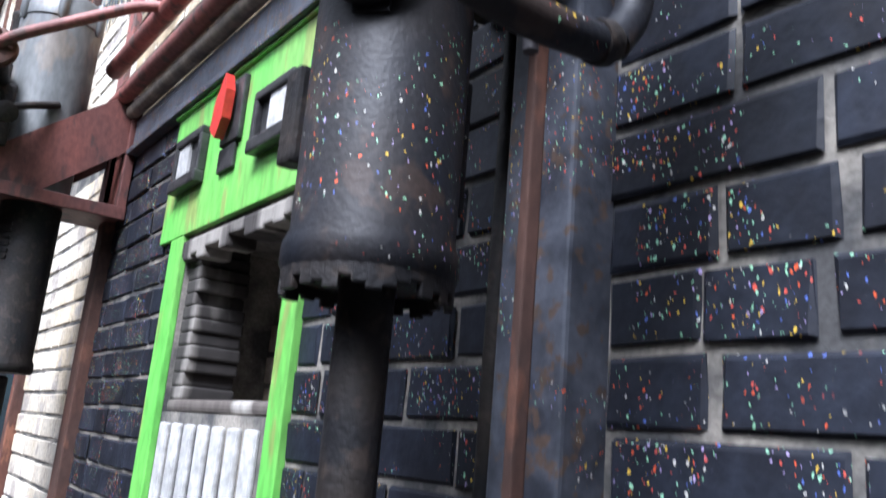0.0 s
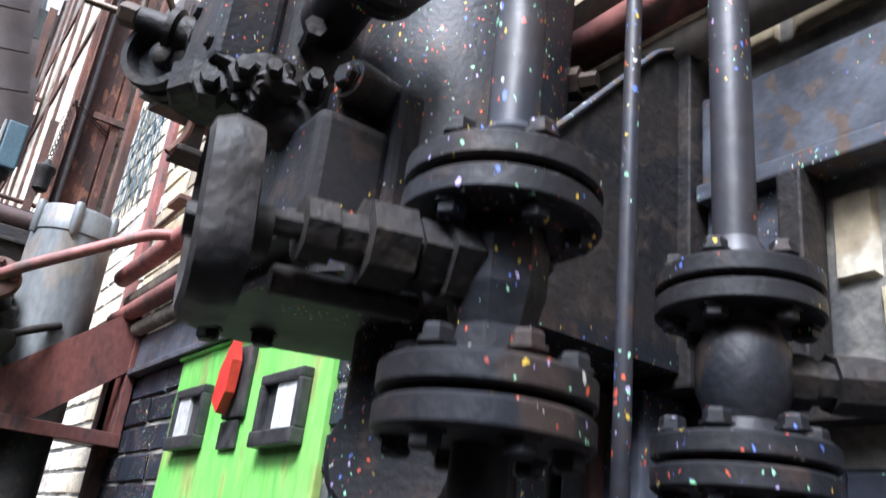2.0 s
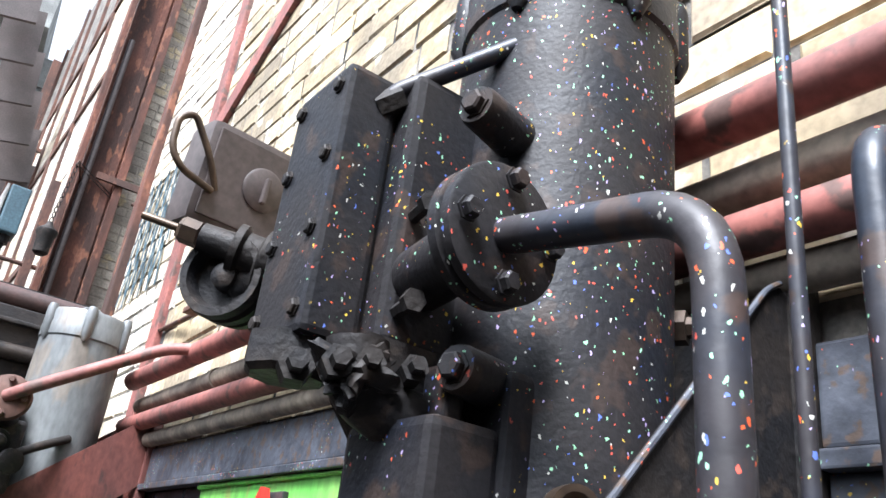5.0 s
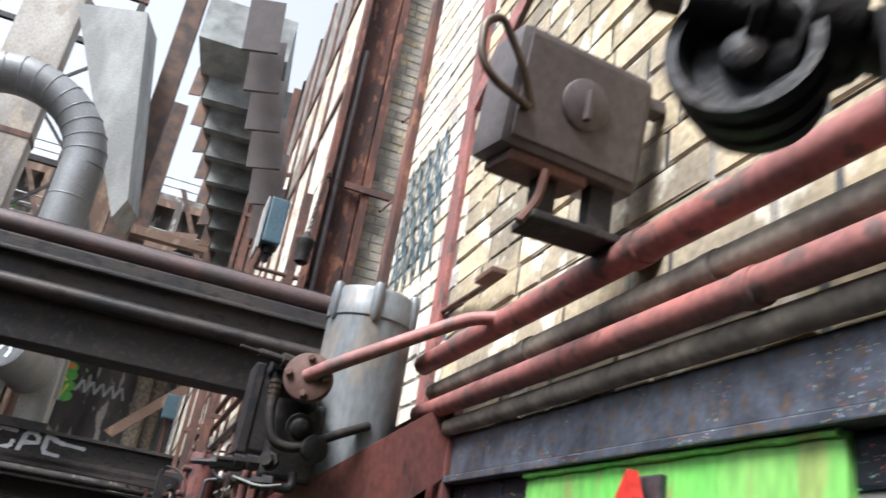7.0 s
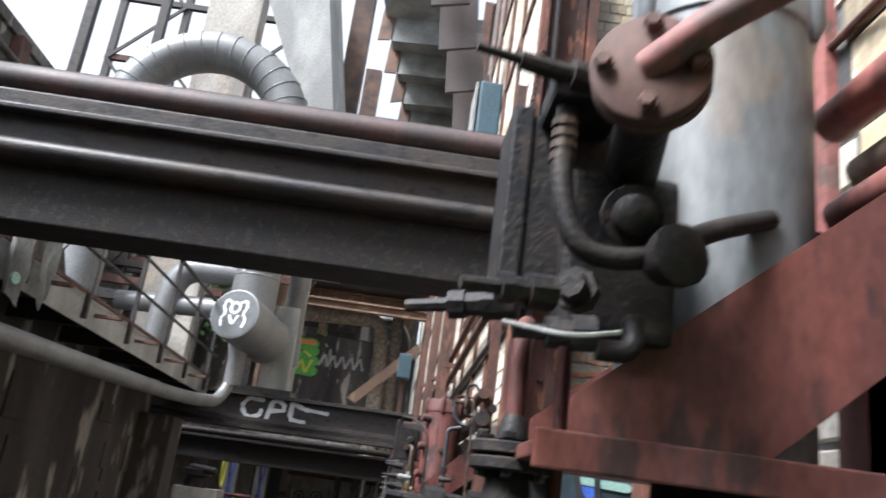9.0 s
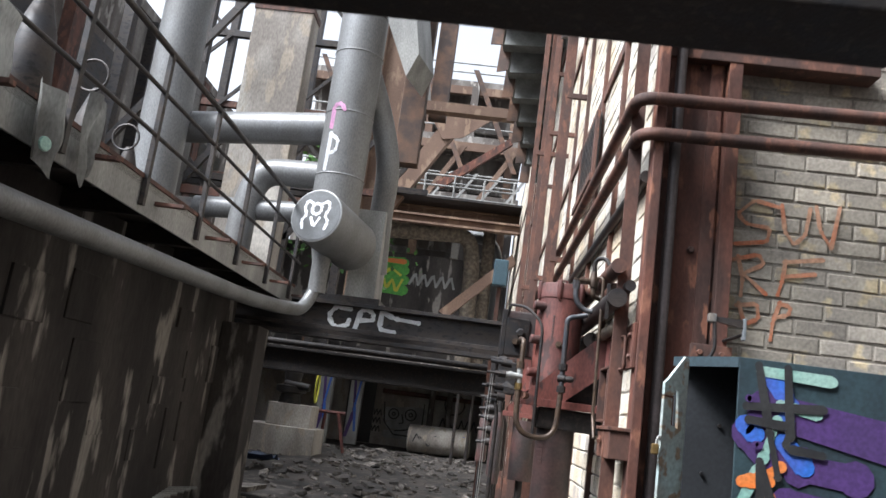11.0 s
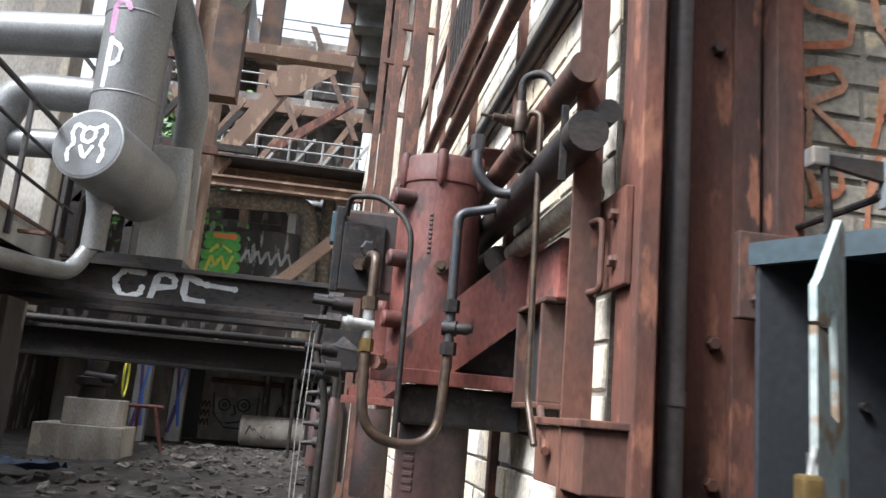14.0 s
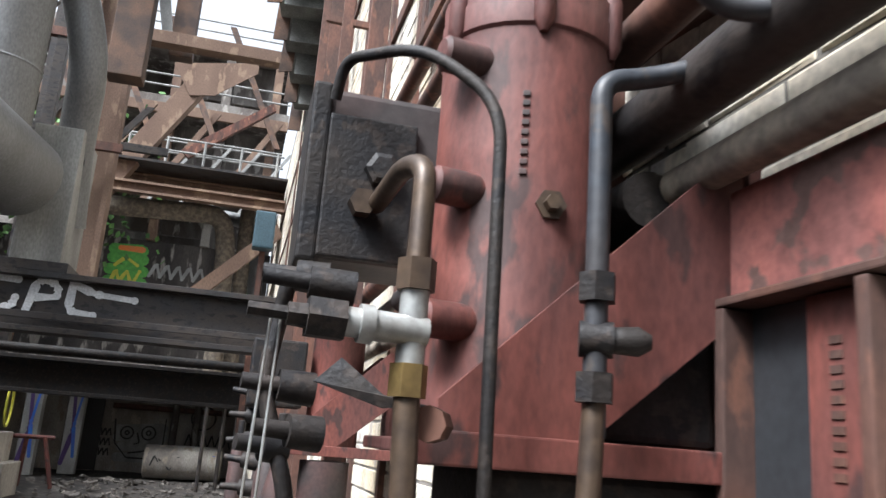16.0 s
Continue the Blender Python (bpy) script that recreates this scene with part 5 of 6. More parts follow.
for k in range(10):
    part("stamped_mark", B((0.798, 7.51, 1.645 + k * 0.017), (0.8, 7.53, 1.654 + k * 0.017)), RUST, hatchbox)
part("dark_back", B((0.812, 7.575, 1.605), (0.824, 7.69, 1.86)), SHADED_INSIDE, hatchbox)
part("latch", B((0.79, 7.455, 1.70), (0.80, 7.475, 1.75), 0.003), RUST, hatchbox)
part("strut", S([(0.78, 7.45, 1.59), (0.70, 7.1, 1.49)], 0.010, 0.02, 8), RUST, hatchbox)
run("bus_pipe", [(0.70, 33, 2.31), (0.70, 6.950, 2.31)], 0.036, RUST, "thick rusty pipe ending at the column", "pipes behind the red pump")
run("bus_pipe", [(0.765, 12, 2.225), (0.765, 6.97, 2.225)], 0.027, DARK_STEEL, "dark pipe behind the red pump", "pipes behind the red pump")
run("bus_pipe", [(0.70, 9.6, 2.15), (0.70, 6.912, 2.15)], 0.045, DARK_STEEL, "thick black pipe ending at the column", "pipes behind the red pump")
run("bus_pipe", [(0.76, 12, 2.06), (0.76, 7.05, 2.06)], 0.030, TAN_PIPE, "dusty lagged pipe behind the red pump", "pipes behind the red pump", wobble=0.1)
run("bus_pipe", [(0.715, 9.0, 2.035), (0.715, 7.80, 2.035)], 0.045, BLACK_PLAIN, "short thick black pipe behind the red pump", "pipes behind the red pump")
cap = base("pipe_clip", (0.73, 6.96, 2.1), "black steel clip strap on the pipe ends", "clip")
part("strap", B((0.655, 6.962, 2.05), (0.672, 6.968, 2.22), 0.002), BLACK_PLAIN, cap)
stop = base("stop_valve", (0.60, 7.3, 2.2), "small bronze stop valve on bent black tubes", "valve")
part("open_tube", S([(0.565, 7.47, 2.30), (0.565, 7.46, 2.20), (0.62, 7.46, 2.145), (0.70, 7.42, 2.15)], 0.0145, 0.05, 14), PIPE_SLATE, stop, smooth=True)
part("tube_nut", C((0.565, 7.47, 2.265), (0, 0, 1), [(0, 0.02), (0.045, 0.02)], 6), PIPE_SLATE, stop)
part("upright", S([(0.70, 7.30, 2.185), (0.625, 7.21, 2.19), (0.62, 7.21, 2.22), (0.62, 7.21, 2.30)], 0.012, 0.02, 12), BRONZE, stop, smooth=True)
part("body", C((0.62, 7.21, 2.235), (0, 0, 1), [(0, 0.018), (0.03, 0.024), (0.05, 0.018), (0.08, 0.015)], 14), BRONZE, stop, smooth=True)
part("bonnet", C((0.62, 7.21, 2.262), (-1, -0.1, 0.05), [(0, 0.016), (0.04, 0.016), (0.04, 0.011), (0.07, 0.010), (0.07, 0.004), (0.10, 0.004)], 10), BRONZE, stop, smooth=True)
part("hook_tube", S([(0.62, 7.21, 2.30), (0.62, 7.205, 2.38), (0.67, 7.17, 2.385), (0.695, 7.14, 2.32)], 0.011, 0.045, 12), BLACK_PLAIN, stop, smooth=True)
part("small_tube", S([(0.63, 7.22, 2.21), (0.64, 7.20, 2.29), (0.665, 7.18, 2.28), (0.67, 7.16, 1.60), (0.675, 7.10, 1.50)], 0.008, 0.02, 10), BRONZE, stop, smooth=True)
sheet = base("tin_sheet", (0.72, 8.05, 2.36), "small rusty tin sheet above the pump", "sheet")
part("sheet", prism([(0.62, 7.78, 2.385), (0.84, 7.70, 2.36), (0.84, 8.1, 2.42), (0.62, 8.1, 2.40)], (0, 0, 0.003)), RUST, sheet)
tbox = base("junction_box", (0.22, 15.25, 2.9), "small dark teal junction box on a post", "box")
part("case", B((0.135, 15.15, 3.50), (0.35, 15.35, 3.90), 0.02), TEAL_BOX, tbox)
part("post", B((0.22, 15.35, 0), (0.28, 15.41, 3.7), 0.004), RUST, tbox)
for i, (x, y, z0, z1, r) in enumerate(((0.62, 10.45, 2.2, 7.5, 0.05), (0.55, 11.5, 0, 7.5, 0.035), (0.62, 13.5, 0, 8, 0.06), (0.45, 12.2, 1.5, 7, 0.03))):
    e = base("ladder_post", (x, y, z0), "tall rusty post beside the wall", "post", "posts beside the long wall")
    part("shaft", B((x - r, y - r * 0.3, z0 if z0 < 1 else 0), (x + r, y + r * 0.3, z1), 0.004), RUST, e)
    for k in range(3):
        part("stay", B((x, y - 0.02, 3.0 + k * 1.6), (WX, y + 0.02, 3.05 + k * 1.6), 0.003), RUST, e)
win = base("window_grille", (0.8, 9.6, 3.5), "dark barred window grille standing off the wall", "grille")
part("frame", B((0.76, 9.06, 3.42), (0.79, 9.12, 3.95), 0.004), RUST, win)
part("frame", B((0.76, 10.0, 3.42), (0.79, 10.06, 3.95), 0.004), RUST, win)
part("shelf", B((0.74, 9.0, 3.36), (0.83, 10.1, 3.42), 0.004), RUST, win)
for k in range(8):
    part("bar", B((0.77, 9.15 + 0.11 * k, 3.42), (0.785, 9.19 + 0.11 * k, 3.95)), DARK_STEEL, win)
part("pane", B((0.80, 9.12, 3.42), (0.812, 10.0, 3.95)), BLACK_PLASTIC, win)

# blue box, horn and straps high on the column
bbox = base("junction_box", (0.45, 6.3, 3.5), "blue-grey steel junction box on a post", "box")
part("case", B((0.398, 6.20, 3.67), (0.53, 6.40, 4.02), 0.012), TEAL_BOX, bbox)
part("side_plate", B((0.372, 6.22, 3.62), (0.388, 6.52, 4.02), 0.004), PALE_GREY, bbox)
part("arm", S([(0.46, 6.40, 3.75), (0.46, 7.06, 3.75), (0.90, 7.06, 3.75)], 0.02, 0.03, 8), RUST, bbox)
part("glands", C((0.46, 6.30, 3.67), (0, 0, -1), [(0, 0.05), (0.06, 0.045), (0.06, 0.025), (0.12, 0.02)], 14), BLACK_PLAIN, bbox)
horn = base("signal_lamp", (0.749, 6.6, 3.9), "black caged signal lamp hanging on a chain", "lamp")
LX, LZ = 0.749, 3.852
part("cage", C((LX, 6.6, LZ - 0.14), (0, 0, 1), [(0, 0.03), (0.02, 0.055), (0.14, 0.06), (0.17, 0.075), (0.20, 0.075), (0.24, 0.03), (0.27, 0.02)], 18), BLACK_PLAIN, horn, smooth=True)
for k in range(12):
    f = k / 11
    cx, cz = LX + (0.794 - LX) * f, LZ + 0.15 + (4.50 - LZ - 0.15) * f
    part("chain_link", S([(cx + 0.012 * math.cos(a), 6.6 + (0.012 * math.cos(a) if k % 2 else 0), cz + 0.022 * math.sin(a)) for a in (2 * math.pi * j / 10 for j in range(11))], 0.004, 0.004, 6), BLACK_PLAIN, horn)
for dz in (0.0, 0.03):
    part("wire", S([(0.79, 6.6, 4.51 + dz), (1.27, 7.118, 4.50 + dz)], 0.004, 0.01, 6), BLACK_PLAIN, horn)
part("hook", S([(0.794, 6.6, 4.49), (0.80, 6.63, 4.56), (0.90, 7.0, 4.56)], 0.010, 0.02, 8), RUST, horn)
strap = base("strap_bars", (1.0, 6.7, 4.3), "rusty flat bars across the brick wall", "bar")
part("bar", B((1.0, 6.96, 4.62), (1.45, 6.99, 4.68), 0.003), RUST, strap)
part("bar", S([(1.45, 6.96, 4.65), (1.32, 6.86, 4.45)], 0.014, 0.01, 6), RUST, strap)
part("bar", S([(1.5, 6.96, 5.6), (1.36, 6.86, 5.35)], 0.014, 0.01, 6), RUST, strap)
ledge = tagged(part("trim_ledge", B((0.84, 6.98, 3.42), (1.9, 7.12, 3.52), 0.004), RUST), "rusty steel ledge on the brick wall", "ledge", kind="structure")

# ---- overhead beams ----
b1 = base("crane_beam", (-1.5, 4.5, 2.3), "oily dark steel beam with a pipe on top across the alley", "beam", kind="structure")
part("girder", B((-6.0, 4.46, 2.50), (0.84, 4.62, 2.745), 0.006), DARK_STEEL, b1)
part("rib", B((-6.0, 4.41, 2.655), (0.84, 4.46, 2.675), 0.005), DARK_STEEL, b1)
part("lower_girder", B((-6.0, 4.50, 2.31), (0.84, 4.72, 2.50), 0.006), BLACK_PLAIN, b1)
part("lower_rib", S([(-6.0, 4.455, 2.535), (0.84, 4.455, 2.535)], 0.035, 0.01, 14), DARK_STEEL, b1, smooth=True)
part("top_pipe", S([(-6.0, 4.50, 2.795), (0.84, 4.50, 2.795)], 0.052, 0.01, 18, 0.05), SOOTY_RED, b1, smooth=True)
part("cap_strip", B((-6.0, 4.50, 2.84), (0.84, 4.66, 2.856), 0.003), BLACK_PLAIN, b1)
b2 = base("portal_beam", (-1.5, 14.3, 2.3), "dark riveted steel beam with white sprayed letters", "beam", kind="structure")
part("beam", i_beam(-6.0, 0.84, 14.45, 2.33, 2.86, 0.30, 0.03, 0.05), DARK_STEEL, b2)
part("lower_angle", B((-6.0, 14.28, 2.44), (0.84, 14.31, 2.50), 0.004), DARK_STEEL, b2)
part("under_beam", i_beam(-6.0, 0.84, 16.3, 1.86, 2.25, 0.3, 0.03, 0.04), BLACK_PLAIN, b2)
part("under_pipe", S([(-6.0, 15.9, 2.3), (0.84, 15.9, 2.3)], 0.05, 0.01, 12), BLACK_PLAIN, b2, smooth=True)
web = lambda u, v: Vector((u, 14.42, v))
strokes("white_letters", b2, WHITE_PAINT, [[(-1.80, 2.78), (-2.0, 2.80), (-2.1, 2.66), (-2.0, 2.50), (-1.82, 2.54), (-1.80, 2.62)],
                                           [(-1.70, 2.52), (-1.64, 2.80), (-1.48, 2.78), (-1.45, 2.66), (-1.64, 2.64)],
                                           [(-1.35, 2.80), (-1.36, 2.55), (-1.15, 2.53)], [(-1.34, 2.79), (-1.15, 2.72), (-0.82, 2.70)]], web, 0.075)

# ---- plant on the left: duct, drum, cubicle ----
duct = base("process_duct", (-2.12, 13.75, 2.9), "tall grey lagged duct with a drum at its foot", "duct")
part("shaft", C((-2.12, 13.78, 3.75), (0, 0, 1), [(0, 0.33), (0.02, 0.335), (3.1, 0.335)], 36), DUCT, duct, smooth=True)
for z in (4.45, 5.35, 6.25):
    part("seam", C((-2.12, 13.78, z), (0, 0, 1), [(0, 0.338), (0.012, 0.345), (0.024, 0.338)], 36), DUCT, duct, smooth=True)
drum = part("drum", C((-2.20, 13.08, 3.765), (0.30, 1.0, -0.12), [(0, 0.345), (0.008, 0.36), (1.15, 0.36), (1.2, 0.32)], 40), DUCT, duct, smooth=True)
part("foot_pipe", C((-2.18, 13.75, 2.86), (0, 0, 1), [(0, 0.12), (0.4, 0.12), (0.6, 0.16)], 22), DUCT, duct, smooth=True)
part("end_plate", C(Vector((-2.20, 13.08, 3.765)) - Vector((0.30, 1.0, -0.12)).normalized() * 0.003, (0.30, 1.0, -0.12), [(0, 0.335), (0.003, 0.342)], 40), DISC_GREY, drum, "dark grey end plate")
_d = Vector((0.30, 1.0, -0.12)).normalized()
_r = Vector((_d.y, -_d.x, 0)).normalized()
_u = _r.cross(_d)
disc = lambda u, v: Vector((-2.20, 13.08, 3.765)) - _d * 0.008 + _r * u + _u * v
strokes("white_emblem", drum, WHITE_PAINT, [[(-0.16, -0.18), (-0.19, -0.08), (-0.13, 0.0), (-0.18, 0.10), (-0.15, 0.20), (-0.07, 0.16)], [(0.16, -0.18), (0.19, -0.08), (0.13, 0.0), (0.18, 0.10), (0.15, 0.20), (0.07, 0.16)],
                                            [(-0.06, 0.04), (-0.07, 0.12), (0.0, 0.17), (0.07, 0.12), (0.06, 0.04), (0.0, 0.0), (-0.06, 0.04)], [(-0.06, -0.04), (0.0, -0.16), (0.06, -0.04)]], disc, 0.045)
shaft_face = lambda u, v: Vector((-2.12 + 0.345 * math.sin(u), 13.78 - 0.345 * math.cos(u), v))
strokes("white_letter", duct, WHITE_PAINT, [[(-0.5, 4.5), (-0.45, 5.02)], [(-0.45, 5.0), (-0.1, 4.92), (-0.15, 4.76), (-0.45, 4.72)]], shaft_face, 0.05)
strokes("pink_letter", duct, PINK_PAINT, [[(-0.5, 5.1), (-0.48, 5.42), (-0.2, 5.45), (-0.05, 5.36)]], shaft_face, 0.06)
for i, pts in enumerate(([(-2.3, 13.9, 5.22), (-4.6, 14.2, 5.1)], [(-2.3, 13.9, 4.52), (-3.3, 14.0, 4.52), (-3.45, 14.0, 3.9), (-3.45, 14.0, 2.7)], [(-2.4, 13.95, 3.98), (-4.2, 14.2, 3.95)])):
    part("side_branch", S(pts, (0.23, 0.19, 0.15)[i], 0.45, 22), DUCT, duct, smooth=True)
part("elbow", S([(-2.0, 13.9, 6.2), (-1.75, 14.3, 5.6), (-1.55, 14.4, 4.9), (-1.62, 14.7, 4.2), (-1.6, 14.9, 3.4)], 0.17, 0.35, 22), DUCT, duct, smooth=True)
cub = base("control_cubicle", (-1.75, 14.6, 2.88), "pale grey sheet steel control cubicle", "cubicle")
part("case", B((-1.93, 14.45, 2.95), (-1.50, 15.2, 4.25), 0.012, Matrix.Rotation(radians(0), 4, "Z")), PALE_GREY, cub)
part("handle", B((-1.50, 14.62, 3.95), (-1.49, 14.65, 4.12), 0.003), BLACK_PLASTIC, cub)
part("plinth", B((-2.5, 14.3, 2.86), (-1.4, 15.3, 2.95), 0.004), DARK_STEEL, cub)
arc = [(-3.42 + 1.30 * math.cos(a), 13.78, 6.85 + 1.25 * math.sin(a)) for a in (math.pi * k / 16 for k in range(17))]
part("top_bend", S(arc + [(-4.72, 13.78, 2.42)], 0.33, 0.12, 28), DUCT, duct, smooth=True)
for k in range(1, 16):
    a = math.pi * k / 16
    part("seam", C((-3.42 + 1.30 * math.cos(a), 13.78, 6.85 + 1.25 * math.sin(a)), (-math.sin(a), 0, math.cos(a)), [(-0.012, 0.332), (0, 0.342), (0.012, 0.332)], 28), DUCT, duct, smooth=True)
for x, y, r, z1 in ((-6.3, 17.5, 0.45, 7.5),):
    e = base("standing_tank", (x, y, 2.4), "tall grey upright tank behind the walkway", "tank", "tanks behind the walkway")
    part("shell", C((x, y, 2.4), (0, 0, 1), [(0, r), (0.03, r * 1.01), (z1 - 2.4, r)], 34), DUCT, e, smooth=True)
    for z in (3.6, 5.2, 6.8):
        part("hoop", C((x, y, z), (0, 0, 1), [(0, r), (0.02, r * 1.02), (0.04, r)], 34), DUCT, e, smooth=True)

# ---- walkway on the left ----
WKX = -2.6
deck = base("walkway", (WKX, 8, 2.9), "steel walkway with bent rusty railings along the alley", "walkway", kind="structure")
part("deck", B((-6.0, 6.4, 2.90), (WKX, 14.2, 2.94)), DARK_STEEL, deck)
part("fascia", B((WKX - 0.02, 6.0, 2.70), (WKX, 14.2, 2.985), 0.004), PALE_GREY, deck)
part("kick_plate", B((WKX + 0.002, 6.0, 2.955), (WKX + 0.016, 14.2, 2.99), 0.003), RUST, deck)
for k in range(7):
    y = 6.5 + 1.22 * k
    part("post", B((WKX + 0.005, y, 2.75), (WKX + 0.045, y + 0.05, 3.98), 0.003), DARK_STEEL, deck)
    part("outrigger", B((WKX, y + 0.3, 2.82), (WKX + 0.24, y + 0.36, 2.85), 0.003), RUST, deck)
    part("joist", B((-5.9, y + 0.28, 2.72), (WKX - 0.02, y + 0.38, 2.90), 0.003), DARK_STEEL, deck)
for z, r in ((3.98, 0.026), (3.65, 0.018), (3.30, 0.018)):
    part("rail", S([(WKX + 0.025, 6.0, z), (WKX + 0.025, 10.0, z + 0.01), (WKX + 0.03, 14.2, z)], r, 0.05, 10), DARK_STEEL, deck, smooth=True)
run("under_pipe", [(-2.58, 5.6, 2.27), (-2.58, 12.1, 2.50), (-2.42, 12.9, 2.53), (-2.30, 13.6, 2.60), (-2.20, 13.75, 2.90)], 0.085, DUCT, "grey lagged pipe under the walkway", bend=0.4)
rags = base("torn_lagging", (-2.5, 7.6, 2.9), "torn pale cloth and lagging hanging from the walkway", "lagging")


def hanging_cloth(y, x, ztop, wide, tall, seed):
    bm = bmesh.new()
    n, m = 10, 14
    g = []
    for i in range(n + 1):
        row = []
        for j in range(m + 1):
            u, v = i / n, j / m
            w = noise.noise((u * 3.1 + seed, v * 2.0, seed * 1.7))
            row.append(bm.verts.new((x + 0.05 * w + 0.03 * math.sin(u * 9 + seed), y + (u - 0.5) * wide * (1 - 0.35 * v + 0.2 * w), ztop - tall * v * (0.85 + 0.3 * noise.noise((u * 2.3, seed, 0))))))
        g.append(row)
    for i in range(n):
        for j in range(m):
            bm.faces.new((g[i][j], g[i + 1][j], g[i + 1][j + 1], g[i][j + 1]))
    bmesh.ops.solidify(bm, geom=bm.faces[:], thickness=0.006)
    return bm


part("cloth", hanging_cloth(7.45, WKX + 0.10, 3.05, 0.42, 0.55, 2), PALE_GREY, rags, smooth=True)
part("cloth", hanging_cloth(7.95, WKX + 0.08, 3.20, 0.22, 0.62, 5), PALE_GREY, rags, "crumpled pale strip", smooth=True)
part("cloth", hanging_cloth(6.75, WKX + 0.12, 3.25, 0.50, 0.60, 9), PALE_GREY, rags, smooth=True)
part("paint_splash", C((WKX + 0.125, 7.40, 2.70), (1, -0.3, 0), [(0, 0.045), (0.012, 0.04)], 14), CYAN_PAINT, rags, "teal paint splash")
for i in range(3):
    x, y = -3.4 - 0.5 * i, 8.5 + 1.9 * i
    e = base("gate_valve", (x, y, 2.94), "gate valve with a round hand wheel on the walkway", "valve", "valves on the walkway")
    part("body", C((x, y, 2.94), (0, 0, 1), [(0, 0.16), (0.3, 0.12), (0.5, 0.18), (0.9, 0.14), (1.2, 0.05)], 18), DARK_STEEL, e, smooth=True)
    part("hand_wheel", S([(x + 0.16 * math.cos(a), y - 0.16, 4.22 + 0.16 * math.sin(a)) for a in (2 * math.pi * k / 16 for k in range(17))], 0.014, 0.01, 8), DARK_STEEL, e)

# ---- dark wall under the walkway ----
wall_left = tagged(part("wall_left", B((-3.7, 3.0, -0.1), (-3.35, 14.2, 2.88)), DARK_PLASTER), "sooty crumbling plaster wall under the walkway, darkened for shade", "wall", kind="structure")
bm = bmesh.new()
rnd = random.Random(7)
for k in range(36):
    y = 4.5 + 9.4 * rnd.random()
    z = 0.2 + 1.9 * rnd.random()
    w, h = 0.08 + 0.5 * rnd.random(), 0.1 + 0.6 * rnd.random()
    solid(bm, (-3.35 - 0.01, y, z), (-3.35 + 0.012 + 0.02 * rnd.random(), y + w, min(z + h, 2.3)), 0.008)
part("loose_plaster", bm, DARK_PLASTER, wall_left)
pier = tagged(part("wall_pier", B((-3.35, 13.7, -0.1), (-2.85, 14.25, 2.33), 0.02), DARK_PLASTER), "stained concrete pier with graffiti", "pier", kind="structure")
wall_behind = tagged(part("wall_behind", B((-9.0, -4.0, -0.1), (1.14, -3.8, 6.0)), DARK_PLASTER), "plain sooty wall", "wall", kind="structure")
plant_hall = base("plant_hall", (-8.6, 25, 0), "grey concrete hall behind the plant, shade of its openings drawn as dark sheets", "building", kind="structure")
part("wall", B((-8.9, 13.0, 4.5), (-8.6, 36.0, 9.6)), CONCRETE, plant_hall)
part("parapet", B((-8.95, 13.0, 9.6), (-8.5, 36.0, 9.85), 0.01), CONCRETE, plant_hall)
for k in range(7):
    part("rib", B((-8.6, 13.6 + 3.4 * k, 4.5), (-8.35, 14.0 + 3.4 * k, 9.6), 0.01), RUST if k % 2 else DARK_STEEL, plant_hall)
# Dark sheets on the solid wall stand in for shaded openings.
for k in range(6):
    part("opening_shade", B((-8.598, 14.6 + 3.4 * k, 6.0), (-8.58, 16.4 + 3.4 * k, 8.2), 0.004), DARK_STEEL, plant_hall)
wall_west = tagged(part("wall_west", B((-9.2, -4.0, -0.1), (-9.0, 36.3, 4.5)), DARK_PLASTER), "sooty outer wall behind the plant", "wall", kind="structure")
roof_left = tagged(part("ceiling", B((-9.0, -4.0, 2.90), (-2.7, 5.95, 2.96)), DARK_STEEL), "dark steel platform", "ceiling", kind="structure")
# ---- far end ----
block = base("machine_plinth", (-4.6, 24.3, 0), "stepped concrete machine plinth with graffiti", "plinth")
part("lower_block", B((-5.7, 24.0, -0.05), (-3.85, 25.4, 0.68), 0.02), BRIGHTENED_LIMEWASH, block)
part("upper_block", B((-5.2, 24.2, 0.68), (-4.05, 25.2, 1.25), 0.02), BRIGHTENED_LIMEWASH, block)
mach = base("old_machine", (-4.6, 24.6, 1.25), "rusty old valve gear with a yellow hand wheel", "machine")
part("body", C((-4.75, 24.6, 1.25), (0, 0, 1), [(0, 0.3), (0.25, 0.25), (0.3, 0.4), (0.45, 0.4), (0.5, 0.2), (0.8, 0.25), (1.1, 0.15)], 18), BLACK_PLAIN, mach, smooth=True)
part("arm", rod((-4.9, 24.4, 1.75), (-4.2, 24.3, 1.7), 0.10, 12), BLACK_PLAIN, mach, smooth=True)
part("hand_wheel", S([(-4.02, 24.3 + 0.22 * math.cos(a), 1.78 + 0.42 * math.sin(a)) for a in (2 * math.pi * k / 18 for k in range(19))], 0.025, 0.02, 8), YELLOW_PAINT, mach, "yellow hand wheel")
frame_ = base("tripod_stand", (-4.6, 27.5, 0), "red painted steel trestle by the doorway", "trestle")
for a, b in (((-4.9, 27.5, 0), (-4.6, 27.5, 1.15)), ((-3.6, 27.5, 0), (-3.9, 27.5, 1.15)), ((-4.75, 27.6, 1.12), (-3.7, 27.6, 1.12)), ((-4.4, 27.9, 0), (-4.3, 27.6, 1.15))):
    part("leg", rod(a, b, 0.05, 8), RED_PAINT, frame_)
oldtank = base("lying_tank", (-1.1, 32, 0.4), "pale concrete tank lying on the floor, covered in graffiti", "tank")
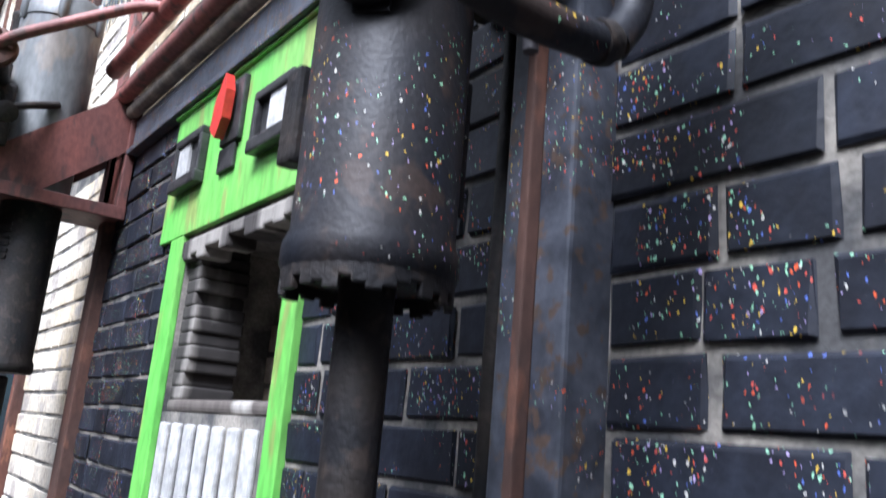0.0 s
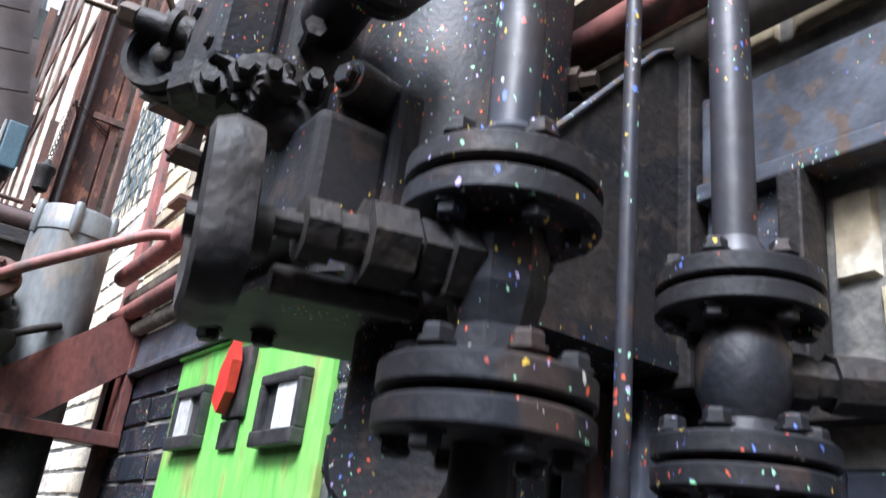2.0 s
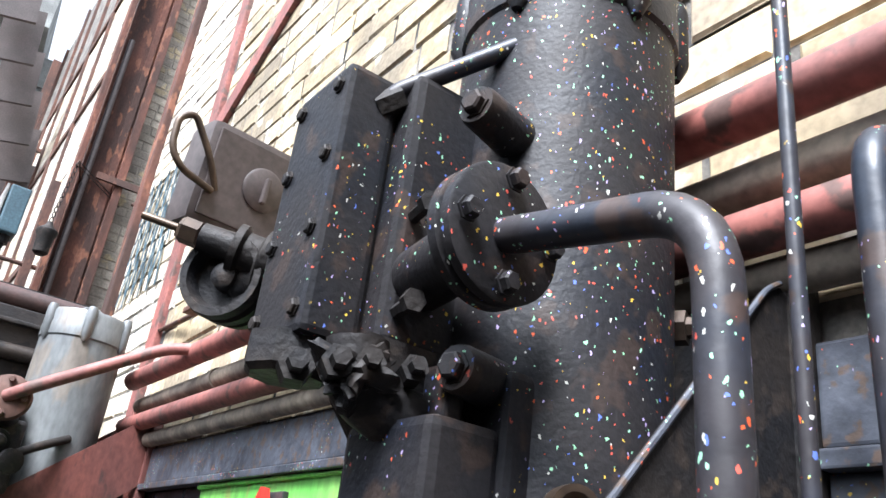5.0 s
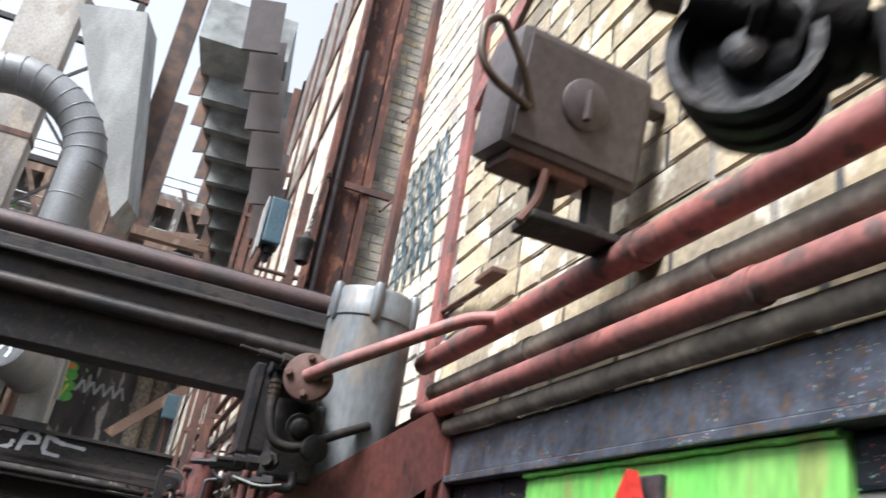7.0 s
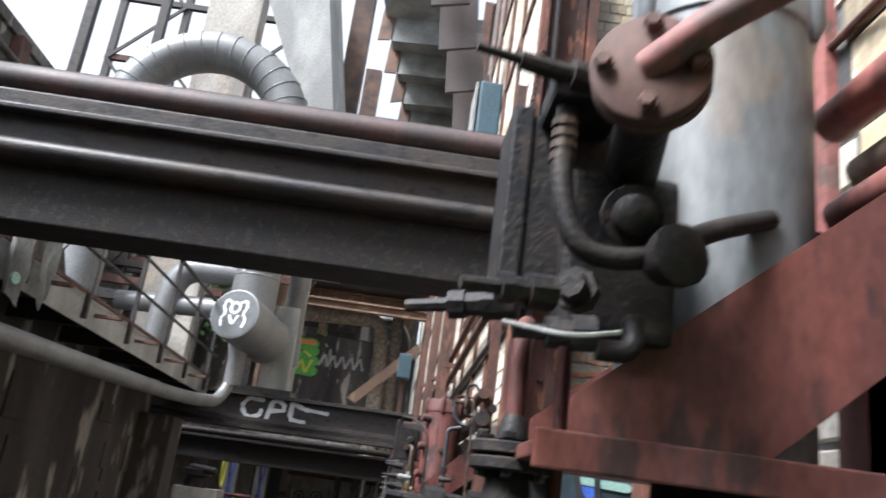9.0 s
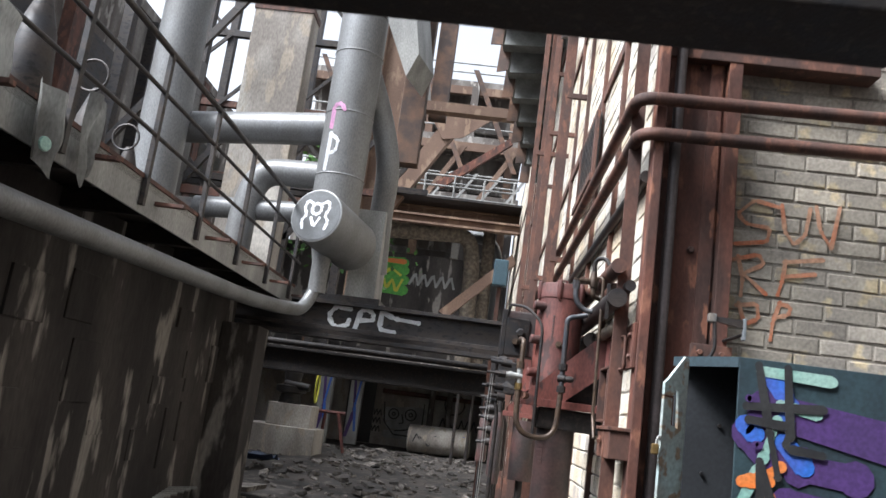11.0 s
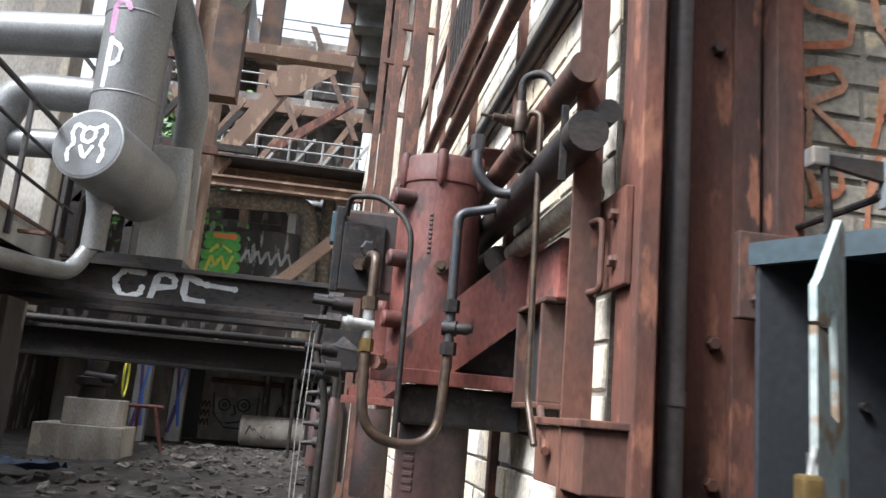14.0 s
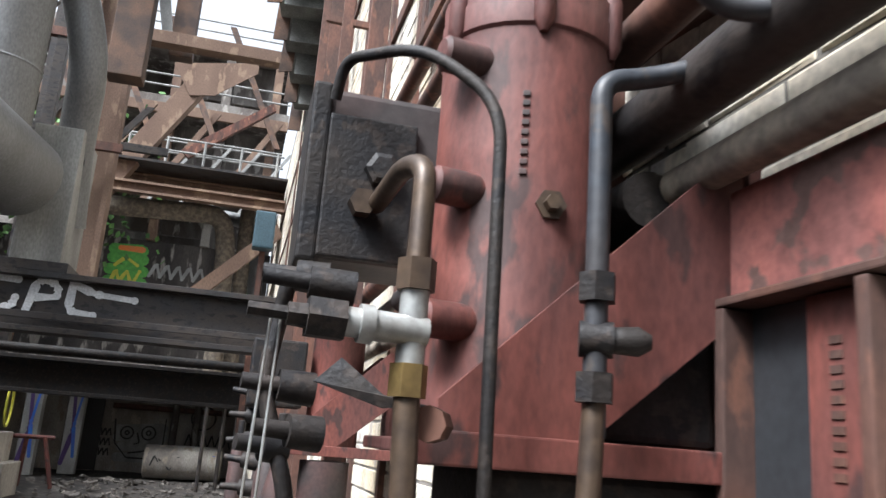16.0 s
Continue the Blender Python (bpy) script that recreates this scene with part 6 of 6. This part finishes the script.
part("shell", C((-2.15, 33.2, 0.50), (1, -0.05, 0.02), [(0, 0.46), (0.03, 0.5), (2.2, 0.5), (2.24, 0.46)], 30), BRIGHTENED_LIMEWASH, oldtank, smooth=True)
strokes("scrawl", oldtank, BLACK_PAINT, [[(-1.95 + 0.23 * k, 0.42 + 0.18 * (k % 2)), (-1.85 + 0.23 * k, 0.70 - 0.2 * (k % 3)), (-1.72 + 0.23 * k, 0.5)] for k in range(6)], lambda u, v: Vector((u, 32.68, v)), 0.05)
strokes("scrawl", oldtank, YELLOW_PAINT, [[(-0.9, 0.4), (-0.6, 0.65), (-0.4, 0.45)]], lambda u, v: Vector((u, 32.67, v)), 0.10)
strokes("scrawl", oldtank, BLUE_PAINT, [[(-0.45, 0.5), (-0.15, 0.75)]], lambda u, v: Vector((u, 32.66, v)), 0.10)

# the end wall's door, face and scrawls
# No hole is cut; a black slab stands in for the doorway's shade.
doorway = tagged(part("door_1", B((-5.0, 35.9, 0), (-3.9, 36.0, 2.9)), BLACK_PLASTIC), "open doorway in the end wall, its shade drawn as a black slab", "doorway", kind="structure")
end_face = lambda u, v: Vector((u, 35.985, v))
face = strokes("graffiti", None, PALE_GREY, [[(-3.35, 1.35), (-1.95, 1.45)], [(-3.35, 1.1), (-1.95, 1.15)], [(-3.2, 0.8), (-2.0, 0.85)], [(-3.3, 0.45), (-2.0, 0.5)]], lambda u, v: Vector((u, 35.99, v)), 0.34)
tagged(face, "large pale graffiti shape with rings and a curved line", "graffiti")
ring = lambda cx, cz, r: [(cx + r * math.cos(a), cz + r * math.sin(a)) for a in (2 * math.pi * k / 14 for k in range(15))]
strokes("outline", face, BLACK_PAINT, [[(-3.5, 1.65), (-3.42, 0.9), (-3.0, 0.45), (-2.3, 0.45), (-1.9, 0.9), (-1.9, 1.75)], ring(-3.08, 1.25, 0.2), ring(-2.4, 1.28, 0.22), ring(-3.08, 1.25, 0.06), ring(-2.4, 1.28, 0.07), [(-2.75, 1.25), (-2.65, 0.95), (-2.8, 0.9)], [(-2.95, 0.6), (-2.5, 0.68), (-2.2, 0.85)]], end_face, 0.06)
scr = strokes("graffiti", None, BLACK_PAINT, [[(-4.0 + 0.14 * (k % 3), 0.5 + 0.32 * (k // 3)), (-3.9 + 0.14 * (k % 3), 0.72 + 0.32 * (k // 3)), (-3.85 + 0.14 * (k % 3), 0.5 + 0.32 * (k // 3))] for k in range(9)]
              + [ring(-0.7, 1.9, 0.4)] + [[(-1.2 + 0.25 * k, 1.0), (-1.1 + 0.25 * k, 1.35), (-0.98 + 0.25 * k, 0.95)] for k in range(6)], end_face, 0.06)
tagged(scr, "black scrawled tags on the concrete end wall", "graffiti")
for z in (2.6, 2.1):
    run("end_pipe", [(-3.6, 35.7, z), (0.7, 35.7, z)], 0.09, RUST, "rusty pipe across the end wall", "pipes on the end wall")
for x in (-0.9, -1.6):
    run("end_riser", [(x, 35.6, 0), (x, 35.6, 3.6)], 0.12, CONCRETE, "grey upright pipe before the end wall", "risers on the end wall")
post = base("graffiti_post", (-4.6, 31.5, 0), "pale post covered with blue and violet paint", "post")
part("shaft", B((-5.35, 31.5, 0), (-4.9, 31.9, 2.9), 0.01), PALE_GREY, post)
strokes("scrawl", post, VIOLET_PAINT, [[(-5.3, 0.3), (-5.1, 1.2), (-5.2, 2.4)]], lambda u, v: Vector((u, 31.49, v)), 0.14)
strokes("scrawl", post, BLUE_PAINT, [[(-5.0, 0.5), (-5.1, 1.4), (-4.95, 2.5)]], lambda u, v: Vector((u, 31.48, v)), 0.10)
post2 = copy_thing(post, Matrix.Translation((-3.75, 33.0, 0)))
floor_slab = tagged(part("upper_floor", B((-9.0, 31.5, 3.0), (0.8, 36.0, 3.25)), CONCRETE), "concrete floor slab of the hall above", "floor slab", kind="structure")
wall_upper = tagged(part("wall_upper", B((-9.0, 35.0, 3.25), (0.8, 35.3, 7.6)), DARK_PLASTER), "dark upper end wall with bright graffiti", "wall", kind="structure")
up_face = lambda u, v: Vector((u, 34.985, v))
g2 = strokes("graffiti", None, GREEN_SPRAY, [[(-4.35, 6.1), (-3.3, 6.1)], [(-4.35, 6.5), (-3.3, 6.5)], [(-4.3, 6.9), (-3.35, 6.9)], [(-4.3, 7.2), (-3.4, 7.2)]], lambda u, v: Vector((u, 34.99, v)), 0.42)
tagged(g2, "bright green and yellow graffiti block on the upper wall", "graffiti")
strokes("letters", g2, YELLOW_PAINT, [[(-4.3, 5.95), (-4.15, 6.5), (-4.0, 6.1), (-3.8, 6.5), (-3.6, 6.0), (-3.4, 6.5)], [(-4.2, 6.65), (-3.9, 6.95), (-3.5, 6.7)]], up_face, 0.13)
strokes("letters", g2, FLAME_PAINT, [[(-4.1, 7.25), (-3.4, 7.25)]], up_face, 0.2)
g3 = strokes("graffiti", None, PALE_GREY, [[(-3.1 + 0.36 * k, 6.4), (-2.9 + 0.36 * k, 6.85), (-2.75 + 0.36 * k, 6.4)] for k in range(5)], up_face, 0.12)
tagged(g3, "pale sprayed tags on the dark upper wall", "graffiti")
for x, y in ((-0.45, 29.0), (0.0, 29.3), (0.35, 30.0)):
    tagged(part("support_post", rod((x, y, 0), (x, y, 2.65), 0.05, 10), DARK_STEEL), "thin dark steel post under the duct", "post", "posts under the ducts")
bent = run("bent_duct", [(-4.2, 29, 7.15), (-0.75, 29, 7.3), (-0.55, 29, 6.4), (-0.45, 29, 2.6)], 0.26, TAN_PIPE, "dusty lagged duct bent down at the end", bend=0.6)
run("bent_duct", [(-0.1, 29.3, 7.6), (0.0, 29.3, 2.6)], 0.2, TAN_PIPE, "pale upright duct beside the bend", bend=0.1)
run("bent_duct", [(-2.0, 30.5, 7.7), (0.1, 30.2, 7.5), (0.35, 30, 6.0), (0.35, 30, 2.6)], 0.2, DUCT, "grey duct behind the bend", bend=0.6)
# footbridge and bracing
br = base("footbridge", (-1.7, 28, 7.6), "rusty steel footbridge with pale railings", "footbridge")
part("girder", i_beam(-4.1, 0.8, 28.0, 7.45, 7.85, 0.25, 0.02, 0.06), DUSTY_BROWN, br)
part("girder", i_beam(-4.1, 0.8, 26.8, 7.0, 7.3, 0.25, 0.02, 0.06), DUSTY_BROWN, br)
part("deck", B((-4.1, 26.8, 7.86), (0.8, 30.0, 7.92)), DARK_STEEL, br)
for z in (8.25, 8.6, 8.95):
    part("rail", rod((-3.6, 28.0, z), (0.6, 28.0, z), 0.03, 8), PALE_GREY, br)
for k in range(5):
    part("rail_post", rod((-3.3 + 0.95 * k, 28.0, 7.9), (-3.3 + 0.95 * k, 28.0, 8.95), 0.035, 8), PALE_GREY, br)
diag = base("diagonal_brace", (-2.5, 27, 7), "heavy rusty diagonal brace under the roof frame", "brace", kind="structure")
part("member", prism([(-4.6, 27, 5.9), (-4.1, 27, 5.8), (-1.5, 27, 10.1), (-1.9, 27, 10.45)], (0, 0.35, 0)), DUSTY_BROWN, diag)
part("gusset", prism([(-2.4, 26.98, 10.6), (-0.3, 26.98, 11.0), (-0.3, 26.98, 10.7), (-1.3, 26.98, 9.9), (-1.9, 26.98, 9.8)], (0, -0.03, 0)), DUSTY_BROWN, diag)
part("member", prism([(-2.1, 29, 9.0), (-1.9, 29, 8.8), (0.3, 29, 10.6), (0.2, 29, 10.8)], (0, 0.2, 0)), RUST_RED, diag)
part("strut", prism([(-0.9, 20, 3.6), (-0.7, 20, 3.5), (0.6, 20, 4.8), (0.5, 20, 5.0)], (0, 0.15, 0)), DUSTY_BROWN, diag)
tower = base("frame_tower", (-2.6, 22, 0), "tall rusty steel stanchion of the plant frame", "stanchion", kind="structure")
part("shaft", B((-3.25, 22, 3.0), (-2.55, 22.06, 12.5)), DUSTY_BROWN, tower)
part("edge", B((-3.3, 21.85, 3.0), (-3.2, 22.2, 12.5), 0.004), DUSTY_BROWN, tower)
part("edge", B((-2.6, 21.85, 3.0), (-2.5, 22.2, 12.5), 0.004), DUSTY_BROWN, tower)
part("cross_beam", B((-2.3, 21.9, 8.75), (0.3, 22.2, 9.0), 0.01), DUSTY_BROWN, tower)
part("hanger", B((-1.95, 22.3, 8.7), (-1.5, 22.6, 13), 0.01), BOARD_BROWN, tower)
part("slope", prism([(-2.9, 22.3, 12.5), (-2.6, 22.3, 12.5), (-1.9, 22.3, 9.0), (-2.1, 22.3, 9.0)], (0, 0.2, 0)), PALE_GREY, tower)
for i in range(5):
    e = base("frame_bracing", (-6 + 0.4 * i, 17 + 2 * i, 3), "thin steel bracing of the plant frame", "bracing", "bracing behind the walkway", kind="structure")
    x, y = -6.6 + 0.55 * i, 15.5 + 2.0 * i
    part("post", B((x, y, 2.4), (x + 0.18, y + 0.18, 12), 0.004), DARK_STEEL, e)
    part("bar", B((x - 2, y, 4.2 + 0.7 * i), (x + 2.6, y + 0.12, 4.36 + 0.7 * i), 0.004), RUST if i % 2 else DARK_STEEL, e)
    part("diagonal", prism([(x, y, 5.0), (x + 0.15, y, 5.0), (x + 2.2, y, 8.0), (x + 2.05, y, 8.0)], (0, 0.08, 0)), DARK_STEEL, e)

# ---- stepped sheet cladding of the inclined gallery ----
gallery = base("inclined_gallery", (0, 16, 6), "inclined gallery clad with stepped weathered sheets", "gallery", kind="structure")
GA, GB = Vector((0.50, 19.0, 6.3)), Vector((-0.95, 12.2, 8.4))
axis = (GB - GA).normalized()
across = Vector((1, 0, 0.05)).normalized()
lift_ = across.cross(axis).normalized()
n = 11
for k in range(n):
    p = GA + (GB - GA) * (k / n)
    w = 1.15 + 0.75 * k / n
    for name, mat, q, s in (("sheet", BOARD_GREY, p + across * 0.16, w), ("edge_board", BOARD_BROWN, p - across * 0.06, 0.19)):
        top_ = Vector((0.02, 0.10, 0.60))
        pts = [q, q + across * s + Vector((0, 0, 0.02 * (k % 3))), q + across * s + top_, q + top_]
        part(name, prism(pts, (0, 0.03, 0)), mat, gallery)
part("core", prism([GA + Vector((0, 0, 0.35)), GA + across * 0.9 + Vector((0, 0, 0.35)), GB + across * 1.4 + Vector((0, 0, 0.5)), GB + Vector((0, 0, 0.5))], (0, 0, 0.8)), BOARD_GREY, gallery)
brown = base("sheet_fascia", (0, 9, 6), "overlapping dark brown sheets under the eaves", "cladding", kind="structure")
for k in range(6):
    x = -0.25 + 0.14 * k
    part("sheet", prism([(x, 9.0 + 0.3 * k, 7.6 - 0.33 * k), (x + 0.40, 9.0 + 0.3 * k, 7.7 - 0.33 * k), (x + 0.46, 9.0 + 0.3 * k, 7.0 - 0.33 * k), (x + 0.06, 9.0 + 0.3 * k, 6.9 - 0.33 * k)], (0, 0.05, 0.0)), BROWN_BOX, brown)
chute = base("leaning_shaft", (-2, 14, 7), "pale sheet metal shaft leaning over the alley", "shaft", kind="structure")
part("shell", prism([(-3.4, 15, 10.5), (-2.2, 15, 10.8), (-1.45, 15, 7.0), (-1.6, 15, 6.6)], (0.2, 0.8, 0)), PALE_GREY, chute)
part("post", B((-1.75, 16, 5.5), (-1.35, 16.3, 13), 0.01), BOARD_BROWN, chute)

lattice = base("lattice_tower", (-5.2, 19.0, 2.4), "dark steel lattice tower behind the duct bend", "lattice tower", kind="structure")
for x in (-7.6, -6.1, -4.6, -3.1):
    part("leg", B((x, 19.0, 2.4), (x + 0.16, 19.16, 15.0), 0.004), DARK_STEEL, lattice)
for k in range(6):
    z = 5.6 + 1.6 * k
    part("girt", B((-7.6, 18.98, z), (-2.9, 19.1, z + 0.14), 0.004), RUST if k % 2 else DARK_STEEL, lattice)
    for x in (-7.6, -6.1, -4.6):
        a, b = ((x, z), (x + 1.5, z + 1.6)) if k % 2 else ((x + 1.5, z), (x, z + 1.6))
        part("diagonal", prism([(a[0], 18.95, a[1]), (a[0] + 0.10, 18.95, a[1]), (b[0] + 0.10, 18.95, b[1]), (b[0], 18.95, b[1])], (0, 0.05, 0)), DARK_STEEL, lattice)
stack = base("tan_column", (-4.03, 16.2, 2.4), "tan plastered column behind the duct bend", "column", kind="structure")
part("shaft", B((-4.549, 16.0, 2.4), (-3.513, 16.5, 14.5), 0.02), BRIGHTENED_LIMEWASH, stack)
part("strap", B((-4.564, 15.985, 8.0), (-3.498, 16.515, 8.12), 0.004), RUST, stack)

# ---- open storeys behind the footbridge ----
storey = base("open_storeys", (-3, 34, 7), "open concrete storeys with railings behind the footbridge", "building", kind="structure")
for z, y in ((9.5, 33.0), (12.2, 34.0), (15.0, 35.0)):
    part("slab", B((-9.0, y, z), (0.8, y + 4, z + 0.3), 0.02), CONCRETE, storey)
    part("edge_beam", B((-9.0, y - 0.1, z - 0.35), (0.8, y + 0.05, z), 0.01), DUSTY_BROWN, storey)
    for dz in (0.7, 1.1):
        part("rail", rod((-9.0, y + 0.1, z + dz), (0.8, y + 0.1, z + dz), 0.035, 8), PALE_GREY, storey)
for k in range(6):
    part("pillar", B((-8.6 + 1.75 * k, 34.8, 7.6), (-8.3 + 1.75 * k, 35.2, 15.0), 0.01), DUSTY_BROWN if k % 2 else CONCRETE, storey)
for k in range(4):
    part("stair_string", prism([(-3.2 + 0.9 * k, 31.5, 8.0), (-3.1 + 0.9 * k, 31.5, 8.0), (-1.7 + 0.9 * k, 31.5, 10.2), (-1.8 + 0.9 * k, 31.5, 10.2)], (0, 0.1, 0)), PALE_GREY, storey)
for z in (8.1, 10.7, 13.4):
    for k in range(5):
        if (k + int(z)) % 3:
            part("infill_wall", B((-8.3 + 1.75 * k, 36.0, z), (-6.6 + 1.75 * k, 36.2, z + 1.9), 0.01), CONCRETE, storey)
for k in range(4):
    x = -7.6 + 2.0 * k
    part("truss_bar", prism([(x, 32.6, 8.2), (x + 0.22, 32.6, 8.2), (x + 2.2, 32.6, 11.6), (x + 1.98, 32.6, 11.6)], (0, 0.12, 0)), DUSTY_BROWN, storey)
    part("truss_bar", prism([(x + 2.0, 32.3, 10.6), (x + 2.2, 32.3, 10.6), (x + 0.3, 32.3, 14.6), (x + 0.1, 32.3, 14.6)], (0, 0.12, 0)), BOARD_BROWN, storey)
part("infill_wall", B((-9.0, 38.4, 11.4), (0.8, 38.6, 15.6)), CONCRETE, storey)
rear = tagged(part("wall_rear_upper", B((-9.0, 38.0, 7.6), (0.8, 38.2, 11.5)), CONCRETE), "stained concrete wall behind the open storeys", "wall", kind="structure")
rear_face = lambda u, v: Vector((u, 37.985, v))
gg = strokes("graffiti", None, GREEN_SPRAY, [[(-2.2 + 0.7 * k, 10.2), (-1.9 + 0.7 * k, 10.8), (-1.6 + 0.7 * k, 10.2)] for k in range(4)], rear_face, 0.3)
tagged(gg, "green sprayed letters on the wall behind the railings", "graffiti")

# ---- rubble ----
rub = bmesh.new()
rnd = random.Random(11)
for k in range(900):
    x, y = rnd.uniform(-3.6, 0.5) - (0.0 if rnd.random() < 0.7 else 2.2), 8 + 24 * rnd.random() ** 0.8
    if x < -2.9 and y < 14.3:
        x = rnd.uniform(-2.9, 0.4)
    s = 0.02 + 0.09 * rnd.random() ** 3
    solid(rub, (-s, -s * rnd.uniform(0.5, 1.4), -s * 0.25), (s * rnd.uniform(0.6, 1.8), s, s * 0.35), 0,
          pose(x, y, 0.01 + 0.1 * noise.noise((x * 0.7, y * 0.5, 0)) * 0.8, rnd.uniform(-25, 25), rnd.uniform(-25, 25), rnd.uniform(0, 360)))
tagged(part("rubble", rub, RUBBLE), "scattered rubble, stones and litter on the floor", "rubble", kind="stuff")
for i, (x, y, sx, sy, rz) in enumerate(((-2.2, 13.6, 0.75, 0.5, 20), (-2.75, 12.6, 0.55, 0.18, -25), (-3.9, 12.5, 0.9, 0.5, 5), (-1.2, 15.0, 0.35, 0.25, 40), (-3.3, 15.5, 0.8, 0.5, -15), (-0.6, 12.6, 0.22, 0.16, 10))):
    bm = B((-sx / 2, -sy / 2, 0), (sx / 2, sy / 2, 0.07), 0.015)
    for v in bm.verts:
        v.co += Vector((noise.noise(v.co * 7 + Vector((i, 0, 0))) * 0.05, noise.noise(v.co * 7 + Vector((0, i, 0))) * 0.05, 0))
    bmesh.ops.transform(bm, matrix=pose(x, y, 0.03, 3, -4, rz), verts=bm.verts)
    tagged(part("broken_slab", bm, CONCRETE if i != 1 else RED_PIPE), "broken concrete slab lying on the dirt", "slab", "broken slabs on the floor")
for i in range(6):
    run("scrap_rod", [(-4.2 + 0.03 * i, 12.0 + 0.12 * i, 0.10 + 0.015 * i), (-3.25 + 0.04 * i, 12.5 + 0.1 * i, 0.18 + 0.02 * i)], 0.018, PALE_GREY, "pale metal strip lying on the rubble", "metal strips on the rubble")
tarp = bmesh.new()
bmesh.ops.create_grid(tarp, x_segments=14, y_segments=10, size=0.5, matrix=Matrix.Translation((-4.4, 19.8, 0.15)) @ Matrix.Diagonal((1.3, 0.8, 1, 1)))
for v in tarp.verts:
    v.co.z += 0.14 * noise.noise(v.co * 4) + 0.06
tagged(part("crumpled_sheet", tarp, BLUE_TARP), "crumpled dark blue plastic sheet on the rubble", "plastic sheet")
tyre = base("car_tyre", (-0.3, 13.2, 0.1), "old black tyre lying in the dirt", "tyre")
part("ring", S([(-0.3 + 0.26 * math.cos(a), 13.2 + 0.26 * math.sin(a), 0.10) for a in (2 * math.pi * k / 24 for k in range(25))], 0.085, 0.03, 12), BLACK_PLASTIC, tyre, smooth=True)
# young tree behind the frames
tree = base("young_tree", (-6.5, 30.5, 3.2), "young tree with bright leaves behind the plant", "tree")
part("trunk", S([(-6.5, 33, 3.2), (-6.3, 33, 6), (-6.0, 33, 9)], 0.12, 0.5, 8), BOARD_BROWN, tree)
bm = bmesh.new()
rnd = random.Random(21)
for k in range(900):
    c = Vector((-5.8 + rnd.gauss(0, 1.1), 33 + rnd.gauss(0, 0.8), 9.0 + rnd.gauss(0, 1.2)))
    d = Vector((rnd.gauss(0, 1), rnd.gauss(0, 1), rnd.gauss(0, 1))).normalized() * 0.13
    s = d.orthogonal() * 0.6
    bm.faces.new([bm.verts.new(c - d), ] + [bm.verts.new(c + s), bm.verts.new(c + d), bm.verts.new(c - s)])
part("crown", bm, LEAF, tree)

near_tag = lambda u, v: Vector((WX - 0.0135, 4.03 - u, v))
ng = strokes("graffiti", None, TEAL_BOX, [[(0.05 + 0.11 * (k % 5), 2.75 + 0.2 * (k // 5)), (0.10 + 0.11 * (k % 5), 2.95 + 0.2 * (k // 5)), (0.16 + 0.11 * (k % 5), 2.72 + 0.2 * (k // 5))] for k in range(15)], near_tag, 0.03)
tagged(ng, "faded blue scrawl on the pale brick wall", "graffiti")

# ---- bricks, course by course ----
NEAR_HOLES = [(1.55, 2.33, 1.5, 1.92), (1.49, 2.29, 0.3, 1.52), (0.765, 0.875, 0, 1.64)]
NEAR_HOLES.append((-9, 0.62, 1.60, 1.84))
dark = list(courses(-0.6, 2.965, 0.4375, 1.895, NEAR_HOLES, seed=2, height=0.0695))
lay_joined("cream_bricks", wall_near, courses(-0.8, 0.598, 1.638, 1.835, seed=14, height=0.085, joint=0.010), CREAM_BRICK, on_long_wall(WX))
dark.sort(key=lambda q: abs((q[0] + q[1]) / 2 - 0.5) + 0.5 * abs(q[2] - 1.3))
lay_singly(wall_near, dark[:260], DARK_BRICK, on_long_wall(WX))
lay_joined("far_bricks", wall_near, dark[260:], DARK_BRICK, on_long_wall(WX))
upper = list(courses(-0.8, 4.04, 2.02, 5.2, [(1.02, 1.12, 0, 9), (3.18, 3.27, 0, 9)], seed=3, height=0.080, length=0.25, joint=0.008, upright=2.0))
upper.sort(key=lambda q: q[2] + 0.6 * abs((q[0] + q[1]) / 2 - 2))
washed = [q for q in upper if q[0] > 3.05]
upper = [q for q in upper if q[0] <= 3.05]
lay_joined("washed_bricks", wall_hatch, washed, PALE_BRICK, on_long_wall(WX))
lay_singly(wall_hatch, upper[:150], CREAM_BRICK, on_long_wall(WX))
lay_joined("far_bricks", wall_hatch, upper[150:], CREAM_BRICK, on_long_wall(WX))
lay_joined("pale_bricks", wall_hatch, courses(3.06, 4.04, 0.3, 2.02, seed=6), PALE_BRICK, on_long_wall(WX))
cross = list(courses(1.235, 2.4, 1.2, 3.5, seed=8, mixed=False))
lay_singly(wall_cross, cross, GREY_BRICK, on_cross_wall(CROSS_Y))
lay_joined("far_bricks", wall_cross, courses(1.235, 2.6, 3.52, 8.0, seed=9), GREY_BRICK, on_cross_wall(CROSS_Y))
longb = list(courses(7.125, 16.0, 0.4, 7.0, seed=10, height=0.10, length=0.25))
longb.sort(key=lambda q: (q[0] - 7) + abs(q[2] - 1.8))
lay_singly(wall_long, longb[:200], PALE_BRICK, on_long_wall(WX))
lay_joined("far_bricks", wall_long, longb[200:], PALE_BRICK, on_long_wall(WX))
lay_joined("distant_bricks", wall_long, courses(16.0, 33.5, 0.4, 8.8, seed=12, height=0.15, length=0.4), PALE_BRICK, on_long_wall(WX))
